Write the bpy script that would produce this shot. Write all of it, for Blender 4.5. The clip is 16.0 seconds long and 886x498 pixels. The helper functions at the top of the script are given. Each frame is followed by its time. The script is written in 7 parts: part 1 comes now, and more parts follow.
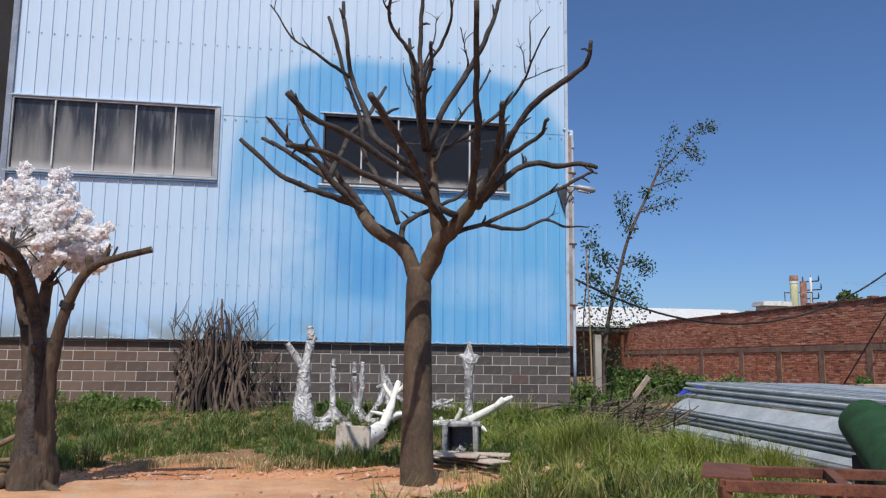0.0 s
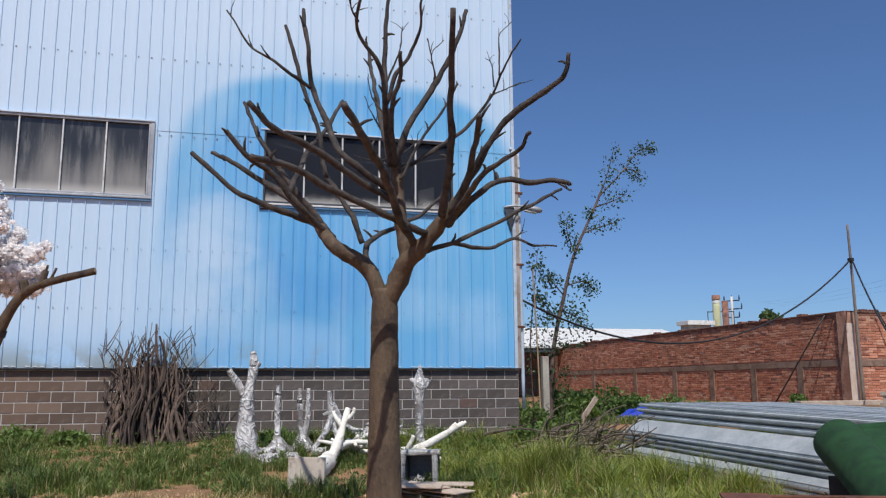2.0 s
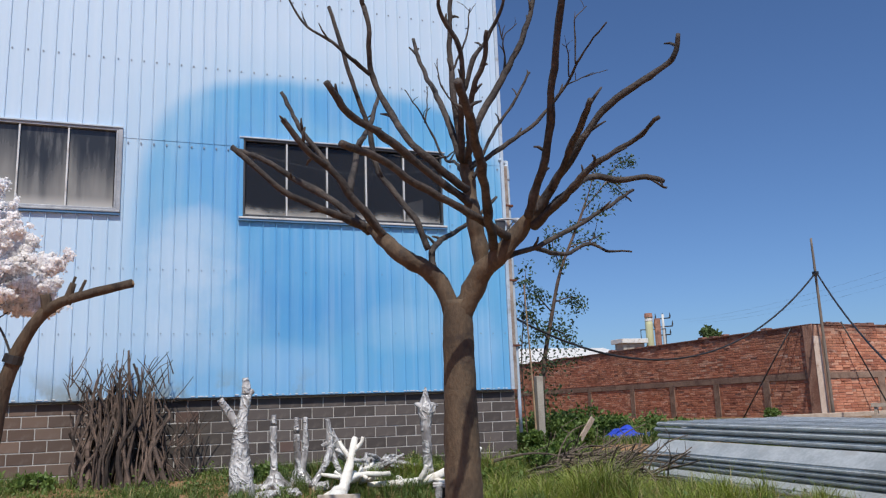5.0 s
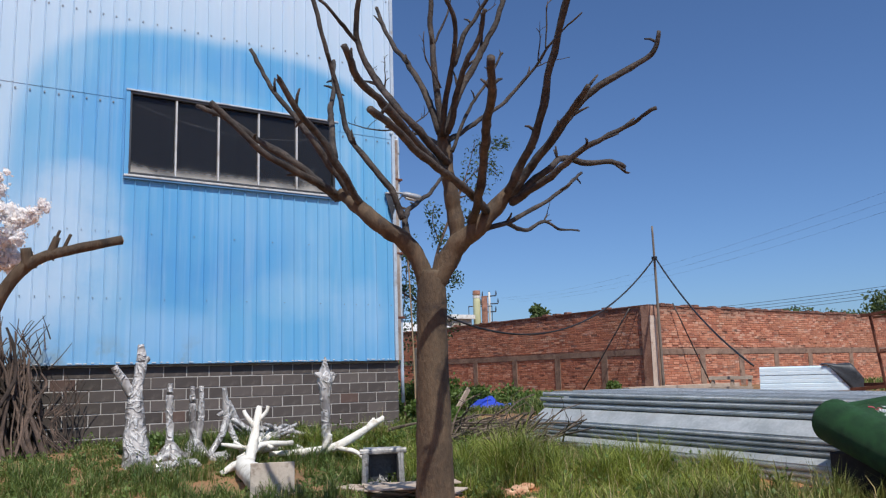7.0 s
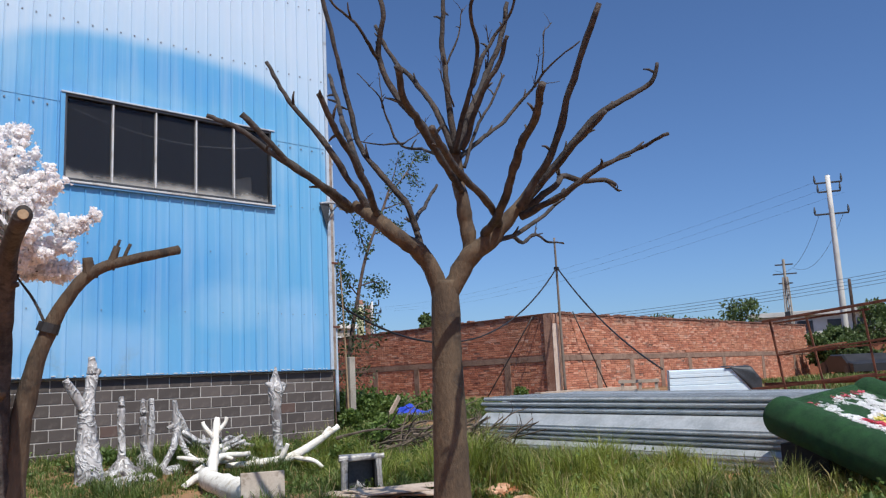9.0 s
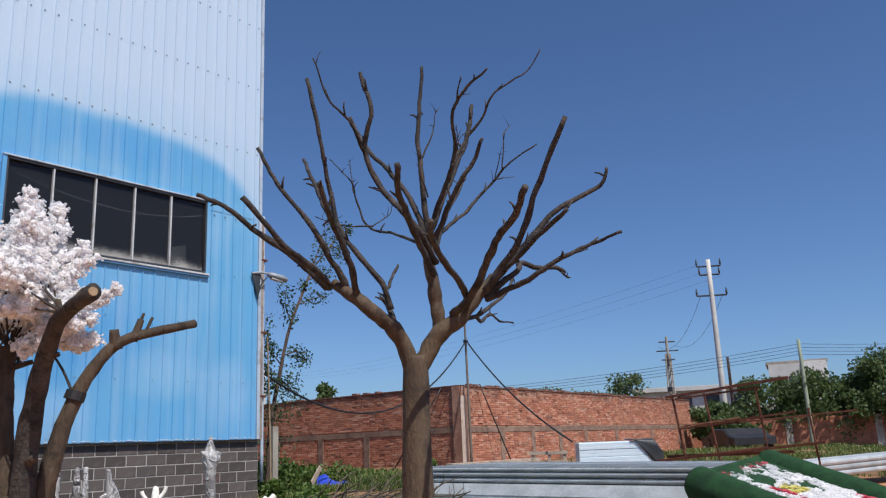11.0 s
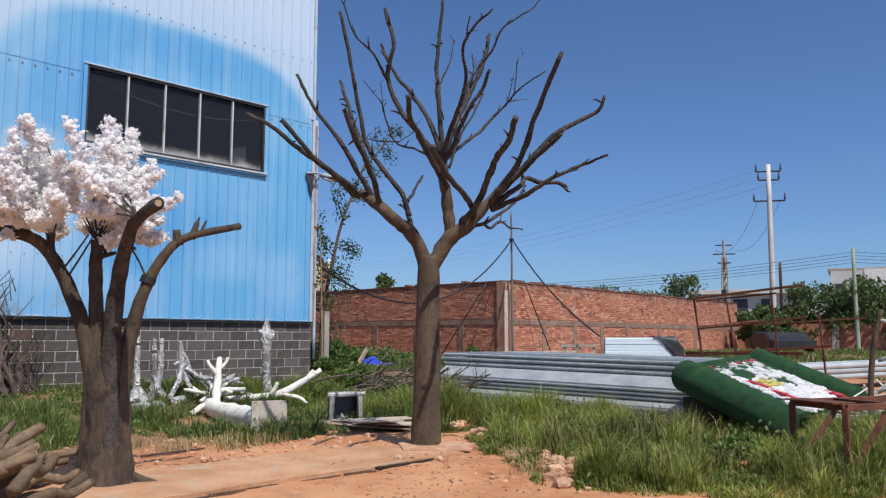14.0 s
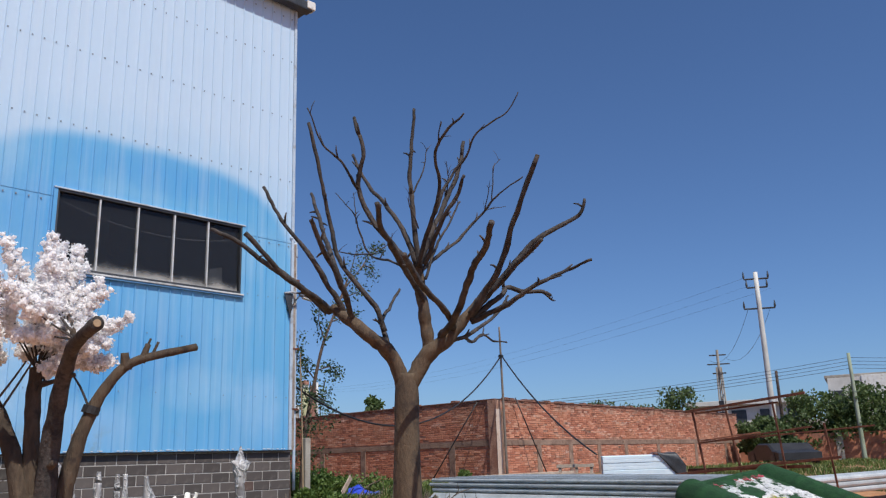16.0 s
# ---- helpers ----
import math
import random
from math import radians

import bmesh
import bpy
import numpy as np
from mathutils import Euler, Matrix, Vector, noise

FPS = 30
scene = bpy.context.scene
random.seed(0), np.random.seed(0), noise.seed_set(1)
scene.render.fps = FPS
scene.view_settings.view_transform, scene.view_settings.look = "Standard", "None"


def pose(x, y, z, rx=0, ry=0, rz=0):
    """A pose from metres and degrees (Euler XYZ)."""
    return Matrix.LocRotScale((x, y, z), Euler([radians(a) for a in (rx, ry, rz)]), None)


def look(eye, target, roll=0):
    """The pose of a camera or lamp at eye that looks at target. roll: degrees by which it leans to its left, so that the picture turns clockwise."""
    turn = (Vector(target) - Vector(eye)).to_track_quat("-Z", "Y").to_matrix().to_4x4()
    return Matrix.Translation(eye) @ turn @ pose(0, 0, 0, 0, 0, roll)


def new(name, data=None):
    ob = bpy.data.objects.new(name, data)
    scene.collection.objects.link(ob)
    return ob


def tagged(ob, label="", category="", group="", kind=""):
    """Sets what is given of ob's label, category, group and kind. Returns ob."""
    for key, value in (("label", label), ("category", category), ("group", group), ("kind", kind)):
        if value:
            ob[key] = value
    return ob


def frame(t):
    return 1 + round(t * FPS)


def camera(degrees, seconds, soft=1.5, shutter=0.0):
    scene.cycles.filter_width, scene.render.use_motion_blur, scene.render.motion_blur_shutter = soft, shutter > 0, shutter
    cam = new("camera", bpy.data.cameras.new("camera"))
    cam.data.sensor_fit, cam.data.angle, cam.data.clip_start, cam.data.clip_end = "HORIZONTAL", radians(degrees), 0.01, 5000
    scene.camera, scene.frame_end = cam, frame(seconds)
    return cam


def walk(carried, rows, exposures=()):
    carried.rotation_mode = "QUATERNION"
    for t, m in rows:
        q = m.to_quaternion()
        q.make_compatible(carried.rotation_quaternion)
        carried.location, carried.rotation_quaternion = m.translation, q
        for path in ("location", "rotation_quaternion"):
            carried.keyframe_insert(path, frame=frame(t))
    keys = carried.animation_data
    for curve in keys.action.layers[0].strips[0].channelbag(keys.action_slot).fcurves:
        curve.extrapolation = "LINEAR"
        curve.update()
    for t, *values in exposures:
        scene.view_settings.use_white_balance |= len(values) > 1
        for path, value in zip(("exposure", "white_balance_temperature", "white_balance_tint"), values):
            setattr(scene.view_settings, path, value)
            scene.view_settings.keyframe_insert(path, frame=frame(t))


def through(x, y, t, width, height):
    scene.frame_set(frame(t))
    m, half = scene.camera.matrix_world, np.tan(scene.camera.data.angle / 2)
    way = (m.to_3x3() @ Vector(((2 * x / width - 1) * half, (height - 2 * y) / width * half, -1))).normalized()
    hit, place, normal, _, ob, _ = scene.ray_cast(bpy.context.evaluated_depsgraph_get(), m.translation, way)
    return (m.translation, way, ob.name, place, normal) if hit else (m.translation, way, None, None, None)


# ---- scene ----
cam = camera(57.0, 16.0, soft=1.25)
PATH = [
    (0, (-4.434, -13.917, 0.889), (-4.117, -11.962, 1.164), 0.7),
    (0.5, (-4.468, -13.902, 0.905), (-4.129, -11.958, 1.23), 1.0),
    (1, (-4.518, -13.819, 0.908), (-4.145, -11.891, 1.284), 0.4),
    (1.5, (-4.584, -13.635, 0.916), (-4.151, -11.72, 1.299), 0.2),
    (2, (-4.724, -13.514, 0.918), (-4.23, -11.604, 1.247), -0.3),
    (2.5, (-4.867, -13.369, 0.944), (-4.327, -11.465, 1.233), -0.9),
    (3, (-5.0, -13.176, 0.921), (-4.464, -11.272, 1.222), -1.4),
    (3.5, (-5.13, -13.009, 0.921), (-4.58, -11.119, 1.278), -0.8),
    (3.7, (-5.196, -12.897, 0.918), (-4.629, -11.018, 1.301), -0.8),
    (5.8, (-6.067, -12.254, 0.95), (-5.226, -10.479, 1.326), -1.6),
    (6, (-6.179, -12.22, 0.946), (-5.281, -10.474, 1.323), -1.2),
    (6.5, (-6.485, -12.134, 0.949), (-5.473, -10.444, 1.294), -0.9),
    (7, (-6.79, -11.992, 0.929), (-5.707, -10.339, 1.235), -1.6),
    (7.5, (-7.077, -11.89, 0.934), (-5.905, -10.298, 1.237), -2.4),
    (8, (-7.331, -11.767, 0.922), (-6.155, -10.178, 1.227), -3.1),
    (8.5, (-7.584, -11.634, 0.929), (-6.376, -10.071, 1.244), -3.3),
    (9, (-7.868, -11.541, 0.938), (-6.531, -10.087, 1.255), -2.7),
    (9.5, (-8.054, -11.413, 0.942), (-6.604, -10.075, 1.268), -2.1),
    (10, (-8.295, -11.346, 0.951), (-6.803, -10.073, 1.343), -2.2),
    (10.2, (-8.414, -11.354, 0.954), (-6.912, -10.103, 1.374), -2.5),
    (12.3, (-9.204, -11.932, 0.918), (-7.727, -10.683, 1.424), -1.1),
    (12.5, (-9.269, -12.033, 0.914), (-7.794, -10.771, 1.392), -0.4),
    (13, (-9.341, -12.245, 0.92), (-7.879, -10.931, 1.288), -0.5),
    (13.5, (-9.318, -12.478, 0.892), (-7.891, -11.105, 1.171), -0.0),
    (14, (-9.313, -12.639, 0.883), (-7.887, -11.254, 1.102), 0.1),
    (14.5, (-9.348, -12.749, 0.884), (-7.893, -11.396, 1.113), -1.1),
    (15, (-9.26, -12.745, 0.885), (-7.8, -11.417, 1.208), -2.1),
    (15.5, (-9.084, -12.656, 0.892), (-7.653, -11.328, 1.328), -1.7),
    (16, (-8.879, -12.393, 0.902), (-7.471, -11.065, 1.407), -1.9),
]
walk(cam, [(t, look(eye, target, roll)) for t, eye, target, roll in PATH], exposures=[(0.0, 0.06), (3.0, 0.02), (6.5, 0.06), (7.5, 0.11), (9.5, 0.17), (10.0, 0.12), (12.5, 0.0), (13.0, 0.02), (13.5, 0.12), (14.0, 0.10), (15.0, 0.16), (16.0, 0.03)])

# ---- sky and sun ----
SUN_FROM = Vector((-0.28, -1.0, 1.60)).normalized()
world = bpy.data.worlds.new("sky")
scene.world = world
world.use_nodes = True
wn, wl = world.node_tree.nodes, world.node_tree.links
sky = wn.new("ShaderNodeTexSky")
sky.sky_type, sky.sun_disc = "NISHITA", False
sky.sun_elevation = math.asin(SUN_FROM.z)
sky.sun_rotation = math.atan2(SUN_FROM.x, SUN_FROM.y)
sky.altitude, sky.air_density, sky.dust_density, sky.ozone_density = 700, 0.9, 1.6, 4.5
tone = wn.new("ShaderNodeMix")
tone.data_type, tone.blend_type = "RGBA", "MULTIPLY"
tone.inputs[0].default_value, tone.inputs[7].default_value = 1.0, (0.80, 0.97, 1.18, 1)
wl.new(sky.outputs[0], tone.inputs[6])
wl.new(tone.outputs[2], wn["Background"].inputs[0])
wn["Background"].inputs[1].default_value = 0.095
sun = new("sun", bpy.data.lights.new("sun", "SUN"))
sun.data.energy, sun.data.angle, sun.data.color = 4.2, radians(0.53), (1.0, 0.95, 0.87)
sun.matrix_world = look(SUN_FROM * 60, (0, 0, 0))


# ---- materials ----
class Nodes:
    """A small helper round one node tree."""

    def __init__(self, name):
        self.m = bpy.data.materials.new(name)
        self.m.use_nodes = True
        self.n, self.l = self.m.node_tree.nodes, self.m.node_tree.links
        self.bsdf = self.n["Principled BSDF"]

    def add(self, kind, **values):
        node = self.n.new(kind)
        for key, value in values.items():
            node.inputs[key].default_value = value
        return node

    def link(self, a, b):
        self.l.new(a, b)

    def where(self):
        return self.add("ShaderNodeTexCoord").outputs["Object"]

    def noise(self, scale, detail=4, rough=0.6, stretch=None):
        node = self.add("ShaderNodeTexNoise", Scale=scale, Detail=detail, Roughness=rough)
        src = self.where()
        if stretch:
            mapping = self.add("ShaderNodeMapping", Scale=stretch)
            self.link(src, mapping.inputs[0])
            src = mapping.outputs[0]
        self.link(src, node.inputs["Vector"])
        return node.outputs[0]

    def ramp(self, src, stops):
        node = self.add("ShaderNodeValToRGB")
        while len(node.color_ramp.elements) < len(stops):
            node.color_ramp.elements.new(0.5)
        for e, (at, c) in zip(node.color_ramp.elements, stops):
            e.position, e.color = at, (c if len(c) == 4 else (*c, 1))
        self.link(src, node.inputs[0])
        return node.outputs[0]

    def math(self, op, a, b=None, c=None, clamp=False):
        node = self.n.new("ShaderNodeMath")
        node.operation, node.use_clamp = op, clamp
        for k, v in enumerate((a, b, c)):
            if v is None:
                continue
            if isinstance(v, (int, float)):
                node.inputs[k].default_value = v
            else:
                self.link(v, node.inputs[k])
        return node.outputs[0]

    def smooth(self, src, a, b):
        node = self.add("ShaderNodeMapRange")
        node.interpolation_type = "SMOOTHSTEP"
        self.link(src, node.inputs[0])
        node.inputs[1].default_value, node.inputs[2].default_value = a, b
        return node.outputs[0]

    def mix(self, f, a, b, blend="MIX"):
        node = self.n.new("ShaderNodeMix")
        node.data_type, node.blend_type = "RGBA", blend
        for k, v in ((0, f), (6, a), (7, b)):
            if isinstance(v, (int, float)):
                node.inputs[k].default_value = v
            elif isinstance(v, tuple):
                node.inputs[k].default_value = (*v[:3], 1)
            else:
                self.link(v, node.inputs[k])
        return node.outputs[2]

    def bump(self, src, strength, distance):
        node = self.add("ShaderNodeBump", Strength=strength, Distance=distance)
        self.link(src, node.inputs["Height"])
        self.link(node.outputs[0], self.bsdf.inputs["Normal"])

    def finish(self, color=None, rough=0.7, metal=0.0):
        if color is not None:
            if isinstance(color, tuple):
                self.bsdf.inputs["Base Color"].default_value = (*color[:3], 1)
            else:
                self.link(color, self.bsdf.inputs["Base Color"])
        if isinstance(rough, (int, float)):
            self.bsdf.inputs["Roughness"].default_value = rough
        else:
            self.link(rough, self.bsdf.inputs["Roughness"])
        self.bsdf.inputs["Metallic"].default_value = metal
        return self.m


def surface(name, dark, light, rough=0.8, metal=0.0, broad=2.0, fine=40.0, bump=0.3, depth=0.01, stain=None, stretch=None, own=0.0):
    """A surface whose colour wanders between two tones at two scales, with fine relief and optional stains."""
    k = Nodes(name)
    a, b = k.noise(broad, stretch=stretch), k.noise(fine, detail=6, stretch=stretch)
    f = k.math("ADD", k.math("MULTIPLY", a, 0.6), k.math("MULTIPLY", b, 0.4))
    color = k.mix(k.smooth(f, 0.32, 0.68), dark, light)
    if stain:
        color = k.mix(k.smooth(k.noise(broad * 1.7, 6), 0.52, 0.72), color, stain)
    if own:
        rnd = k.add("ShaderNodeObjectInfo").outputs["Random"]
        f2 = k.math("MULTIPLY_ADD", rnd, own * 2, 1 - own)
        vm = k.n.new("ShaderNodeVectorMath")
        vm.operation = "SCALE"
        k.link(color, vm.inputs[0])
        k.link(f2, vm.inputs[3])
        color = vm.outputs[0]
    k.bump(b, bump, depth)
    return k.finish(color, rough, metal)


def leafy(name, dark, light, through=0.25, rough=0.55):
    """Leaves: tone varies from piece to piece, and some light comes through."""
    k = Nodes(name)
    rnd = k.add("ShaderNodeNewGeometry").outputs["Random Per Island"]
    color = k.mix(k.math("ADD", k.math("MULTIPLY", rnd, 0.55), k.math("MULTIPLY", k.smooth(k.noise(1.4, 3), 0.34, 0.66), 0.45)), dark, light)
    k.finish(color, rough)
    tr = k.add("ShaderNodeBsdfTranslucent")
    k.link(color, tr.inputs[0])
    mixer = k.add("ShaderNodeMixShader", Fac=through)
    k.link(k.bsdf.outputs[0], mixer.inputs[1])
    k.link(tr.outputs[0], mixer.inputs[2])
    k.link(mixer.outputs[0], k.n["Material Output"].inputs[0])
    return k.m


def mural_sheet():
    """Painted wall sheet: pale blue-white with a big airbrushed blue arch and soft clouds."""
    k = Nodes("painted_sheet")
    sep = k.add("ShaderNodeSeparateXYZ")
    k.link(k.where(), sep.inputs[0])
    x, z = sep.outputs[0], sep.outputs[2]
    wob = k.math("MULTIPLY", k.math("SUBTRACT", k.noise(0.55, 2), 0.5), 0.30)
    u = k.math("POWER", k.math("DIVIDE", k.math("ABSOLUTE", k.math("ADD", x, 2.85)), 3.0), 3.0)
    v = k.math("POWER", k.math("DIVIDE", k.math("MAXIMUM", k.math("SUBTRACT", z, 3.6), 0.0), 2.55), 3.0)
    ring = k.math("ADD", k.math("ADD", u, v), wob)
    arch = k.math("SUBTRACT", 1.0, k.smooth(ring, 0.86, 1.18))
    haze = k.math("SUBTRACT", 1.0, k.smooth(ring, 0.95, 2.4))
    low = k.math("SUBTRACT", 1.0, k.smooth(z, 1.2, 2.1))
    cloud = k.smooth(k.noise(0.62, 3, 0.5, (1.0, 1.0, 0.75)), 0.46, 0.68)
    left = k.math("MULTIPLY", k.math("SUBTRACT", 1.0, k.smooth(k.math("ADD", x, k.math("MULTIPLY", k.math("SUBTRACT", k.noise(0.7, 4, 0.6), 0.5), 3.0)), -6.2, -3.7)), k.math("SUBTRACT", 1.0, k.smooth(z, 3.2, 4.9)))
    pale, mid, deep = (0.49, 0.635, 0.79), (0.265, 0.50, 0.72), (0.125, 0.40, 0.68)
    blue = k.mix(k.math("MULTIPLY", cloud, 0.55), deep, mid)
    drift = k.math("MULTIPLY", k.math("SUBTRACT", k.noise(1.1, 5, 0.65), 0.5), 2.4)

    def blob(cx, cz, rx, rz):
        dx = k.math("DIVIDE", k.math("SUBTRACT", x, cx), rx)
        dz = k.math("DIVIDE", k.math("SUBTRACT", z, cz), rz)
        d = k.math("ADD", k.math("ADD", k.math("MULTIPLY", dx, dx), k.math("MULTIPLY", dz, dz)), drift)
        return k.math("SUBTRACT", 1.0, k.smooth(d, -0.2, 1.5))

    for cx, cz, rx, rz, share, tone in (
        (-2.9, 2.9, 1.5, 0.9, 0.55, (0.08, 0.32, 0.65)), (-4.6, 4.7, 0.7, 0.9, 0.5, (0.075, 0.32, 0.67)), (-2.6, 5.75, 1.9, 0.35, 0.6, (0.08, 0.33, 0.67)),
        (-2.2, 3.5, 1.3, 0.5, 0.45, (0.19, 0.45, 0.73)), (-5.05, 3.35, 0.75, 0.65, 0.7, pale), (-5.2, 2.6, 0.9, 0.8, 0.55, pale), (-5.5, 1.9, 0.9, 1.0, 0.6, pale), (-3.35, 2.4, 0.9, 0.55, 0.6, (0.07, 0.30, 0.63)), (-3.9, 4.1, 0.6, 1.3, 0.45, (0.08, 0.32, 0.65)),
        (-1.75, 2.2, 0.7, 0.4, 0.45, (0.34, 0.56, 0.76)), (-0.55, 1.9, 0.5, 0.6, 0.5, (0.33, 0.55, 0.79)), (-3.6, 1.6, 0.7, 0.4, 0.5, (0.32, 0.53, 0.79)),
    ):
        blue = k.mix(k.math("MULTIPLY", blob(cx, cz, rx, rz), share), blue, tone)
    blue = k.mix(k.math("MULTIPLY", left, 0.35), blue, pale)
    color = k.mix(k.math("MULTIPLY", haze, 0.28), pale, mid)
    color = k.mix(arch, color, blue)
    color = k.mix(k.math("MULTIPLY", low, 0.4), color, (0.15, 0.42, 0.74))
    streak = k.smooth(k.noise(3.0, 5, 0.6, (1.0, 1.0, 0.12)), 0.40, 0.75)
    color = k.mix(k.math("MULTIPLY", streak, 0.10), color, (0.42, 0.47, 0.52))
    run = k.smooth(k.noise(9.0, 4, 0.6, (1.0, 1.0, 0.03)), 0.45, 0.75)
    color = k.mix(k.math("MULTIPLY", run, 0.13), color, (0.75, 0.80, 0.85))
    grime = k.math("MULTIPLY", k.math("SUBTRACT", 1.0, k.smooth(z, 1.2, 1.7)), k.smooth(k.math("SUBTRACT", k.noise(1.6, 5), k.math("MULTIPLY", k.math("ADD", x, 4.5), 0.04)), 0.50, 0.66))
    color = k.mix(k.math("MULTIPLY", grime, 0.75), color, (0.24, 0.26, 0.24))
    k.bump(k.noise(14, 3), 0.12, 0.004)
    return k.finish(color, 0.42)


def brickwork(name):
    """Old red bricks: tone by piece, dark soot in patches, pale bloom and a stained top."""
    k = Nodes(name)
    sep = k.add("ShaderNodeSeparateXYZ")
    co = k.n.new("ShaderNodeVectorMath")
    co.operation = "ADD"
    k.link(k.where(), co.inputs[0])
    k.link(k.add("ShaderNodeObjectInfo").outputs["Location"], co.inputs[1])
    k.link(co.outputs[0], sep.inputs[0])
    rnd = k.math("FRACT", k.math("ADD", k.add("ShaderNodeNewGeometry").outputs["Random Per Island"], k.add("ShaderNodeObjectInfo").outputs["Random"]))

    def cloud(scale, detail=5, rough=0.65, stretch=(1, 1, 1)):
        node = k.add("ShaderNodeTexNoise", Scale=scale, Detail=detail, Roughness=rough)
        mapping = k.add("ShaderNodeMapping", Scale=stretch)
        k.link(co.outputs[0], mapping.inputs[0])
        k.link(mapping.outputs[0], node.inputs["Vector"])
        return node.outputs[0]

    color = k.ramp(rnd, [(0.0, (0.33, 0.120, 0.076)), (0.2, (0.42, 0.155, 0.094)), (0.6, (0.52, 0.205, 0.122)), (0.9, (0.63, 0.295, 0.190)), (1.0, (0.60, 0.36, 0.26))])
    color = k.mix(k.math("MULTIPLY", k.smooth(cloud(0.8), 0.45, 0.68), 0.5), color, (0.50, 0.255, 0.155))
    color = k.mix(k.math("MULTIPLY", k.smooth(cloud(1.9, 6, 0.7, (1, 1, 2.2)), 0.53, 0.66), 0.6), color, (0.12, 0.052, 0.040))
    color = k.mix(k.math("MULTIPLY", k.smooth(cloud(0.33, 6, 0.7), 0.52, 0.66), 0.35), color, (0.20, 0.09, 0.062))
    color = k.mix(k.math("MULTIPLY", k.smooth(cloud(5.0, 5, 0.75, (0.3, 0.3, 1.7)), 0.58, 0.66), 0.6), color, (0.74, 0.54, 0.44))
    color = k.mix(k.math("MULTIPLY", k.smooth(k.math("ADD", sep.outputs[2], k.math("MULTIPLY", cloud(1.4), 0.9)), 2.75, 3.1), 0.65), color, (0.10, 0.05, 0.04))
    k.bump(cloud(40), 0.5, 0.008)
    return k.finish(color, 0.92)


SHEET = mural_sheet()
BLOCK = None
MORTAR = surface("mortar", (0.34, 0.32, 0.30), (0.52, 0.49, 0.46), 0.95, broad=3, fine=60)
BRICKS = brickwork("old_red_brick")
FAR_BRICK = surface("distant_brick", (0.30, 0.11, 0.065), (0.56, 0.24, 0.14), 0.92, broad=1.2, fine=9, stain=(0.20, 0.10, 0.07), stretch=(1, 1, 1.8))
OLD_MORTAR = surface("stained_mortar", (0.26, 0.125, 0.085), (0.50, 0.30, 0.215), 0.95, broad=2.0, fine=24, bump=0.6, depth=0.015, stain=(0.09, 0.05, 0.04))
CONCRETE = surface("concrete", (0.30, 0.27, 0.23), (0.48, 0.44, 0.38), 0.9, stain=(0.20, 0.15, 0.12), broad=1.5)
DARK_BRICK = surface("stained_brick", (0.10, 0.045, 0.035), (0.34, 0.17, 0.12), 0.95, broad=3, fine=20, stain=(0.06, 0.035, 0.03))
TAN_CEMENT = surface("tan_cement", (0.48, 0.36, 0.29), (0.66, 0.55, 0.47), 0.9, broad=3, stain=(0.36, 0.22, 0.16))
BAND = surface("weathered_concrete", (0.17, 0.105, 0.078), (0.34, 0.235, 0.175), 0.9, broad=2.5, fine=30, stain=(0.13, 0.075, 0.055))
RED_RENDER = surface("rendered_brick", (0.26, 0.12, 0.08), (0.42, 0.22, 0.15), 0.9, broad=1.2, stain=(0.14, 0.08, 0.06))
POLE = surface("pale_concrete", (0.50, 0.49, 0.46), (0.66, 0.65, 0.62), 0.85, broad=1.0)
BARK = surface("painted_bark", (0.055, 0.038, 0.025), (0.130, 0.090, 0.056), 0.85, broad=5, fine=38, bump=0.6, depth=0.02, stain=(0.045, 0.032, 0.025), stretch=(1, 1, 0.45))
OLD_BARK = surface("ridged_bark", (0.040, 0.028, 0.019), (0.120, 0.084, 0.054), 0.88, broad=4, fine=26, bump=1.0, depth=0.03, stain=(0.020, 0.015, 0.012), stretch=(1, 1, 0.3))
BRANCH = surface("dark_branch_bark", (0.013, 0.011, 0.011), (0.086, 0.069, 0.059), 0.8, broad=7, fine=45, bump=0.7, depth=0.02, stain=(0.012, 0.010, 0.010))
CUT_WOOD = surface("cut_wood", (0.25, 0.17, 0.10), (0.40, 0.29, 0.18), 0.85, broad=8)
DEADWOOD = surface("grey_sticks", (0.020, 0.014, 0.012), (0.115, 0.078, 0.060), 0.9, broad=6, bump=0.4, own=0.65)
WHITE_PAINT = surface("white_painted_wood", (0.66, 0.62, 0.55), (0.84, 0.82, 0.76), 0.75, broad=6, fine=30, bump=0.7, depth=0.012, stain=(0.46, 0.40, 0.31))
ALU = surface("white_aluminium", (0.52, 0.53, 0.53), (0.70, 0.71, 0.71), 0.45, 0.1, broad=3, stain=(0.34, 0.32, 0.29))
FOAM = surface("dirty_film", (0.20, 0.195, 0.19), (0.50, 0.49, 0.47), 0.35, broad=9, stain=(0.14, 0.125, 0.11))
BLUE_GREY = surface("blue_grey_trim", (0.36, 0.45, 0.56), (0.52, 0.61, 0.70), 0.5, broad=2, stain=(0.30, 0.30, 0.31))
BLUE_TRIM = surface("dark_blue_trim", (0.05, 0.13, 0.26), (0.09, 0.22, 0.38), 0.5, 0.1)
FLASH = surface("flashing", (0.16, 0.19, 0.24), (0.30, 0.36, 0.44), 0.5, 0.2)
RUST = surface("rust", (0.075, 0.026, 0.016), (0.20, 0.075, 0.042), 0.85, 0.15, broad=6, fine=60, bump=0.4)
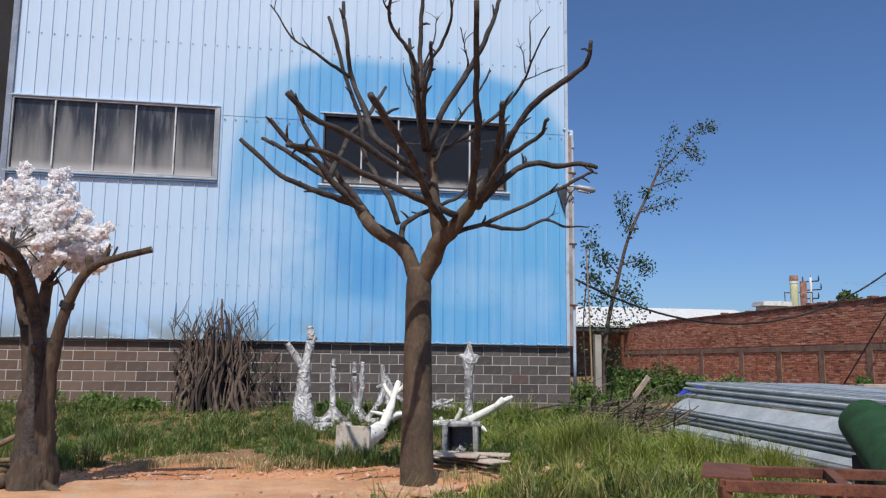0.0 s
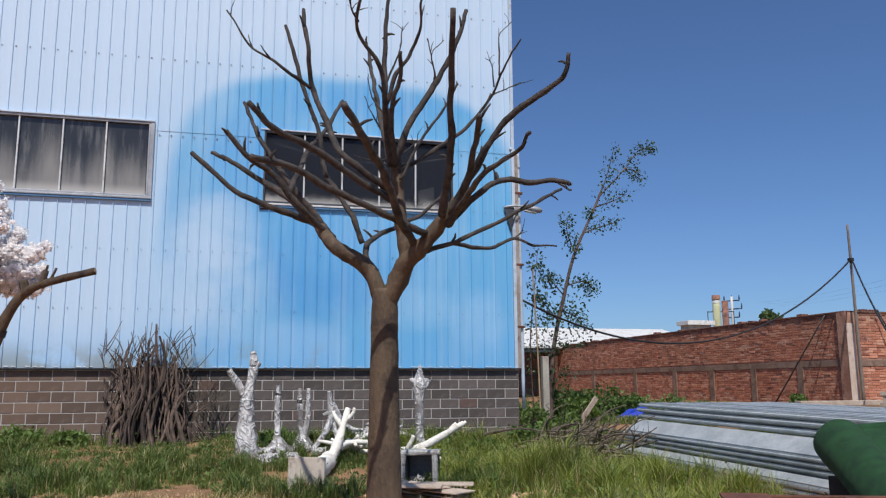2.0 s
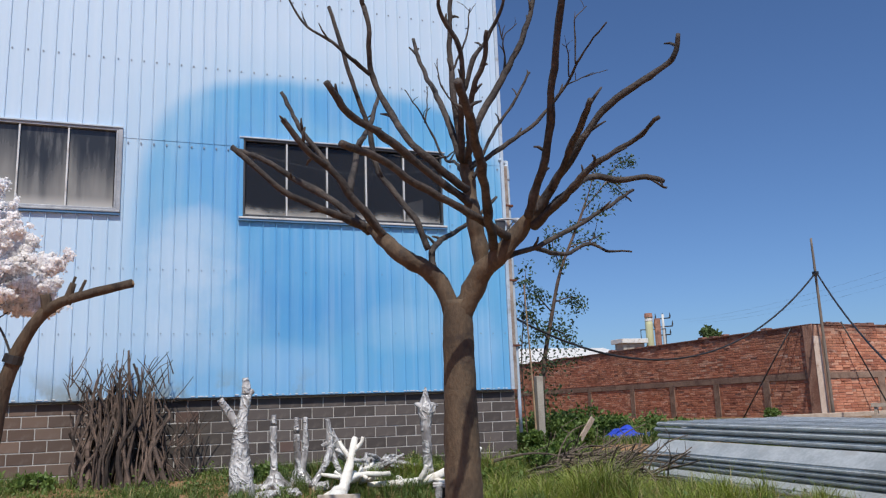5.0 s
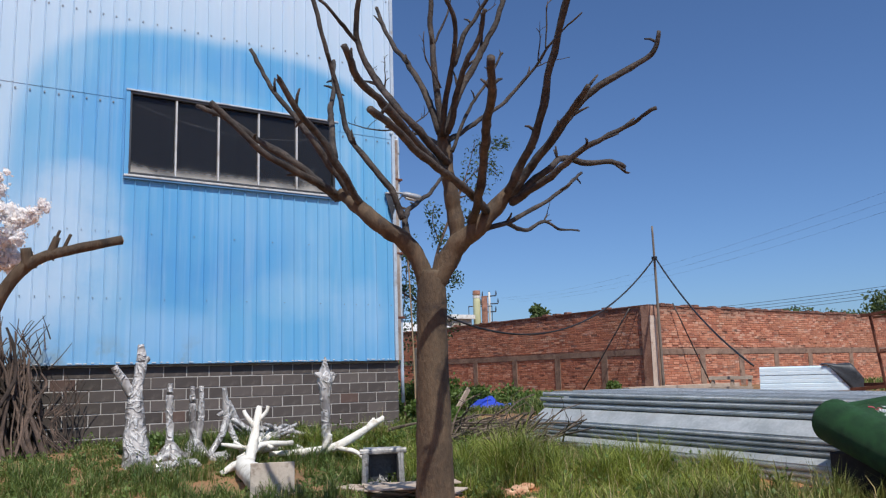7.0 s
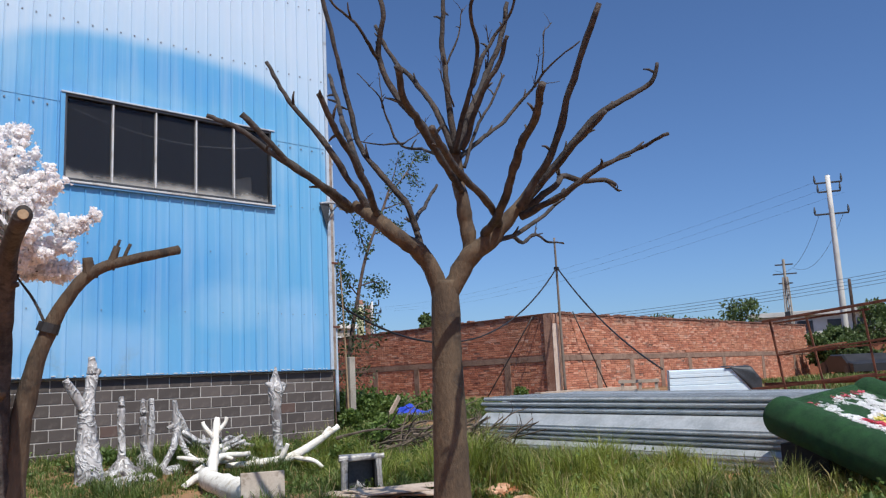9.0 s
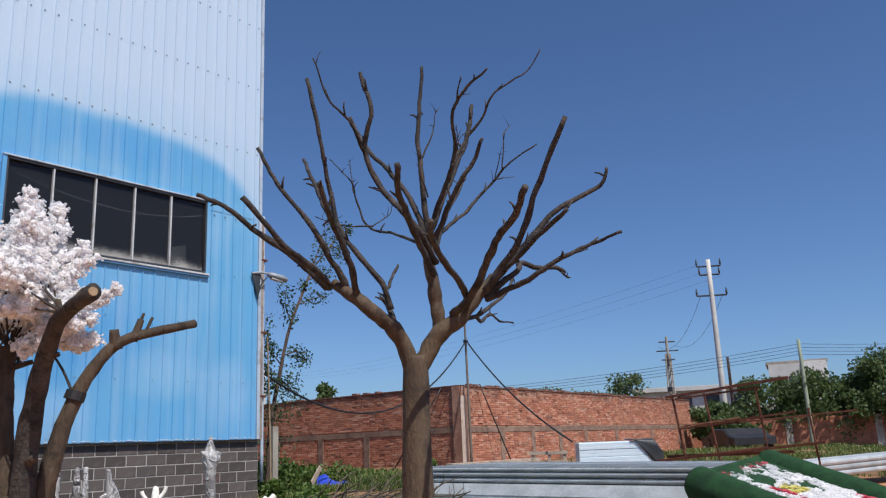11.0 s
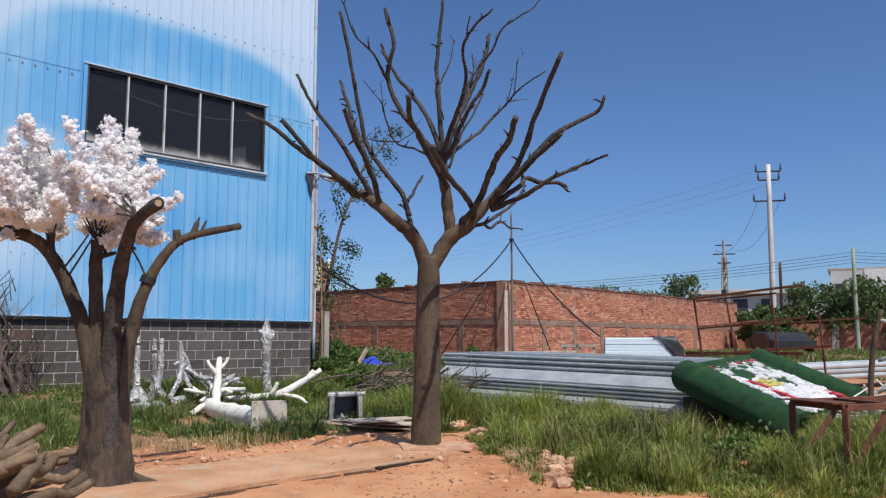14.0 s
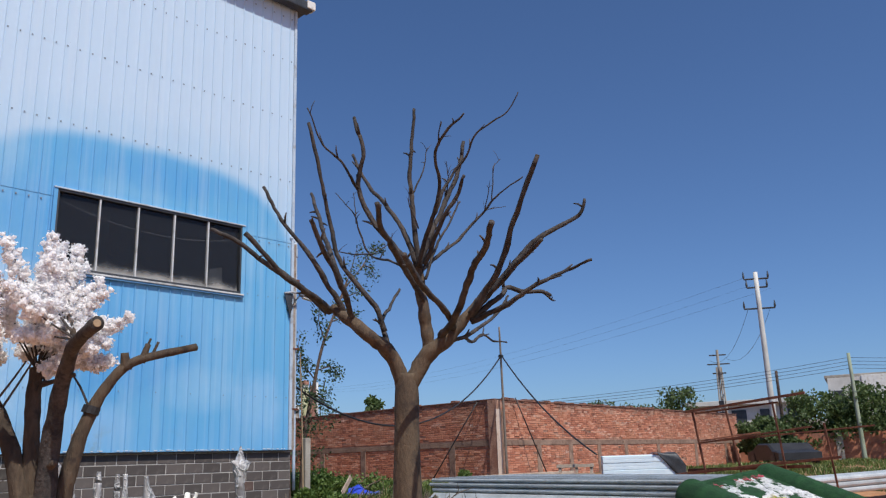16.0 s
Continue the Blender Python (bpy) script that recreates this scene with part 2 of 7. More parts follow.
STEEL = surface("galvanised_steel", (0.33, 0.36, 0.375), (0.55, 0.58, 0.595), 0.40, 0.2, broad=3, fine=30, bump=0.08, stain=(0.40, 0.40, 0.40), own=0.22)
DULL_STEEL = surface("dull_steel", (0.30, 0.33, 0.35), (0.46, 0.49, 0.50), 0.5, 0.1, broad=3, own=0.2)
PVC = surface("white_pvc", (0.66, 0.65, 0.61), (0.80, 0.79, 0.76), 0.4, broad=3, stain=(0.45, 0.38, 0.30))
RUST_PLATE = surface("rusty_trim", (0.22, 0.17, 0.14), (0.40, 0.35, 0.31), 0.8, broad=3, stain=(0.16, 0.10, 0.07))
MOSSY_POLE = surface("mossy_concrete", (0.24, 0.29, 0.20), (0.40, 0.45, 0.35), 0.85, broad=1.0)
MAST_WOOD = surface("weathered_pole", (0.13, 0.105, 0.085), (0.26, 0.215, 0.18), 0.85, broad=3, fine=40, bump=0.4, stretch=(1, 1, 0.2))
BLACK = surface("black_cable", (0.012, 0.012, 0.013), (0.03, 0.03, 0.032), 0.5)
# near-black that puts shade into the colour of whatever wears it
DARK = surface("unlit_black", (0.010, 0.010, 0.011), (0.022, 0.022, 0.024), 0.9)
TURF = surface("green_turf", (0.006, 0.040, 0.012), (0.02, 0.095, 0.026), 0.95, broad=8, fine=160, bump=1.0, depth=0.02)
TARP = surface("blue_plastic", (0.02, 0.045, 0.42), (0.05, 0.10, 0.62), 0.35, broad=6, fine=20, bump=0.5, depth=0.03)
WHITE_METAL = surface("white_blue_sheet", (0.62, 0.77, 0.88), (0.74, 0.86, 0.93), 0.4, broad=3)
DARK_METAL = surface("dark_metal", (0.03, 0.035, 0.04), (0.08, 0.085, 0.095), 0.5, 0.3)
BOARD = surface("weathered_board", (0.34, 0.26, 0.20), (0.52, 0.43, 0.35), 0.9, broad=5, stretch=(1, 0.3, 1))
STONE = surface("grey_chipboard", (0.40, 0.34, 0.28), (0.54, 0.48, 0.41), 0.85, broad=6, stain=(0.25, 0.20, 0.16))
LEAF = leafy("fresh_leaves", (0.026, 0.055, 0.020), (0.075, 0.125, 0.045))
FAR_LEAF = leafy("far_leaves", (0.055, 0.095, 0.03), (0.14, 0.20, 0.065), 0.4)
BUSH_LEAF = leafy("bush_leaves", (0.055, 0.11, 0.02), (0.18, 0.26, 0.06), 0.38)
GRASS = leafy("grass_blades", (0.038, 0.066, 0.011), (0.24, 0.25, 0.058), 0.30)
LUSH_GRASS = leafy("lush_grass_blades", (0.036, 0.078, 0.014), (0.185, 0.24, 0.055), 0.30)
SUN_GRASS = leafy("yellow_green_blades", (0.046, 0.085, 0.011), (0.35, 0.40, 0.068), 0.30)
DRY_GRASS = leafy("dry_grass", (0.30, 0.23, 0.10), (0.52, 0.42, 0.21), 0.25)
PETAL = leafy("white_petals", (0.945, 0.93, 0.935), (0.97, 0.965, 0.965), 0.5, 0.7)
RED_PETAL = leafy("red_petals", (0.62, 0.06, 0.11), (0.80, 0.16, 0.22), 0.3)
YELLOW_PETAL = leafy("yellow_petals", (0.75, 0.66, 0.16), (0.85, 0.80, 0.40), 0.2)


def block_material():
    """Grey hollow blocks, redder and browner towards the old end, tone different for each block."""
    k = Nodes("grey_block")
    rnd = k.add("ShaderNodeObjectInfo").outputs["Random"]
    loc = k.add("ShaderNodeSeparateXYZ")
    k.link(k.add("ShaderNodeObjectInfo").outputs["Location"], loc.inputs[0])
    old = k.math("SUBTRACT", 1.0, k.smooth(loc.outputs[0], -8.2, -5.2))
    grey = k.mix(rnd, (0.066, 0.055, 0.052), (0.122, 0.102, 0.095))
    brown = k.mix(rnd, (0.120, 0.076, 0.056), (0.205, 0.132, 0.096))
    color = k.mix(old, grey, brown)
    # blocks turn darker between x -6.3 and -4.3
    dark_span = k.math("MULTIPLY", k.smooth(loc.outputs[0], -6.3, -5.5), k.math("SUBTRACT", 1.0, k.smooth(loc.outputs[0], -4.9, -4.3)))
    color = k.mix(k.math("MULTIPLY", dark_span, 0.55), color, (0.048, 0.040, 0.032))
    odd = k.math("GREATER_THAN", k.math("FRACT", k.math("MULTIPLY", rnd, 37.3)), 0.98)
    color = k.mix(k.math("MULTIPLY", odd, 0.22), color, (0.24, 0.10, 0.065))
    color = k.mix(k.math("MULTIPLY", k.smooth(k.noise(9, 6), 0.5, 0.75), 0.25), color, (0.24, 0.21, 0.18))
    k.bump(k.noise(70, 5), 0.4, 0.006)
    return k.finish(color, 0.92)


def earth_material():
    """Orange-red clay with pale dust, darker greenish-brown soil under the grass."""
    k = Nodes("clay_ground")
    a, b, c = k.noise(0.8, 5), k.noise(6, 6), k.noise(45, 6)
    clay = k.mix(k.smooth(a, 0.35, 0.65), (0.45, 0.180, 0.072), (0.60, 0.295, 0.143))
    clay = k.mix(k.math("MULTIPLY", k.smooth(b, 0.5, 0.7), 0.6), clay, (0.58, 0.36, 0.225))
    clay = k.mix(k.math("MULTIPLY", k.smooth(c, 0.56, 0.72), 0.45), clay, (0.27, 0.125, 0.068))
    clay = k.mix(k.math("MULTIPLY", k.smooth(k.noise(2.3, 6, 0.7), 0.56, 0.72), 0.5), clay, (0.30, 0.155, 0.095))
    sep = k.add("ShaderNodeSeparateXYZ")
    k.link(k.where(), sep.inputs[0])
    far = k.smooth(sep.outputs[0], 9.0, 14.0)
    green = k.mix(k.smooth(a, 0.3, 0.7), (0.05, 0.055, 0.02), (0.20, 0.12, 0.06))
    wild = k.math("MAXIMUM", far, k.smooth(k.math("ADD", sep.outputs[1], k.math("MULTIPLY", b, 1.2)), -4.6, -3.8))
    color = k.mix(k.math("MULTIPLY", wild, 0.75), clay, green)
    k.bump(k.math("ADD", b, k.math("MULTIPLY", c, 0.6)), 0.7, 0.04)
    return k.finish(color, 0.95)


# dark tone standing for the shadow in the slab's front gap
GAP_SHADE = surface("slab_gap_dark", (0.06, 0.035, 0.022), (0.16, 0.09, 0.055), 0.95, broad=8, fine=60, bump=0.8)
BLOCK, DIRT = block_material(), earth_material()
SLAB = surface("dusty_concrete", (0.40, 0.195, 0.092), (0.60, 0.345, 0.195), 0.92, broad=2.6, fine=30, bump=1.0, depth=0.016, stain=(0.46, 0.34, 0.235))


def dusty_glass():
    """Old panes, dark at the head and banked with pale dust below, with soft vertical runs."""
    k = Nodes("dusty_glass")
    sep = k.add("ShaderNodeSeparateXYZ")
    k.link(k.where(), sep.inputs[0])
    run = k.noise(2.6, 4, 0.6, (1, 1, 0.10))
    fine = k.noise(9.0, 4, 0.6, (1, 1, 0.15))
    level = k.math("ADD", sep.outputs[2], k.math("MULTIPLY", k.math("SUBTRACT", run, 0.5), 2.4))
    dust = k.math("SUBTRACT", 1.0, k.smooth(level, 3.95, 5.0))
    color = k.mix(dust, (0.030, 0.032, 0.035), (0.21, 0.21, 0.205))
    color = k.mix(k.math("MULTIPLY", k.smooth(fine, 0.5, 0.72), 0.35), color, (0.28, 0.28, 0.27))
    foot = k.math("SUBTRACT", 1.0, k.smooth(sep.outputs[2], 3.95, 4.12))
    color = k.mix(k.math("MULTIPLY", foot, 0.7), color, (0.45, 0.44, 0.42))
    return k.finish(color, k.math("ADD", k.math("MULTIPLY", dust, 0.35), 0.15))


def framed_glass():
    """Dark panes with a bank of pale dust along their lower edge."""
    k = Nodes("dusted_glass")
    sep = k.add("ShaderNodeSeparateXYZ")
    k.link(k.where(), sep.inputs[0])
    level = k.math("ADD", sep.outputs[2], k.math("MULTIPLY", k.math("SUBTRACT", k.noise(2.2, 4), 0.5), 0.35))
    dust = k.math("SUBTRACT", 1.0, k.smooth(level, 3.92, 4.12))
    color = k.mix(k.math("MULTIPLY", dust, 0.9), (0.075, 0.080, 0.095), (0.50, 0.49, 0.47))
    k.link(k.math("SUBTRACT", 0.8, k.math("MULTIPLY", dust, 0.5)), k.bsdf.inputs["Transmission Weight"])
    k.bsdf.inputs["IOR"].default_value = 1.28
    return k.finish(color, k.math("ADD", k.math("MULTIPLY", dust, 0.5), 0.05))


CLEAR_GLASS = framed_glass()
ALU_DARK = surface("dull_aluminium", (0.24, 0.26, 0.29), (0.40, 0.42, 0.45), 0.5, 0.2, broad=3)
DUSTY_GLASS = dusty_glass()


def wrap_material():
    """Clear film drawn tight round pale grey trunks: grey beneath, its highlights painted whitish along the creases."""
    k = Nodes("plastic_wrap")
    base = k.noise(7, 4, 0.6, (1, 1, 0.35))
    warp = k.add("ShaderNodeTexNoise", Scale=5.0, Detail=3.0, Roughness=0.5, Distortion=1.2)
    lean = k.add("ShaderNodeMapping", Scale=(1.2, 1.2, 1.0))
    lean.inputs["Rotation"].default_value = (0.5, 0.4, 0.0)
    k.link(k.where(), lean.inputs[0])
    k.link(lean.outputs[0], warp.inputs["Vector"])
    ridge = k.math("SUBTRACT", 1.0, k.math("MULTIPLY", k.math("ABSOLUTE", k.math("SUBTRACT", warp.outputs[0], 0.5)), 10.0), clamp=True)
    color = k.mix(k.smooth(base, 0.36, 0.64), (0.17, 0.155, 0.15), (0.48, 0.455, 0.445))
    color = k.mix(k.math("MULTIPLY", k.math("POWER", ridge, 2.0), 0.6), color, (0.85, 0.85, 0.85))
    k.bump(k.math("ADD", ridge, warp.outputs[0]), 0.9, 0.02)
    k.bsdf.inputs["Coat Weight"].default_value = 0.35
    k.bsdf.inputs["Coat Roughness"].default_value = 0.12
    return k.finish(color, 0.38)


WRAP = wrap_material()


# ---- builders ----
def part(name, bm, material, parent=None, label="", smooth=False):
    me = bpy.data.meshes.new(name)
    bm.to_mesh(me)
    bm.free()
    return mesh_part(name, me, material, parent, label, smooth)


def mesh_part(name, me, material, parent=None, label="", smooth=False):
    me.materials.append(material)
    if smooth:
        me.polygons.foreach_set("use_smooth", [True] * len(me.polygons))
    ob = new(name, me)
    ob.parent = parent
    if label:
        ob["label"] = label
    return ob


def thing(name, label, category, group="", kind=""):
    return tagged(new(name), label, category, group, kind)


def box(bm, lo, hi, bevel=0.0, turn=None):
    """A box from corner to corner, its edges rounded by bevel; turn: a matrix applied to it."""
    lo, hi = Vector(lo), Vector(hi)
    m = Matrix.Translation((lo + hi) / 2) @ Matrix.Diagonal((*(hi - lo), 1))
    vs = bmesh.ops.create_cube(bm, size=1, matrix=m)["verts"]
    if bevel:
        edges = list({e for v in vs for e in v.link_edges})
        vs = [v for v in bmesh.ops.bevel(bm, geom=edges, offset=bevel, segments=2, affect="EDGES", profile=0.6)["verts"]]
    if turn is not None:
        bmesh.ops.transform(bm, matrix=turn, verts=list({v for v in vs}))
    return bm


def boxed(lo, hi, bevel=0.0, turn=None):
    return box(bmesh.new(), lo, hi, bevel, turn)


def spline(nodes, steps=4):
    """A smooth line through the nodes (tuples of x, y, z, and any more)."""
    p = [np.array(n, float) for n in nodes]
    p = [2 * p[0] - p[1], *p, 2 * p[-1] - p[-2]]
    out = []
    for a, b, c, d in zip(p, p[1:], p[2:], p[3:]):
        for u in np.arange(steps) / steps:
            out.append(0.5 * (2 * b + (c - a) * u + (2 * a - 5 * b + 4 * c - d) * u * u + (3 * b - a - 3 * c + d) * u**3))
    return out + [p[-2]]


def sweep(bm, pts, radii, seg=8, knobby=0.0, squash=1.0):
    """A round limb along pts; knobby: how far its skin wanders, as a share of the radius."""
    pts = [Vector(p[:3]) for p in pts]
    side, rings = None, []
    for i, p in enumerate(pts):
        way = (pts[min(i + 1, len(pts) - 1)] - pts[max(i - 1, 0)]).normalized()
        if side is None:
            side = way.orthogonal().normalized()
        side = (side - way * side.dot(way)).normalized()
        up = way.cross(side)
        ring = []
        for j in range(seg):
            a = 2 * math.pi * j / seg
            r = radii[i] * (1 + knobby * noise.noise(p * 9 + Vector((math.cos(a), math.sin(a), 0)) * 1.3))
            ring.append(bm.verts.new(p + side * (math.cos(a) * r) + up * (math.sin(a) * r * squash)))
        rings.append(ring)
    for r0, r1 in zip(rings, rings[1:]):
        for j in range(seg):
            bm.faces.new((r0[j], r0[(j + 1) % seg], r1[(j + 1) % seg], r1[j]))
    bm.faces.new(rings[0][::-1])
    bm.faces.new(rings[-1])
    return bm


def limb(nodes, r0, r1, seg=8, knobby=0.25, steps=4):
    pts = spline(nodes, steps)
    n = len(pts) - 1
    return sweep(bmesh.new(), pts, [r0 + (r1 - r0) * (i / n) ** 0.9 for i in range(n + 1)], seg, knobby)


def rod(a, b, r, seg=8):
    return sweep(bmesh.new(), [a, b], [r, r], seg)


def cards(name, places, size, spread=0.35, fold=0.25, aspect=1.6, seed=1, up=0.0):
    """Many small folded leaves, one at each place, turned at random."""
    rng = np.random.default_rng(seed)
    places = np.asarray(places, float)
    n = len(places)
    d = rng.normal(size=(n, 3))
    d[:, 2] += up
    d /= np.linalg.norm(d, axis=1, keepdims=True)
    s = np.cross(d, rng.normal(size=(n, 3)))
    s /= np.linalg.norm(s, axis=1, keepdims=True)
    nrm = np.cross(d, s)
    k = size * (1 + spread * rng.uniform(-1, 1, (n, 1)))
    c = places
    v = np.stack([c, c + d * k * 0.5 * aspect + s * k * 0.5 + nrm * k * fold, c + d * k * aspect, c + d * k * 0.5 * aspect - s * k * 0.5 + nrm * k * fold], 1)
    me = bpy.data.meshes.new(name)
    idx = np.arange(4 * n).reshape(n, 4)
    faces = np.concatenate([idx[:, [0, 1, 2]], idx[:, [0, 2, 3]]])
    me.from_pydata(v.reshape(-1, 3).tolist(), [], faces.tolist())
    return me


def ball_points(rng, center, radius, n, shell=0.4):
    d = rng.normal(size=(n, 3))
    d /= np.linalg.norm(d, axis=1, keepdims=True)
    r = shell + (1 - shell) * rng.uniform(0, 1, (n, 1)) ** 0.5
    return np.array(center) + d * r * np.array(radius)


def rise(v, a, b):
    u = np.clip((np.asarray(v, float) - a) / (b - a), 0, 1)
    return u * u * (3 - 2 * u)


def ground_z(x, y):
    """The height of the yard: flat clay, a bank up to the wall's foot, and a rise towards the far corner."""
    x, y = np.asarray(x, float), np.asarray(y, float)
    z = -0.2 + 0.30 * rise(y, -3.4, -0.4) * (1 - rise(x, 3, 8)) + 0.60 * rise(x, 2.5, 9.0) * rise(y, -9.0, 1.5)
    z = z + 0.10 * np.exp(-(((x - 3.2) / 2.0) ** 2 + ((y - 0.6) / 1.2) ** 2))
    return z + 0.018 * np.sin(2.3 * x + 1.1 * y) * np.sin(1.7 * y - 0.6 * x)


def gz(x, y):
    return float(ground_z(x, y))


def strand(a, b, sag, n=16):
    a, b = Vector(a), Vector(b)
    return [a.lerp(b, i / n) - Vector((0, 0, sag * 4 * (i / n) * (1 - i / n))) for i in range(n + 1)]


# ---- ground ----
def spaced(lo, hi, step, reach):
    near = np.arange(lo, hi + step / 2, step)
    out = np.cumsum(step * 1.35 ** np.arange(1, 28))
    out = out[out < reach]
    return np.concatenate([lo - out[::-1], near, hi + out])


def make_ground():
    xs, ys = spaced(-12, 12, 0.12, 2500), spaced(-16, 5, 0.12, 2500)
    gx, gy = np.meshgrid(xs, ys)
    z = ground_z(gx, gy)
    rng = np.random.default_rng(3)
    near = (np.abs(gx) < 12) & (gy > -16) & (gy < 5)
    z = z + near * rng.normal(0, 0.006, z.shape)
    v = np.stack([gx, gy, z], -1).reshape(-1, 3)
    w, h = len(xs), len(ys)
    i = (np.arange(h - 1)[:, None] * w + np.arange(w - 1)).ravel()
    me = bpy.data.meshes.new("ground")
    me.from_pydata(v.tolist(), [], np.stack([i, i + 1, i + 1 + w, i + w], 1).tolist())
    ob = mesh_part("ground", me, DIRT, smooth=True)
    tagged(ob, "orange clay yard with dust, soil and weeds", "ground", kind="structure")


make_ground()


def make_slab():
    """A low dusty slab with a ragged front edge."""
    bm = bmesh.new()
    rng = random.Random(4)
    front = [(x, -7.42 + rng.uniform(-0.03, 0.03) + 0.012 * (x + 6)) for x in np.arange(-10.5, -3.3, 0.3)]
    back = [(x, -6.25 + rng.uniform(-0.05, 0.05) - 0.5 * max(0, x + 4.3)) for x in np.arange(-10.5, -3.3, 0.3)]
    top = [[bm.verts.new((x, y, -0.165 + rng.uniform(-0.003, 0.003))) for x, y in row] for row in (front, back)]
    low = [[bm.verts.new((x, y, -0.26)) for x, y in row] for row in (front, back)]
    n = len(front)
    for i in range(n - 1):
        bm.faces.new((top[0][i], top[0][i + 1], top[1][i + 1], top[1][i]))
        bm.faces.new((low[0][i], low[0][i + 1], top[0][i + 1], top[0][i]))
        bm.faces.new((top[1][i], top[1][i + 1], low[1][i + 1], low[1][i]))
    bm.faces.new((top[0][-1], low[0][-1], low[1][-1], top[1][-1]))
    ob = part("pavement", bm, SLAB)
    # thin dark strip painted in as the shadow line under the slab's front edge
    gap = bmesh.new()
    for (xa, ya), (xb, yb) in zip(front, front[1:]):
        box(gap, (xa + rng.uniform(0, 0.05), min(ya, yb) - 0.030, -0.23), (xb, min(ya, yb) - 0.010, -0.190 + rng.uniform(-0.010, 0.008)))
    part("shaded_gap", gap, GAP_SHADE, ob)
    tagged(ob, "low dusty concrete slab with a broken front edge", "pavement", kind="structure")


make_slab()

# ---- the factory ----
WIN_Z = (3.90, 5.15)
WINDOWS = ((-9.36, -6.11), (-4.31, -1.05))
COLUMNS = [(-9.36, -6.11, 4), (-6.11, -4.31, 2), (-4.31, -1.05, 4), (-1.05, 0.04, 1)]
ROOF_Z = 10.0


def rib_panel(x0, x1, z0, z1, y0=0.0):
    """One ribbed sheet: flat pans between narrow raised ribs, with the sheet's thickness at its foot."""
    ribs = max(1, round((x1 - x0) / 0.2))
    p = (x1 - x0) / ribs
    prof = []
    for i in range(ribs):
        a = x0 + i * p
        prof += [(a, 0.0), (a + p * 0.30, 0.002), (a + p * 0.47, 0.0), (a + p * 0.47 + 0.010, 0.022), (a + p * 0.47 + 0.017, 0.022), (a + p * 0.47 + 0.024, 0.0)]
    prof.append((x1, 0.0))
    bm = bmesh.new()
    rows = [[bm.verts.new((x, y0 - d, z)) for x, d in prof] for z in (z0, z1)]
    rows.insert(0, [bm.verts.new((x, y0 - d + 0.004, z0)) for x, d in prof])
    for a, b in zip(rows, rows[1:]):
        for i in range(len(prof) - 1):
            bm.faces.new((a[i], a[i + 1], b[i + 1], b[i]))
    return bm


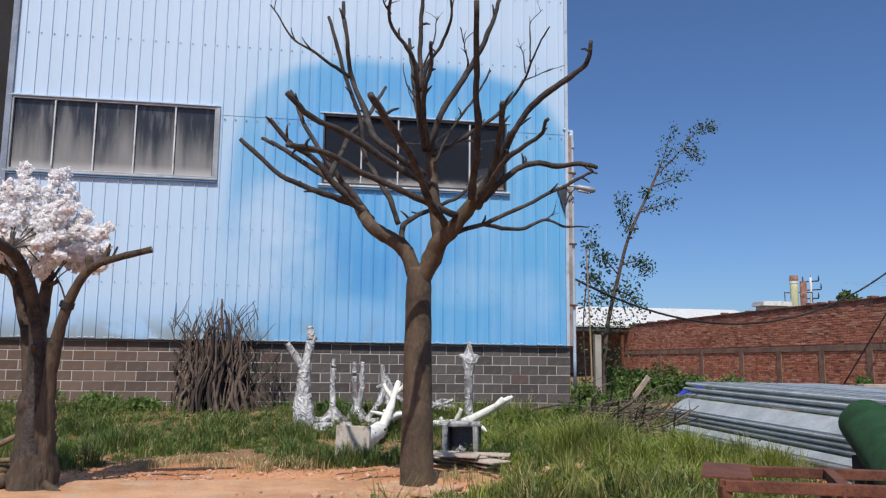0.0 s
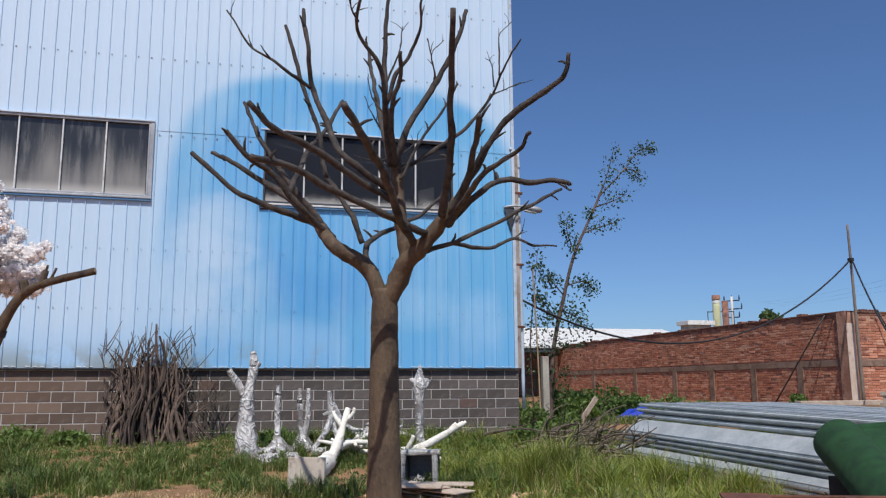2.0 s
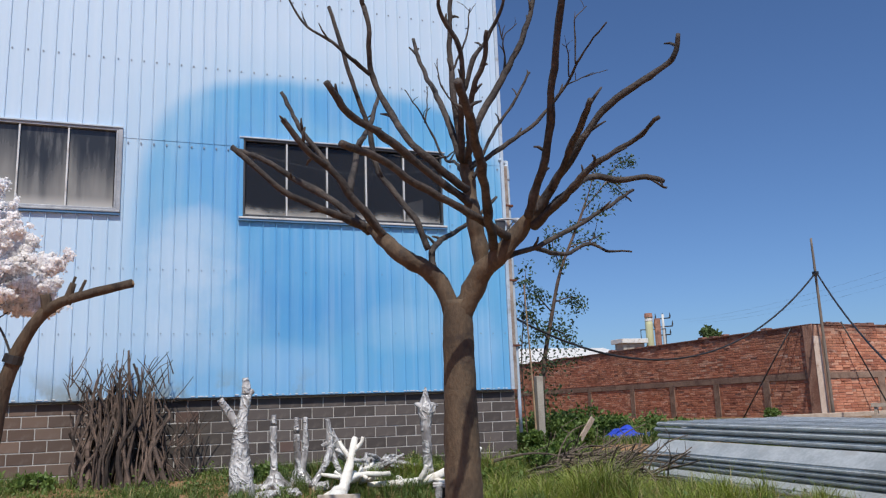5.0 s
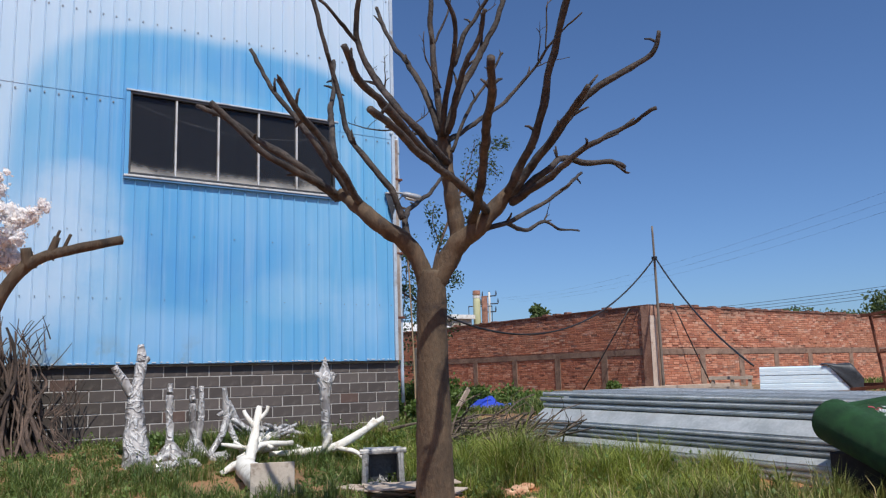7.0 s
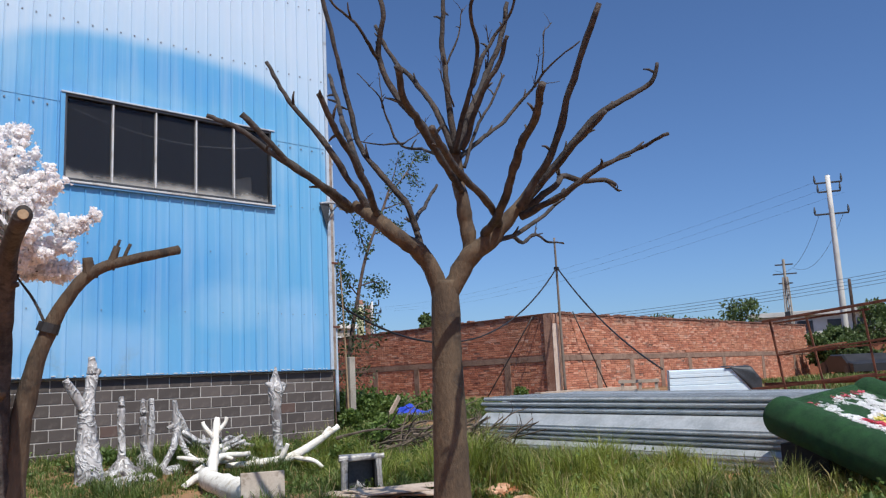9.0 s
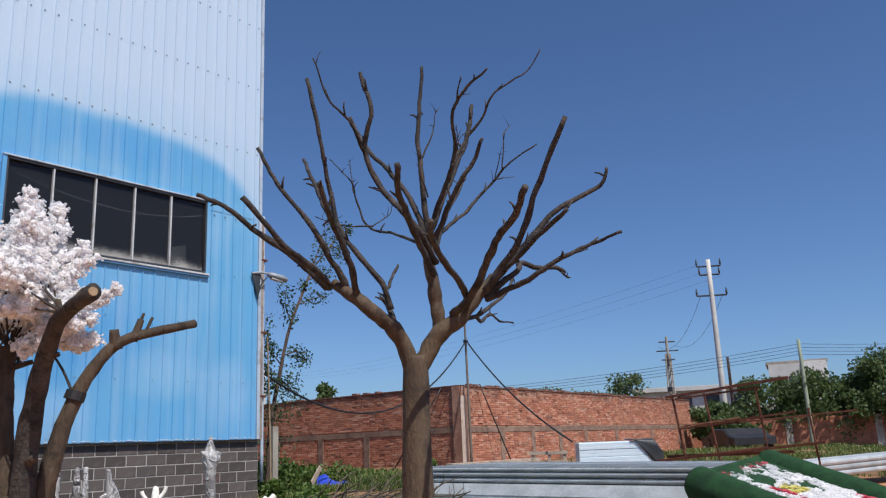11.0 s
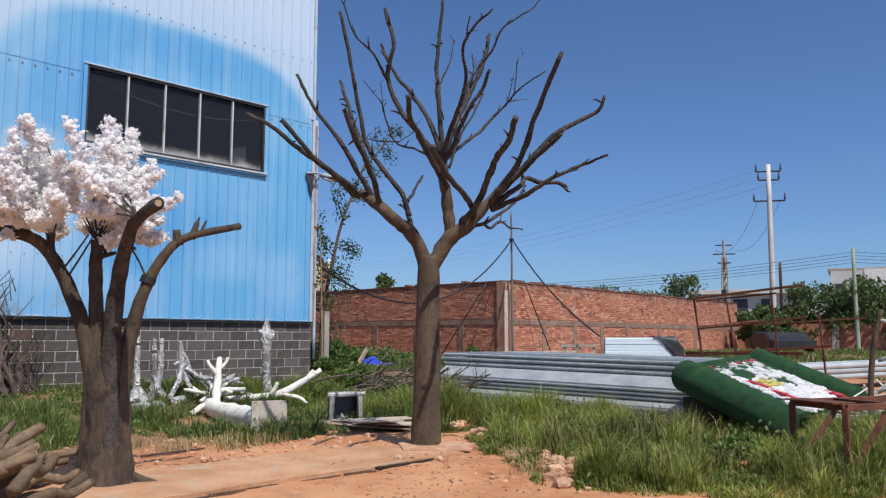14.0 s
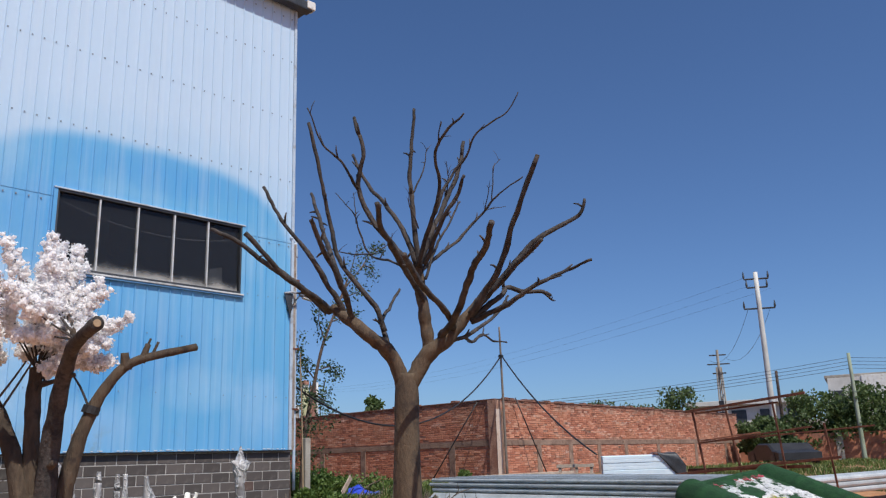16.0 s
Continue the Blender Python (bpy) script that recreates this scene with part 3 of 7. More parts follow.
def make_factory():
    wall = thing("wall_factory", "pale blue ribbed metal wall with a painted blue arch", "wall", kind="structure")
    screws = bmesh.new()
    for a, b, n in COLUMNS:
        for i in range(n):
            x0, x1 = a + (b - a) * i / n, a + (b - a) * (i + 1) / n
            windowed = (a, b) in WINDOWS
            spans = [(1.2, WIN_Z[0]), (WIN_Z[1], ROOF_Z)] if windowed else [(1.2, 5.06), (5.02, ROOF_Z)]
            for k, (z0, z1) in enumerate(spans):
                part("panel", rib_panel(x0, x1, z0, z1, -0.006 * k), SHEET, wall)
            ribs = max(1, round((x1 - x0) / 0.2))
            low = 3.93 if x0 > -1.1 else 3.06
            for z in (2.12, low, 4.95, 6.25, 7.55, 8.8, 9.75):
                if windowed and WIN_Z[0] - 0.1 < z < WIN_Z[1] + 0.1:
                    continue
                for j in range(ribs):
                    x = x0 + (x1 - x0) / ribs * (j + 0.75)
                    if z < 4 and -4.4 < x < -1.1 and math.sin(41 * x + z) > -0.3:
                        continue
                    h = 0.006 if z < 4 else 0.011
                    box(screws, (x - h, -0.015, z - h), (x + h, 0.0, z + h))
    # white dashes added for the bright lower edges of the sheets' pans
    pan_dashes = bmesh.new()
    rng = random.Random(2)
    for i in range(94):
        x = -9.3 + 0.1 * i
        if rng.random() < 0.75:
            z = 1.215 + rng.uniform(-0.004, 0.006)
            box(pan_dashes, (x, -0.012, z), (x + rng.uniform(0.03, 0.08), 0.0, z + 0.012))
    tagged(part("bright_pan_edges", pan_dashes, PVC, wall), kind="stuff")
    tagged(part("screw_heads", screws, FLASH, wall), kind="stuff")
    # the flashing's near-black carries the shade of the gap below the sheets
    part("bottom_flashing", boxed((-9.4, -0.04, 1.178), (0.06, 0.03, 1.20), 0.004), DARK, wall, "drip flashing coloured near-black for the shaded gap")
    part("corner_trim", boxed((0.042, -0.035, 1.2), (0.10, 0.06, ROOF_Z), 0.006), BLUE_GREY, wall, "pale blue-grey corner trim")
    part("rusty_corner_plate", boxed((0.104, -0.012, 1.2), (0.168, -0.004, 5.02), 0.002), RUST_PLATE, wall, "weathered brownish edge plate")
    part("rear_sheeting", boxed((0.045, 0.06, 1.2), (0.12, 26, ROOF_Z)), SHEET, wall)
    part("roof", boxed((-30, -0.1, ROOF_Z), (0.3, 26, ROOF_Z + 0.1), 0.01), DARK_METAL, wall)
    part("gutter", boxed((-30, -0.28, ROOF_Z - 0.06), (0.30, -0.06, ROOF_Z + 0.14), 0.03), DARK_METAL, wall, "dark eaves gutter")
    part("gutter_outlet", boxed((0.16, -0.3, ROOF_Z - 0.02), (0.36, -0.1, ROOF_Z + 0.16), 0.02), PVC, wall)

    # the tall dark doorway at the far end, and the closed hall behind
    door = thing("door_1", "tall black open doorway of the hall", "doorway", kind="structure")
    part("lintel", boxed((-30, -0.02, 8.6), (-9.46, 0.1, ROOF_Z)), SHEET, door)
    part("jamb", boxed((-9.46, -0.06, 0.0), (-9.36, 0.1, ROOF_Z), 0.01), FLASH, door)
    # near-black sheet across the opening, in place of the hall's own darkness
    part("doorway_shade", boxed((-22, 0.12, 0.0), (-9.44, 0.2, 8.6), 0.01), DARK, door)
    # lining painted near-black so that the hall behind the panes looks unlit
    hall = thing("wall_hall", "inner lining coloured near-black for the unlit hall", "wall", kind="structure")
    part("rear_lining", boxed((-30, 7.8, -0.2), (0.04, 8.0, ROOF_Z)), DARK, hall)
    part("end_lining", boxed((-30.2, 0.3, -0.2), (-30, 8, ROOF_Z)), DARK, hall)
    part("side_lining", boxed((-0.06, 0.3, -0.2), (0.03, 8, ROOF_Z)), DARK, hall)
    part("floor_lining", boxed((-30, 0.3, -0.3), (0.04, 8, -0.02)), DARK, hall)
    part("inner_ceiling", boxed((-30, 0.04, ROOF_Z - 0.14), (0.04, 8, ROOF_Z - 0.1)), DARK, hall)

    # windows with five lights each
    for k, (a, b) in enumerate(WINDOWS):
        z0, z1 = WIN_Z
        win = thing("window_%d" % (k + 1), "long aluminium window with five %s panes" % ("dusty grey" if k == 0 else "dark clear"), "window", kind="structure")
        fr = bmesh.new()
        for lo, hi in (((a, -0.04, z1 - 0.04), (b, 0.05, z1)), ((a, -0.04, z0), (b, 0.05, z0 + 0.04)), ((a, -0.04, z0 + 0.04), (a + 0.03, 0.05, z1 - 0.04)), ((b - 0.03, -0.04, z0 + 0.04), (b, 0.05, z1 - 0.04))):
            box(fr, lo, hi, 0.006)
        part("window_frame", fr, DARK_METAL if k else ALU_DARK, win)
        part("window_sill", boxed((a - 0.06, -0.062, z0 - 0.03), (b + 0.06, 0.02, z0), 0.006), ALU if k else ALU_DARK, win)
        part("sill_flashing", boxed((a - 0.06, -0.050, z0 - 0.065), (b + 0.06, -0.01, z0 - 0.03)), BLUE_TRIM, win)
        part("head_flashing", boxed((a - 0.06, -0.06, z1), (b + 0.06, 0.02, z1 + 0.025), 0.004), BLUE_GREY, win)
        for side in (a - 0.06, b):
            part("side_trim", boxed((side, -0.045, z0), (side + 0.06, 0.0, z1), 0.004), ALU_DARK if k == 0 else SHEET, win)
        w = (b - a - 0.06) / 5
        for i in range(5):
            x = a + 0.03 + i * w
            if i:
                part("mullion", boxed((x - 0.012, -0.03, z0 + 0.04), (x + 0.012, 0.03, z1 - 0.04), 0.004), ALU, win)
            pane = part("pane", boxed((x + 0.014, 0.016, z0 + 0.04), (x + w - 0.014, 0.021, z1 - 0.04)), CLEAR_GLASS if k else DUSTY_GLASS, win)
            pane.visible_shadow = k == 0
    sheet = bmesh.new()
    rows = [[sheet.verts.new((x, y, z)) for x, z in ((-1.655, 3.95), (-1.36, 3.95), (-1.37, 4.36), (-1.655, 4.27))] for y in (0.075, 0.083)]
    sheet.faces.new(rows[0])
    sheet.faces.new(rows[1][::-1])
    for i in range(4):
        sheet.faces.new((rows[0][i], rows[1][i], rows[1][(i + 1) % 4], rows[0][(i + 1) % 4]))
    tagged(part("paper_sheet", sheet, PVC), "pale sheet leaning inside against the window pane", "sheet")
    cord = sweep(bmesh.new(), strand((-4.2, 0.06, 4.98), (-1.1, 0.06, 4.9), 0.22), [0.013] * 17, 5)
    tagged(part("hanging_cord", cord, PVC), "pale cord sagging behind the window panes", "cord")


make_factory()


def make_downpipe():
    pipe = thing("downpipe", "pale grey-blue downpipe with rusty brackets on the corner", "pipe")
    part("upright", limb([(0.215, 0.05, 0.5), (0.205, 0.05, 2.4), (0.195, 0.05, 4.9), (0.175, 0.05, 5.06), (0.09, 0.03, 5.12), (0.03, -0.03, 5.12)], 0.030, 0.030, 12, 0.0), BLUE_GREY, pipe, smooth=True)
    part("elbow", limb([(0.20, 0.05, 4.78), (0.195, 0.05, 4.92), (0.172, 0.05, 5.06)], 0.036, 0.036, 12, 0.0), BLUE_GREY, pipe, smooth=True)
    for z in (1.9, 3.0, 4.3):
        part("bracket", boxed((0.10, -0.018, z), (0.252, 0.09, z + 0.035), 0.004), RUST, pipe)


make_downpipe()


def make_wall_lamp():
    lamp = thing("wall_lamp", "grey lantern on a short steel arm at the wall corner", "lamp")
    part("arm", limb([(-0.12, -0.05, 4.03), (0.05, -0.08, 4.06), (0.22, -0.11, 4.05)], 0.022, 0.018, 8, 0.0), ALU_DARK, lamp, smooth=True)
    part("stay", limb([(0.02, -0.05, 3.70), (0.08, -0.07, 3.86), (0.20, -0.10, 4.02)], 0.014, 0.012, 7, 0.0), DARK_METAL, lamp, smooth=True)
    plate = bmesh.new()
    tri = [(-0.12, 4.02), (0.07, 4.04), (0.02, 3.58)]
    rows = [[plate.verts.new((x, y, z)) for x, z in tri] for y in (-0.06, -0.036)]
    plate.faces.new(rows[0])
    plate.faces.new(rows[1][::-1])
    for i in range(3):
        plate.faces.new((rows[0][i], rows[1][i], rows[1][(i + 1) % 3], rows[0][(i + 1) % 3]))
    part("bracket_plate", plate, DARK_METAL, lamp, "dark three-cornered wall bracket")
    m = pose(0.34, -0.14, 4.01, 0, 12, -16)
    head = bmesh.new()
    ends = ((-0.16, 0.05, 0.035), (-0.08, 0.085, 0.055), (0.10, 0.10, 0.06), (0.19, 0.07, 0.045), (0.22, 0.03, 0.02))
    rings = [[head.verts.new((x, w * math.cos(a), h * math.sin(a))) for a in [math.pi * k / 5 for k in range(10)]] for x, w, h in ends]
    for a, b in zip(rings, rings[1:]):
        for j in range(10):
            head.faces.new((a[j], a[(j + 1) % 10], b[(j + 1) % 10], b[j]))
    head.faces.new(rings[0][::-1])
    head.faces.new(rings[-1])
    bmesh.ops.transform(head, matrix=m, verts=head.verts[:])
    shade = part("head", head, ALU_DARK, lamp, "dull grey lamp head", smooth=True)
    part("lens", boxed((-0.09, -0.06, -0.068), (0.13, 0.06, -0.05), 0.01, m), PVC, shade, "clouded plastic lens")


make_wall_lamp()

# ---- the block plinth: its core; the blocks come last ----
plinth = thing("wall_plinth", "dark grey block plinth with pale mortar joints", "wall", kind="structure")
part("mortar_core", boxed((-9.45, 0.034, -0.3), (0.12, 0.24, 1.19)), MORTAR, plinth)


# ---- boundary walls ----
def make_boundary():
    wall = thing("wall_boundary", "old red brick boundary wall with concrete band and posts", "wall", kind="structure")
    top = 2.62
    part("mortar_core", boxed((9.712, 3.25, -0.2), (9.94, 30, top), 0.01), OLD_MORTAR, wall)
    turn = Matrix.Translation((9.7, 3.25, 0)) @ Matrix.Rotation(radians(4.5), 4, "Z")
    part("mortar_core", boxed((0.25, 0.012, -0.2), (19.5, 0.24, top), 0.01, turn), OLD_MORTAR, wall)
    for lo, hi in (((9.685, 3.5, 1.32), (9.712, 30, 1.47)), ((9.68, 3.25, top), (9.96, 30, top + 0.035))):
        part("band", boxed(lo, hi, 0.004), BAND if lo[2] < 2 else DARK_BRICK, wall)
    for lo, hi in (((0.3, -0.015, 1.32), (19.4, 0.012, 1.47)), ((0.2, -0.02, top), (19.5, 0.26, top + 0.035))):
        part("band", boxed(lo, hi, 0.004, turn), BAND if lo[2] < 2 else DARK_BRICK, wall)
    rng = random.Random(17)
    for i in range(58):
        along, far_leg = rng.uniform(0.4, 17), i % 3 == 0
        l, h = rng.uniform(0.1, 0.24), rng.uniform(0.02, 0.06)
        if far_leg:
            part("brick", boxed((9.72, 3.4 + along, top + 0.03), (9.92, 3.4 + along + l, top + 0.035 + h), 0.006), DARK_BRICK, wall)
        else:
            part("brick", boxed((along, 0.02, top + 0.03), (along + l, 0.2, top + 0.035 + h), 0.006, turn), DARK_BRICK, wall)
    for y in (4.9, 6.9, 9.0, 11.2, 14.0, 17.6):
        part("post", boxed((9.68, y, -0.2), (9.712, y + 0.24, 1.32), 0.004), BAND, wall)
    for x in (2.1, 4.0, 5.9, 7.9, 10.6, 14.2, 17.6):
        part("post", boxed((x, -0.02, -0.2), (x + 0.24, 0.012, 1.32), 0.004, turn), BAND, wall)
    part("corner_post", boxed((-0.03, -0.03, -0.2), (0.26, 0.26, top - 0.004), 0.01, turn), OLD_MORTAR, wall)
    part("corner_strip", boxed((-0.04, -0.05, -0.2), (0.20, -0.032, 2.35), 0.006, turn), TAN_CEMENT, wall, "pale cement strip on the corner")
    part("corner_strip", boxed((0.24, -0.05, -0.2), (0.29, -0.004, 2.3), 0.006, turn), BAND, wall)
    far = thing("wall_far", "distant low brick wall behind the bushes", "wall", kind="structure")
    turn = Matrix.Translation((29.5, 5.0, 0)) @ Matrix.Rotation(radians(-72), 4, "Z")
    part("brick_leg", boxed((-8, 0, -0.3), (34, 0.24, 1.62), 0.01, turn), FAR_BRICK, far)
    for x in (0.5, 4.2, 7.9, 11.6, 15.3, 19.0, 22.7):
        part("post", boxed((x, -0.04, -0.3), (x + 0.3, 0.0, 1.60), 0.01, turn), CONCRETE, far)
    return wall


boundary = make_boundary()


# ---- the dry display tree ----
def make_dry_tree():
    tree = thing("artificial_tree", "tall bare artificial tree with brown bark and sawn branch ends", "tree")
    trunk = [(-3.475, -6.735, -0.24, 0.165), (-3.477, -6.74, -0.1, 0.15), (-3.48, -6.75, 0.3, 0.137), (-3.485, -6.76, 0.8, 0.126), (-3.488, -6.77, 1.25, 0.116), (-3.49, -6.78, 1.56, 0.112), (-3.49, -6.79, 1.72, 0.095)]
    pts = spline(trunk, 5)
    part("trunk", sweep(bmesh.new(), pts, [p[3] for p in pts], 16, 0.06), BARK, tree, smooth=True)

    rng = random.Random(12)

    def branch(r0, r1, *nodes, seg=8, bark=BRANCH):
        """One crooked branch with knots, and a few broken twigs on it."""
        pts = spline(nodes, 7)
        n = len(pts) - 1
        seed = Vector((r0 * 900, nodes[0][2] * 7, n))
        k0, k1 = (0.88, 0.84) if bark == BARK else (0.76, 0.74)
        for i in range(1, n):
            p = Vector(pts[i])
            pts[i] = p + noise.noise_vector(p * 4.5 + seed) * 0.014 + noise.noise_vector(p * 13 + seed) * 0.007
        radii = [(r0 * k0 + (r1 * k1 - r0 * k0) * (i / n) ** 0.9) * (1 + 0.22 * max(0, noise.noise(Vector(pts[i]) * 8 + seed))) for i in range(n + 1)]
        ob = part("branch", sweep(bmesh.new(), pts, radii, seg, 0.28), bark, tree, smooth=True)
        if r0 < 0.06:
            for i in sorted(rng.sample(range(n // 4, n), min(3, n // 4 + 1))):
                p, way = Vector(pts[i]), (Vector(pts[min(i + 1, n)]) - Vector(pts[i - 1])).normalized()
                side = (way * 0.7 + Vector((rng.uniform(-1, 1), rng.uniform(-1, 1), rng.uniform(-0.3, 1))).normalized()).normalized()
                l = rng.uniform(0.04, 0.13)
                w = min(radii[i] * 0.55, 0.010)
                part("twig", sweep(bmesh.new(), [p, p + side * (radii[i] + l * 0.5) + way * 0.01, p + side * (radii[i] + l)], [w * 1.3, w, w * 0.6], 6, 0.2), BRANCH, ob, smooth=True)

    big = 10
    branch(0.092, 0.054, (-3.47, -6.76, 1.52), (-3.63, -6.72, 1.90), (-3.86, -6.70, 2.05), (-3.97, -6.57, 2.2), (-4.02, -6.34, 2.36), seg=big, bark=BARK)
    branch(0.096, 0.056, (-3.50, -6.75, 1.52), (-3.36, -6.92, 1.87), (-3.24, -7.09, 2.04), (-3.10, -7.20, 2.22), (-2.99, -7.30, 2.40), seg=big, bark=BARK)
    branch(0.070, 0.058, (-3.33, -6.93, 1.90), (-3.37, -6.93, 2.16), (-3.40, -6.94, 2.36), (-3.41, -6.91, 2.55), (-3.44, -6.89, 2.86), seg=big, bark=BARK)
    # the left-hand spread
    branch(0.046, 0.024, (-4.00, -6.24, 2.34), (-4.29, -6.06, 2.64), (-4.53, -5.91, 2.83), (-4.78, -5.85, 2.99), (-4.97, -5.67, 3.12))
    branch(0.046, 0.026, (-4.00, -6.26, 2.34), (-4.35, -6.46, 2.42), (-4.74, -6.53, 2.56), (-5.11, -6.49, 2.88))
    branch(0.042, 0.020, (-3.94, -6.46, 2.24), (-4.15, -6.47, 2.50), (-4.36, -6.45, 2.78), (-4.54, -6.27, 3.11), (-4.69, -6.12, 3.49))
    branch(0.042, 0.026, (-3.90, -6.52, 2.18), (-4.22, -6.76, 2.40), (-4.42, -6.82, 2.63), (-4.65, -6.96, 2.74), (-4.83, -7.05, 2.92))
    branch(0.034, 0.022, (-4.30, -6.79, 2.50), (-4.13, -6.38, 2.97), (-3.91, -5.98, 3.35), (-3.72, -5.59, 3.77))
    branch(0.036, 0.020, (-3.63, -6.73, 1.92), (-3.61, -6.60, 2.14), (-3.36, -6.30, 2.32), (-3.02, -6.06, 2.52), (-2.74, -5.92, 2.78))
    branch(0.034, 0.022, (-3.67, -6.68, 2.12), (-3.75, -6.65, 2.35), (-3.96, -6.40, 2.78), (-4.02, -6.30, 3.18), (-4.19, -6.36, 3.63), (-4.35, -6.36, 4.17))
    # the middle
    branch(0.040, 0.028, (-3.44, -6.98, 2.42), (-3.85, -7.18, 2.59), (-4.18, -7.35, 2.74), (-4.49, -7.55, 2.81), (-4.67, -7.71, 2.94))
    branch(0.040, 0.022, (-3.48, -7.05, 2.50), (-3.90, -7.18, 2.74), (-4.02, -6.92, 3.10), (-4.14, -6.85, 3.42), (-4.20, -7.00, 3.72), (-4.23, -6.91, 4.08))
    branch(0.020, 0.008, (-4.15, -6.86, 3.40), (-4.43, -7.00, 3.53), (-4.67, -6.98, 3.69), (-4.86, -7.02, 3.95), seg=6)
    branch(0.036, 0.022, (-3.48, -6.94, 2.76), (-3.53, -6.81, 3.13), (-3.53, -6.57, 3.44), (-3.52, -6.27, 3.76), (-3.53, -6.06, 4.13))
    branch(0.036, 0.020, (-3.46, -6.94, 2.76), (-3.53, -6.97, 3.27), (-3.53, -6.93, 3.63), (-3.53, -6.96, 4.01), (-3.51, -6.99, 4.36))
    branch(0.034, 0.010, (-3.48, -6.96, 2.74), (-3.58, -7.24, 3.08), (-3.65, -7.45, 3.38), (-3.87, -7.61, 3.62), (-3.87, -7.81, 3.80), (-3.91, -8.01, 3.85), seg=6)
    branch(0.012, 0.005, (-3.53, -6.96, 3.45), (-3.42, -7.02, 3.75), (-3.40, -7.06, 3.95), seg=6)
    branch(0.011, 0.004, (-3.50, -7.00, 3.10), (-3.66, -7.05, 3.30), (-3.70, -7.10, 3.48), seg=6)
    branch(0.010, 0.004, (-3.09, -7.01, 3.50), (-3.16, -7.10, 3.70), (-3.06, -7.16, 3.82), seg=6)
    branch(0.009, 0.004, (-3.16, -7.10, 3.70), (-3.20, -7.12, 3.84), seg=6)
    branch(0.020, 0.012, (-3.40, -6.98, 2.62), (-3.22, -6.96, 2.98), (-3.02, -6.98, 3.26), (-2.90, -7.02, 3.50), seg=7)
    branch(0.012, 0.006, (-3.87, -7.66, 3.67), (-3.93, -7.72, 3.75), (-3.95, -7.78, 3.84), seg=6)
    branch(0.024, 0.007, (-3.58, -7.30, 3.16), (-3.52, -7.36, 3.38), (-3.41, -7.38, 3.57), (-3.35, -7.53, 3.74), (-3.38, -7.68, 3.92), (-3.23, -7.93, 4.08), (-3.20, -8.08, 4.26), seg=6)
    branch(0.040, 0.026, (-3.46, -6.95, 2.74), (-3.29, -7.02, 3.17), (-3.09, -7.01, 3.50), (-2.93, -7.04, 3.84), (-2.82, -7.03, 4.18))
    branch(0.030, 0.020, (-3.47, -7.04, 2.74), (-3.55, -7.37, 3.09), (-3.52, -7.54, 3.30), (-3.54, -7.66, 3.46))
    branch(0.032, 0.008, (-3.42, -6.94, 2.70), (-3.18, -6.87, 2.86), (-2.85, -6.88, 3.10), (-2.63, -6.99, 3.35), (-2.56, -7.22, 3.58), (-2.51, -7.55, 3.72), seg=6)
    branch(0.010, 0.005, (-2.58, -7.18, 3.54), (-2.59, -7.22, 3.80), (-2.58, -7.22, 3.90), (-2.48, -7.24, 4.01), seg=6)
    branch(0.009, 0.004, (-2.61, -7.04, 3.40), (-2.42, -6.98, 3.52), (-2.23, -7.08, 3.57), seg=6)
    branch(0.008, 0.004, (-2.60, -7.10, 3.46), (-2.66, -7.20, 3.62), (-2.72, -7.24, 3.66), seg=6)
    branch(0.022, 0.006, (-3.45, -6.88, 2.70), (-3.34, -6.50, 2.88), (-3.26, -6.02, 3.08), (-3.36, -5.96, 3.32), (-3.47, -6.00, 3.49), (-3.52, -5.75, 3.78), seg=6)
    branch(0.012, 0.005, (-3.28, -6.10, 3.06), (-3.44, -5.82, 3.10), (-3.60, -5.62, 3.20), seg=6)
    branch(0.010, 0.004, (-3.42, -5.98, 3.40), (-3.36, -5.90, 3.62), (-3.34, -5.84, 3.80), seg=6)
    branch(0.010, 0.004, (-3.27, -6.06, 3.06), (-3.10, -6.14, 3.20), (-3.06, -6.16, 3.32), seg=6)
    # the right-hand spread
    branch(0.046, 0.034, (-3.30, -7.06, 2.06), (-3.51, -7.48, 2.20), (-3.62, -7.68, 2.36), (-3.76, -7.92, 2.50), (-3.91, -8.18, 2.60), (-4.07, -8.40, 2.74))
    branch(0.042, 0.030, (-3.20, -7.14, 2.12), (-3.48, -7.36, 2.18), (-4.02, -7.57, 2.36), (-4.34, -7.73, 2.47), (-4.64, -7.98, 2.46))
    branch(0.046, 0.028, (-3.12, -7.30, 2.26), (-3.14, -7.48, 2.42), (-3.17, -7.73, 2.66), (-3.23, -8.00, 3.07), (-3.30, -8.33, 3.53))
    branch(0.050, 0.020, (-3.05, -7.26, 2.30), (-2.95, -7.44, 2.50), (-2.87, -7.64, 2.70), (-2.71, -7.82, 2.96), (-2.42, -8.06, 3.16), (-2.38, -8.14, 3.22), (-2.37, -8.18, 3.35))
    branch(0.038, 0.026, (-2.98, -7.40, 2.44), (-2.98, -7.66, 2.60), (-3.02, -7.92, 2.74), (-3.06, -8.14, 2.83))
    branch(0.038, 0.016, (-3.06, -7.26, 2.20), (-3.05, -7.70, 2.30), (-2.97, -8.00, 2.45), (-2.80, -8.19, 2.56), (-2.81, -8.49, 2.61))
    branch(0.036, 0.026, (-3.04, -7.24, 2.24), (-2.82, -7.44, 2.46), (-2.60, -7.32, 2.58), (-2.40, -7.38, 2.56), (-2.26, -7.50, 2.55), (-2.09, -7.49, 2.53))
    branch(0.014, 0.012, (-2.20, -7.50, 2.54), (-2.10, -7.54, 2.47), seg=6)
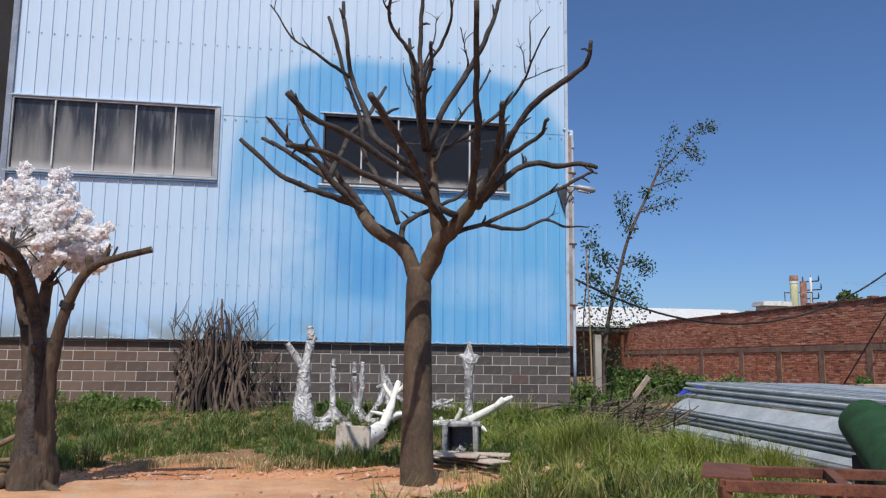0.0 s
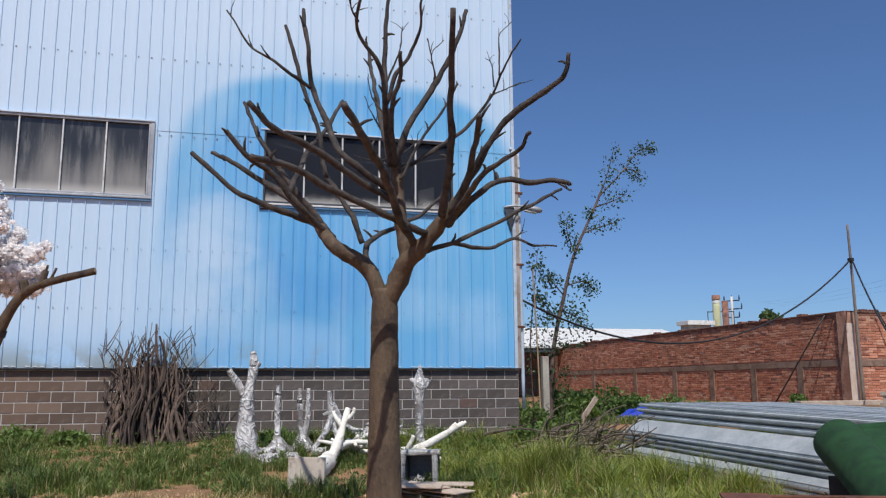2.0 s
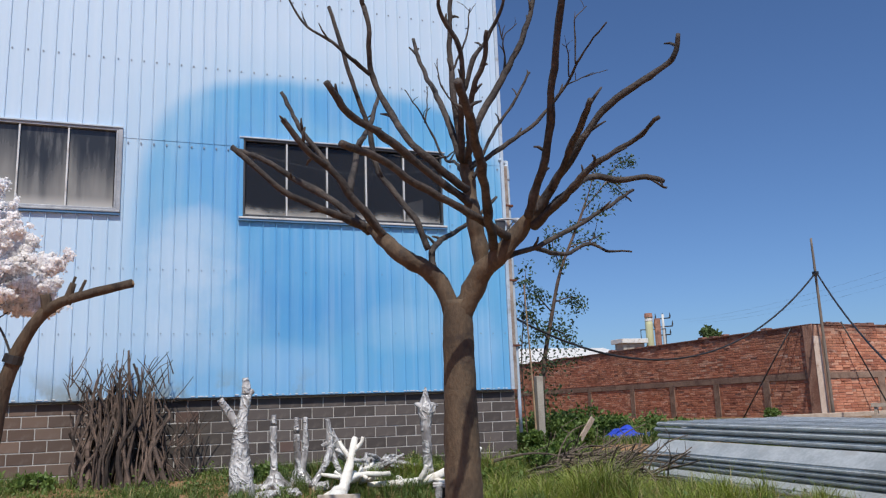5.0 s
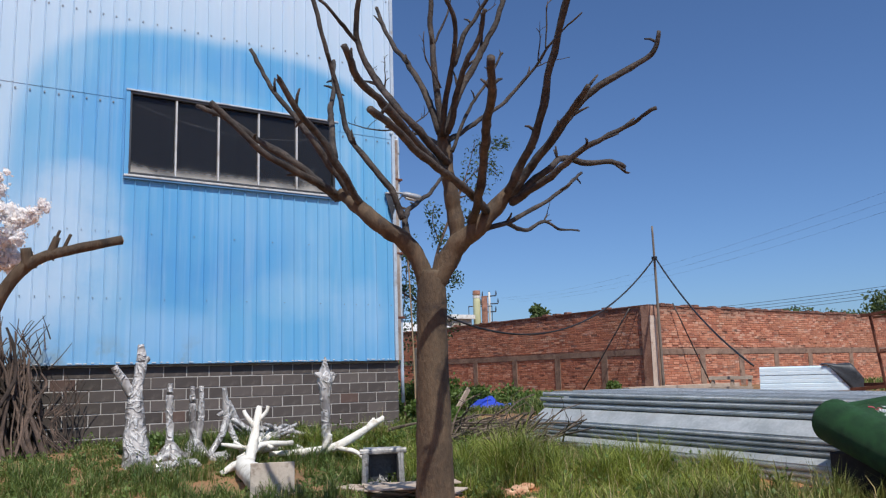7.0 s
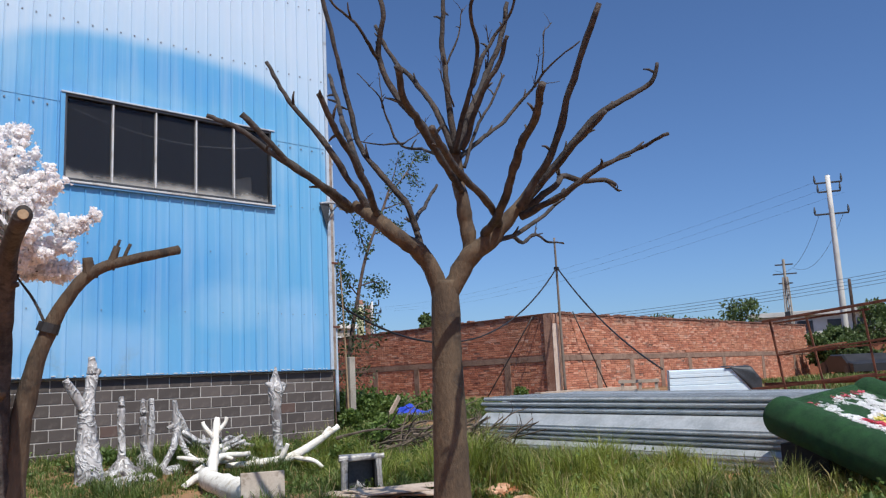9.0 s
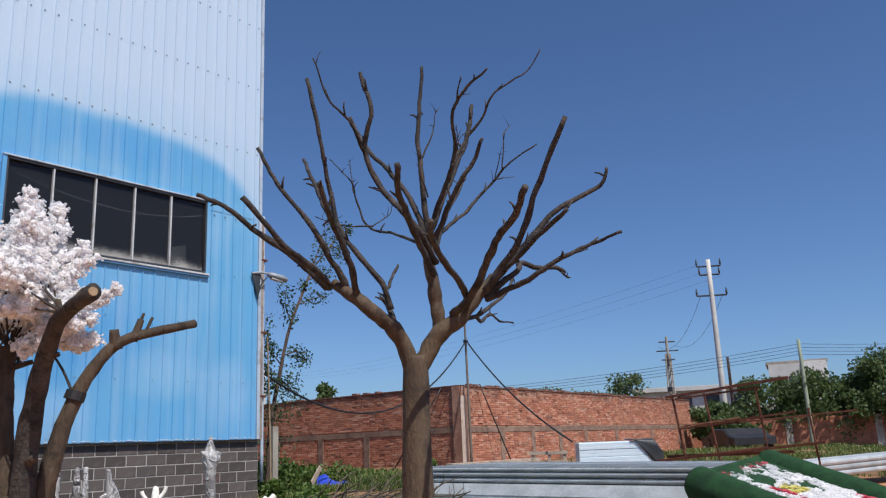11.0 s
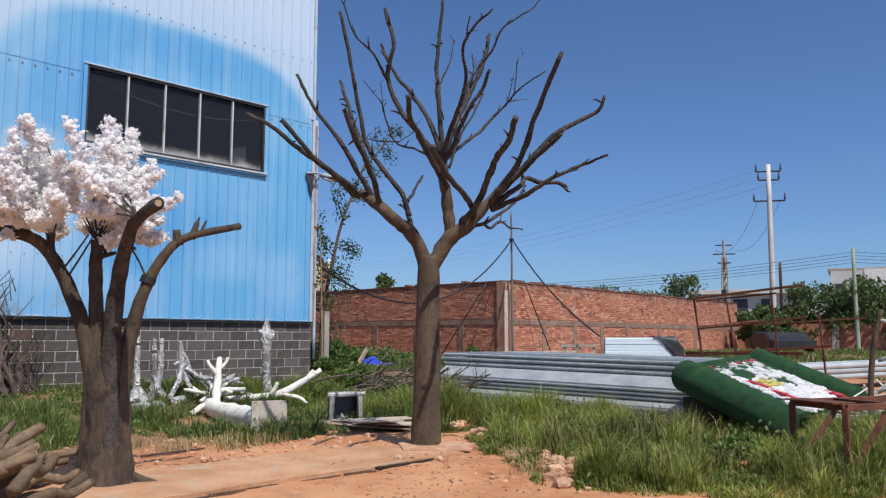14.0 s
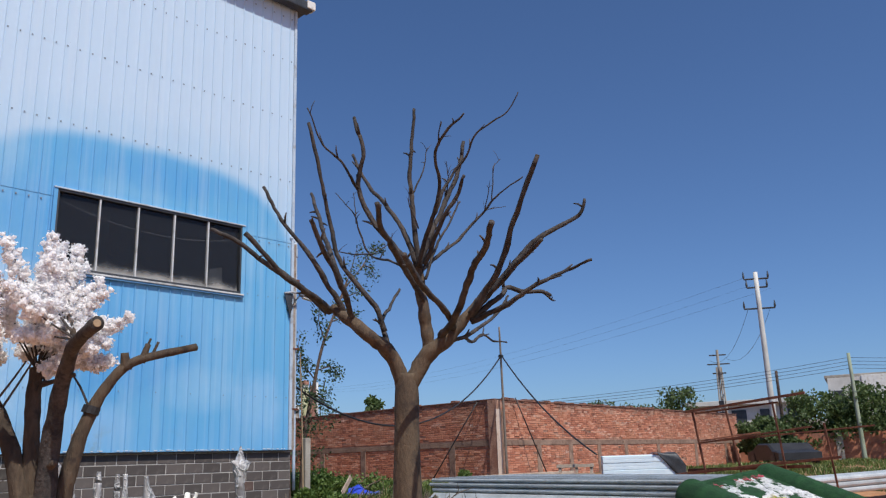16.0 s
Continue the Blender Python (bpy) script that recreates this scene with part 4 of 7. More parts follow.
    branch(0.030, 0.018, (-3.24, -7.06, 2.00), (-2.88, -7.08, 2.12), (-2.36, -7.00, 2.40), (-1.85, -6.74, 2.68))
    branch(0.026, 0.010, (-2.96, -7.06, 2.08), (-2.56, -6.82, 2.09), (-2.32, -6.74, 2.21), (-2.12, -6.74, 2.15), (-1.91, -6.74, 2.15), seg=6)
    branch(0.010, 0.007, (-2.30, -6.74, 2.21), (-2.20, -6.66, 2.30), seg=6)


make_dry_tree()


# ---- the blossom tree ----
def make_blossom_tree():
    tree = thing("blossom_tree", "thick brown artificial tree with white pink-tinged blossom", "tree")
    trunk = [(-6.62, -6.60, -0.24, 0.25), (-6.63, -6.59, -0.12, 0.20), (-6.64, -6.57, 0.1, 0.165), (-6.65, -6.56, 0.4, 0.145), (-6.66, -6.55, 0.6, 0.12), (-6.66, -6.55, 0.78, 0.06)]
    pts = spline(trunk, 5)
    part("trunk", sweep(bmesh.new(), pts, [p[3] for p in pts], 22, 0.22), OLD_BARK, tree, smooth=True)
    for nodes in ([(-6.52, -6.7, -0.12), (-6.42, -6.76, -0.17), (-6.32, -6.82, -0.2)], [(-6.8, -6.65, -0.1), (-6.95, -6.7, -0.16), (-7.05, -6.75, -0.2)]):
        part("root", limb(nodes, 0.05, 0.025), OLD_BARK, tree, smooth=True)
    for r0, r1, nodes in (
        (0.105, 0.044, [(-6.72, -6.52, -0.22), (-6.72, -6.51, 0.2), (-6.72, -6.50, 0.6), (-6.79, -6.42, 0.98), (-6.92, -6.30, 1.38), (-7.06, -6.16, 1.62), (-7.26, -5.98, 1.70)]),
        (0.09, 0.048, [(-6.62, -6.48, -0.2), (-6.64, -6.49, 0.4), (-6.68, -6.48, 0.75), (-6.70, -6.45, 1.05), (-6.70, -6.40, 1.39), (-6.69, -6.38, 1.63)]),
        (0.10, 0.042, [(-6.66, -6.68, -0.22), (-6.65, -6.65, 0.2), (-6.65, -6.63, 0.6), (-6.66, -6.66, 1.06), (-6.68, -6.77, 1.35), (-6.71, -6.93, 1.57), (-6.75, -7.16, 1.71), (-6.82, -7.61, 1.765)]),
        (0.10, 0.027, [(-6.54, -6.64, -0.22), (-6.56, -6.62, 0.2), (-6.56, -6.62, 0.6), (-6.51, -6.67, 1.0), (-6.41, -6.72, 1.36), (-6.25, -6.79, 1.62), (-6.02, -6.84, 1.72), (-5.75, -6.88, 1.79)]),
    ):
        line = spline(nodes, 5)
        n = len(line) - 1
        radii = [r1 + (r0 - r1) * (1 - i / n) ** 1.9 for i in range(n + 1)]
        limb_ob = part("limb", sweep(bmesh.new(), line, radii, 14, 0.24), BRANCH if nodes[-1][1] < -7.5 else OLD_BARK, tree, smooth=True)
        a, b = Vector(nodes[-2]), Vector(nodes[-1])
        way = (b - a).normalized()
        part("sawn_end", sweep(bmesh.new(), [b - way * 0.004, b + way * 0.006], [r1 * 0.62, r1 * 0.55], 12), CUT_WOOD, limb_ob)
    for a, b, w in (((-6.24, -6.79, 1.60), (-6.26, -6.80, 1.72), 0.042), ((-6.14, -6.81, 1.66), (-6.10, -6.83, 1.79), 0.030), ((-6.13, -6.82, 1.70), (-6.09, -6.84, 1.83), 0.012), ((-6.07, -6.83, 1.71), (-6.03, -6.84, 1.81), 0.012), ((-6.69, -6.40, 1.5), (-6.58, -6.47, 1.54), 0.022), ((-6.98, -6.24, 1.5), (-6.97, -6.22, 1.68), 0.035), ((-6.66, -6.68, 0.95), (-6.66, -6.76, 0.98), 0.03), ((-6.70, -6.90, 1.52), (-6.66, -6.96, 1.53), 0.022), ((-6.75, -7.14, 1.71), (-6.76, -7.12, 1.80), 0.024)):
        part("stub", limb([a, Vector(a).lerp(Vector(b), 0.5), b], w, w * 0.7, 7, 0.3, 2), OLD_BARK, tree, smooth=True)
    rng = np.random.default_rng(8)
    heart = Vector((-6.88, -6.44, 1.60))
    roots = [Vector(p) for p in ((-7.22, -6.02, 1.69), (-6.69, -6.38, 1.62), (-6.99, -6.23, 1.55), (-6.75, -7.18, 1.72), (-6.70, -6.42, 1.45))]
    twigs, flowers, sizes = [], [], []

    def plume(root, tip, reach, count, girth):
        """A spray: a thin twig, blossom crowded round its outer part and tapering to the tip."""
        bend = root.lerp(tip, 0.5).lerp(heart + Vector((0, 0, 0.25)), 0.22) + Vector(rng.normal(0, 0.03, 3))
        line = spline([root, bend, tip], 10)
        twigs.append(line)
        knots = 1 - reach * np.sort(rng.uniform(0, 1, max(3, count // 5)))
        for k in range(count):
            u = float(np.clip(rng.choice(knots) + rng.normal(0, 0.02), 1 - reach, 1.0))
            p = np.array(Vector(line[int(u * 20)]).lerp(Vector(line[min(20, int(u * 20) + 1)]), u * 20 % 1))
            v = (1 - u) / reach
            wide = girth * (0.45 + 0.75 * math.sin(math.pi * min(1.0, 0.12 + 0.72 * v)))
            d = rng.normal(size=3)
            flowers.append(p + d / np.linalg.norm(d) * wide * rng.uniform(0.3, 1.0))
            sizes.append(rng.uniform(0.011, 0.023))

    for i in range(56):
        a = 2 * math.pi * i * 0.618 + rng.uniform(-0.2, 0.2)
        lift = (i + 0.5) / 56
        out = 0.60 * math.sqrt(1 - (lift - 0.22) ** 2 / 0.75) * rng.uniform(0.72, 1.08)
        tip = heart + Vector((math.cos(a) * out * 1.12, math.sin(a) * out, 0.09 + 0.80 * lift * rng.uniform(0.86, 1.08)))
        root = min(roots, key=lambda p: (p - tip).length + 0.25 * rng.uniform())
        plume(root, tip, 0.56, 130, 0.060)
    plume(Vector((-6.70, -6.42, 1.45)), Vector((-6.14, -6.60, 2.02)), 0.24, 95, 0.05)
    plume(Vector((-7.22, -6.02, 1.69)), Vector((-7.58, -6.15, 1.62)), 0.6, 60, 0.05)
    for line in twigs:
        part("twig", sweep(bmesh.new(), line, [0.007 - 0.004 * k / (len(line) - 1) for k in range(len(line))], 5), BRANCH, tree)
    for a, b in (((-6.92, -6.30, 1.38), (-6.80, -6.48, 1.66)), ((-6.44, -6.70, 1.34), (-6.58, -6.64, 1.61)), ((-6.59, -6.645, 1.59), (-6.51, -6.60, 1.78)), ((-6.90, -6.32, 1.30), (-6.72, -6.5, 1.75)), ((-6.66, -6.42, 1.55), (-6.5, -6.5, 1.8))):
        part("twig", limb([a, Vector(a).lerp(Vector(b), 0.5) + Vector((0.01, 0, 0.01)), b], 0.009, 0.006, 6, 0.1), BRANCH, tree)
    part("tie", sweep(bmesh.new(), [(-6.436, -6.706, 1.30), (-6.422, -6.712, 1.35)], [0.060, 0.058], 14), BLACK, tree, "black band tied round the bough")
    bm = bmesh.new()
    bmesh.ops.create_icosphere(bm, subdivisions=2, radius=1)
    ball = np.array([v.co[:] for v in bm.verts])
    faces = np.array([[v.index for v in f.verts] for f in bm.faces])
    bm.free()
    n, m = len(flowers), len(ball)
    centers = np.array(flowers)
    scale = np.array(sizes)[:, None, None]
    lobes = 1 + 0.40 * np.sin(ball[None] * rng.uniform(4, 6.5, (n, 1, 3)) + rng.uniform(0, 6.3, (n, 1, 3))).mean(2, keepdims=True) + rng.normal(0, 0.17, (n, m, 1))
    v = centers[:, None] + ball[None] * scale * lobes
    me = bpy.data.meshes.new("blossom")
    me.from_pydata(v.reshape(-1, 3).tolist(), [], (faces[None] + np.arange(n)[:, None, None] * m).reshape(-1, 3).tolist())
    mesh_part("blossom", me, PETAL, tree, "clusters of white blossom tinged with pink")
    petals = np.concatenate([ball_points(rng, f, (0.030, 0.030, 0.028), 5, 0.7) for f in flowers])
    mesh_part("loose_petal", cards("loose_petal", petals, 0.018, 0.35, 0.25, 1.1, 5), PETAL, tree)


make_blossom_tree()


# ---- the stack of steel tubes ----
def make_tubes():
    """Three stepped bundles of square tubes, slipped towards the yard."""
    rng = random.Random(6)
    w = 0.054
    profile = [(0.50, -0.2), (0.50, -0.02), (0.67, 0.045), (0.68, 0.22), (0.94, 0.385), (0.96, 0.60), (3.3, 0.585)]
    spots = []
    for (xa, za), (xb, zb) in zip(profile, profile[1:]):
        l = math.hypot(xb - xa, zb - za)
        dx, dz = (xb - xa) / l, (zb - za) / l
        n = 3 if dz > 0.9 else 1 if dz > 0.1 else max(1, round(l / 0.1))
        k = l / n * (0.78 if dz > 0.9 else 0.97 if dz > 0.1 else 0.88)
        h = min(k, 0.06)
        for i in range(n):
            u = (i + 0.5) * l / n
            if -0.1 < dz < 0.1 and i == 0:
                continue
            spots.append((xa + dx * u + dz * h / 2, za + dz * u - dx * h / 2, math.atan2(dz, dx) if dz < 0.9 else 0.0, k))
    for j in range(3):
        spots += [(0.60 + 0.062 * i, -0.17 + 0.06 * j, 0.0) for i in range(5)]
        spots += [(0.80 + 0.062 * i, 0.03 + 0.06 * j, 0.0) for i in range(5)]
    spots += [(1.12 + 0.062 * i, 0.395, 0.0) for i in range(4)]
    spots += [(1.06 + 0.064 * i, 0.455, 0.0) for i in range(35)]
    spots += [(x, 0.03 + 0.066 * j, 0.0) for x in (1.42, 3.25) for j in range(8)]
    spots = [s if len(s) == 4 else (*s, w) for s in spots]
    for x, z, tilt, k in spots:
        a, b = (-7.62 if x < 0.9 else -7.44) + rng.uniform(-0.06, 0.06), -2.72 + rng.uniform(-0.10, 0.10) - 0.35 * max(0, 0.7 - x)
        z += rng.uniform(-0.006, 0.006)
        x += rng.uniform(-0.006, 0.006)
        h = min(k, 0.06)
        bm = boxed((-k / 2, a, -h / 2), (k / 2, b, h / 2))
        long_edges = [e for e in bm.edges if abs(e.verts[0].co.y - e.verts[1].co.y) > 1]
        bmesh.ops.bevel(bm, geom=long_edges, offset=h * 0.34, segments=3, affect="EDGES")
        for f in [f for f in bm.faces if len(f.verts) > 4]:
            bmesh.ops.inset_region(bm, faces=[f], thickness=0.004)
            bmesh.ops.translate(bm, verts=f.verts[:], vec=(0, 0.15 if f.calc_center_median().y < -5 else -0.15, 0))
        bmesh.ops.transform(bm, matrix=Matrix.Rotation(-tilt, 4, "Y"), verts=bm.verts[:])
        for v in bm.verts:
            v.co += Vector((x, 0, z + 0.014 * (v.co.y + 6.9)))
        tagged(part("steel_tube", bm, STEEL), "grey galvanised square steel tube lying in a stack", "steel tube", "stack of steel tubes")
    for y in (-7.2, -5.2, -3.2):
        ob = part("timber_bearer", boxed((0.7, y, -0.24), (3.4, y + 0.09, -0.2), 0.004), BOARD)
        tagged(ob, "weathered timber bearer under the steel tubes", "timber")


make_tubes()


# ---- things along the plinth ----
def make_sticks():
    rng = random.Random(21)
    bundle = thing("stick_bundle", "tall bundle of dry grey-brown sticks leaning on the plinth", "sticks")
    for i in range(112):
        u = rng.uniform(0, 1)
        bx, by = -6.44 + 1.06 * u + rng.uniform(-0.08, 0.08), rng.uniform(-0.95, -0.35)
        z0 = gz(bx, by) - 0.03
        h = 0.98 + 0.55 * math.sin(math.pi * min(1, max(0, u))) * rng.uniform(0.5, 1.0) + rng.uniform(-0.25, 0.2)
        if i % 9 == 0:
            h += 0.25
        tx = -5.92 + (bx + 5.92) * rng.uniform(0.65, 1.1) + rng.uniform(-0.10, 0.10)
        ty = by * 0.45 - 0.02
        nodes = [(bx, by, z0)]
        for k in (0.3, 0.6, 0.85):
            nodes.append((bx + (tx - bx) * k + rng.uniform(-0.12, 0.12), by + (ty - by) * k + rng.uniform(-0.06, 0.06), z0 + h * k))
        nodes.append((tx + rng.uniform(-0.06, 0.06), ty, z0 + h))
        r = rng.choice((0.011, 0.015, 0.02, 0.026, 0.036))
        part("stick", limb(nodes, r, r * 0.4, 7, 0.35, 3), DEADWOOD, bundle)
    for i in range(58):
        a = rng.uniform(-6.6, -5.25)
        z = rng.uniform(1.1, 1.55)
        s = rng.uniform(-0.28, 0.30)
        part("twig", limb([(a, -0.3, z), (a + s * 0.5, -0.28, z + 0.16), (a + s, -0.26, z + rng.uniform(0.2, 0.42))], 0.009, 0.004, 5, 0.2, 2), DEADWOOD, bundle)
    for i in range(20):
        a, s = rng.uniform(-5.30, -4.90), rng.uniform(-0.25, 0.2)
        z = gz(a, -0.6)
        part("twig", limb([(a, -0.6, z), (a - 0.08 + s, -0.4, z + 0.35), (a + 0.05, -0.3, z + 0.62), (a + s + 0.08, -0.22, z + rng.uniform(0.8, 1.0))], 0.010, 0.005, 5, 0.2, 3), DEADWOOD, bundle)


make_sticks()


def film_skin(nodes, seed, thin=1.0):
    """A trunk under stretched film: creased skin with slanting turns of wrap and sharp puckers."""
    pts = []
    for a, b in zip(nodes, nodes[1:]):
        steps = max(2, round((Vector(b[:3]) - Vector(a[:3])).length / 0.026))
        pts += [np.array(a) + (np.array(b) - np.array(a)) * k / steps for k in range(steps)]
    pts.append(np.array(nodes[-1]))
    rng = random.Random(seed)
    bm = bmesh.new()
    rings = []
    for i, p in enumerate(pts):
        way = Vector(pts[min(i + 1, len(pts) - 1)][:3]) - Vector(pts[max(i - 1, 0)][:3])
        m = way.to_track_quat("Z", "Y").to_matrix()
        ring = []
        for j in range(16):
            a = 2 * math.pi * j / 16
            turn = 0.022 * math.sin(i * 1.3 + a * 2.0 + 0.8 * math.sin(i * 0.31))
            lump = 0.26 * noise.noise(Vector((math.cos(a) * 1.4 + seed, math.sin(a) * 1.4, i * 0.10))) + 0.12 * noise.noise(Vector((math.cos(a) * 4, math.sin(a) * 4 + seed, i * 0.22)))
            r = p[3] * thin * (1 + turn + lump + rng.uniform(-0.016, 0.016))
            ring.append(bm.verts.new(Vector(p[:3]) + m @ Vector((math.cos(a) * r, math.sin(a) * r, rng.uniform(-0.004, 0.004)))))
        rings.append(ring)
    for r0, r1 in zip(rings, rings[1:]):
        for j in range(16):
            bm.faces.new((r0[j], r0[(j + 1) % 16], r1[(j + 1) % 16], r1[j]))
    bm.faces.new(rings[0][::-1])
    bm.faces.new(rings[-1])
    bmesh.ops.triangulate(bm, faces=bm.faces[:])
    return bm


def wrapped(label, trunk, arms, flare=0.0):
    ob = thing("wrapped_trunk", label, "wrapped trunk", "wrapped display trunks")
    seed = round(abs(trunk[0][0]) * 100)
    part("stem", film_skin([tuple(p) for p in spline(trunk, 3)], seed, 0.84), WRAP, ob, smooth=True)
    for k, (r0, r1, nodes) in enumerate(arms):
        line = spline(nodes, 3)
        n = len(line) - 1
        part("arm", film_skin([(*p[:3], r0 + (r1 - r0) * i / n) for i, p in enumerate(line)], seed + k + 1), WRAP, ob, smooth=True)
    if flare:
        x, y, z = trunk[0][:3]
        for k in range(5):
            a = k * 1.35 + x
            part("wrap_fold", film_skin([(x, y, z + 0.20, 0.06), (x + 0.09 * math.cos(a), y + 0.09 * math.sin(a), z + 0.08, 0.07), (x + flare * math.cos(a), y + flare * math.sin(a), z + 0.01, 0.055)], seed + 20 + k), WRAP, ob, smooth=True)


PLAIN = "pale artificial trunk wrapped in clear shiny plastic film"
wrapped(PLAIN + ", tall and forked", [(-4.48, -1.78, -0.08, 0.19), (-4.48, -1.76, 0.12, 0.175), (-4.48, -1.72, 0.4, 0.135), (-4.48, -1.67, 0.65, 0.12), (-4.48, -1.65, 0.80, 0.10), (-4.44, -1.62, 0.98, 0.075), (-4.41, -1.6, 1.14, 0.08), (-4.41, -1.6, 1.26, 0.07), (-4.42, -1.6, 1.40, 0.04)], [(0.065, 0.04, [(-4.50, -1.66, 0.76), (-4.60, -1.68, 0.92), (-4.70, -1.70, 1.08), (-4.74, -1.70, 1.14)]), (0.045, 0.03, [(-4.41, -1.6, 1.16), (-4.35, -1.6, 1.22), (-4.32, -1.6, 1.24)])])
wrapped(PLAIN + ", thin", [(-4.04, -1.62, -0.02, 0.14), (-4.05, -1.62, 0.12, 0.07), (-4.06, -1.62, 0.4, 0.05), (-4.06, -1.6, 0.7, 0.055), (-4.06, -1.6, 0.92, 0.03)], [], 0.2)
wrapped(PLAIN + ", split in two", [(-3.70, -1.45, 0.0, 0.13), (-3.71, -1.45, 0.2, 0.06), (-3.74, -1.46, 0.55, 0.05), (-3.74, -1.46, 0.88, 0.03)], [(0.05, 0.03, [(-3.68, -1.45, 0.1), (-3.62, -1.44, 0.5), (-3.62, -1.42, 0.88)])], 0.18)
wrapped(PLAIN + ", three-legged", [(-3.26, -1.40, 0.3, 0.05), (-3.28, -1.40, 0.5, 0.06), (-3.30, -1.42, 0.68, 0.05), (-3.32, -1.42, 0.84, 0.035)], [(0.055, 0.04, [(-3.28, -1.40, 0.66), (-3.10, -1.36, 0.38), (-2.72, -1.28, 0.06)]), (0.05, 0.035, [(-3.27, -1.4, 0.5), (-3.38, -1.5, 0.25), (-3.58, -1.6, 0.0)]), (0.04, 0.025, [(-3.2, -1.38, 0.45), (-3.0, -1.45, 0.30), (-2.82, -1.5, 0.28)]), (0.04, 0.03, [(-3.26, -1.4, 0.4), (-3.2, -1.5, 0.2), (-3.14, -1.6, 0.0)]), (0.04, 0.02, [(-3.28, -1.4, 0.55), (-3.4, -1.4, 0.5)])])
wrapped(PLAIN + ", pointed", [(-2.05, -1.80, -0.05, 0.10), (-2.05, -1.79, 0.1, 0.085), (-2.05, -1.78, 0.45, 0.075), (-2.05, -1.76, 0.75, 0.085), (-2.04, -1.74, 0.92, 0.12), (-2.04, -1.73, 1.05, 0.07), (-2.03, -1.72, 1.22, 0.012)], [(0.06, 0.015, [(-2.04, -1.74, 0.92), (-2.14, -1.75, 0.98), (-2.20, -1.75, 1.0)]), (0.06, 0.015, [(-2.04, -1.74, 0.95), (-1.94, -1.74, 0.98), (-1.87, -1.74, 0.96)]), (0.04, 0.02, [(-2.05, -1.76, 0.8), (-1.94, -1.75, 0.93), (-1.9, -1.74, 1.0)])])


def white_tree(label, trunk, arms, plate=None):
    ob = thing("fallen_tree", label, "tree", "white trees lying in the grass")
    pts = spline(trunk, 4)
    part("stem", sweep(bmesh.new(), pts, [p[3] for p in pts], 14, 0.18), WHITE_PAINT, ob, smooth=True)
    for r0, r1, nodes in arms:
        part("branch", limb(nodes, r0, r1, 10, 0.42), WHITE_PAINT, ob, smooth=True)
    if plate is not None:
        part("base_plate", plate, STONE, ob, "grey square board at its foot")


white_tree(
    "white painted artificial trunk lying on its side with branches",
    [(-3.90, -4.60, -0.04, 0.14), (-3.80, -4.1, -0.05, 0.135), (-3.65, -3.4, -0.06, 0.125), (-3.50, -2.75, -0.05, 0.115), (-3.42, -2.5, -0.02, 0.10)],
    [
        (0.075, 0.035, [(-3.43, -2.66, -0.02), (-3.32, -2.48, 0.18), (-3.23, -2.36, 0.40), (-3.155, -2.25, 0.61)]),
        (0.035, 0.022, [(-3.26, -2.38, 0.38), (-3.34, -2.3, 0.52), (-3.36, -2.28, 0.58)]),
        (0.03, 0.02, [(-3.22, -2.32, 0.42), (-3.10, -2.34, 0.55), (-3.08, -2.35, 0.62)]),
        (0.05, 0.03, [(-3.36, -2.5, 0.10), (-3.1, -2.3, 0.16), (-2.7, -2.2, 0.15)]),
        (0.06, 0.03, [(-3.44, -2.62, 0.0), (-3.56, -2.52, -0.04), (-3.70, -2.5, -0.12)]),
    ],
    boxed((-0.2, -0.02, 0), (0.2, 0.02, 0.385), 0.008, pose(-3.92, -4.65, -0.205, -4, 0, -24)),
)
white_tree(
    "white painted artificial trunk with a forked end on the grass",
    [(-2.95, -2.05, 0.02, 0.03), (-2.6, -2.2, 0.03, 0.042), (-2.25, -2.35, 0.06, 0.055), (-1.95, -2.46, 0.20, 0.05), (-1.62, -2.59, 0.41, 0.03)],
    [
        (0.034, 0.024, [(-1.86, -2.48, 0.22), (-1.74, -2.50, 0.36), (-1.70, -2.5, 0.40)]),
        (0.026, 0.018, [(-1.74, -2.54, 0.33), (-1.64, -2.50, 0.36), (-1.56, -2.48, 0.42)]),
        (0.030, 0.022, [(-2.2, -2.36, 0.07), (-2.05, -2.62, 0.02), (-1.98, -2.74, -0.06)]),
        (0.035, 0.025, [(-2.35, -2.36, 0.05), (-2.3, -2.4, 0.18), (-2.28, -2.42, 0.24)]),
        (0.04, 0.03, [(-2.6, -2.3, 0.02), (-2.5, -2.0, 0.05), (-2.45, -1.7, 0.06)]),
    ],
)


def make_roots():
    rng = random.Random(31)
    for k, (cx, cy) in enumerate(((-2.75, -1.15), (-2.45, -1.0), (-3.05, -1.9))):
        ob = thing("root_piece", "knotted whitish root piece lying on the ground", "root", "pale root pieces")
        for i in range(11):
            a = rng.uniform(0, 6.28)
            l = rng.uniform(0.24, 0.58)
            z = gz(cx, cy) + 0.03
            part("root_arm", limb([(cx, cy, z + 0.06), (cx + 0.4 * l * math.cos(a), cy + 0.4 * l * math.sin(a), z + rng.uniform(0.06, 0.2)), (cx + l * math.cos(a), cy + l * math.sin(a), z + rng.uniform(0, 0.26))], 0.048, 0.022, 8, 0.4), WHITE_PAINT if k == 2 else WRAP, ob, smooth=True)


make_roots()


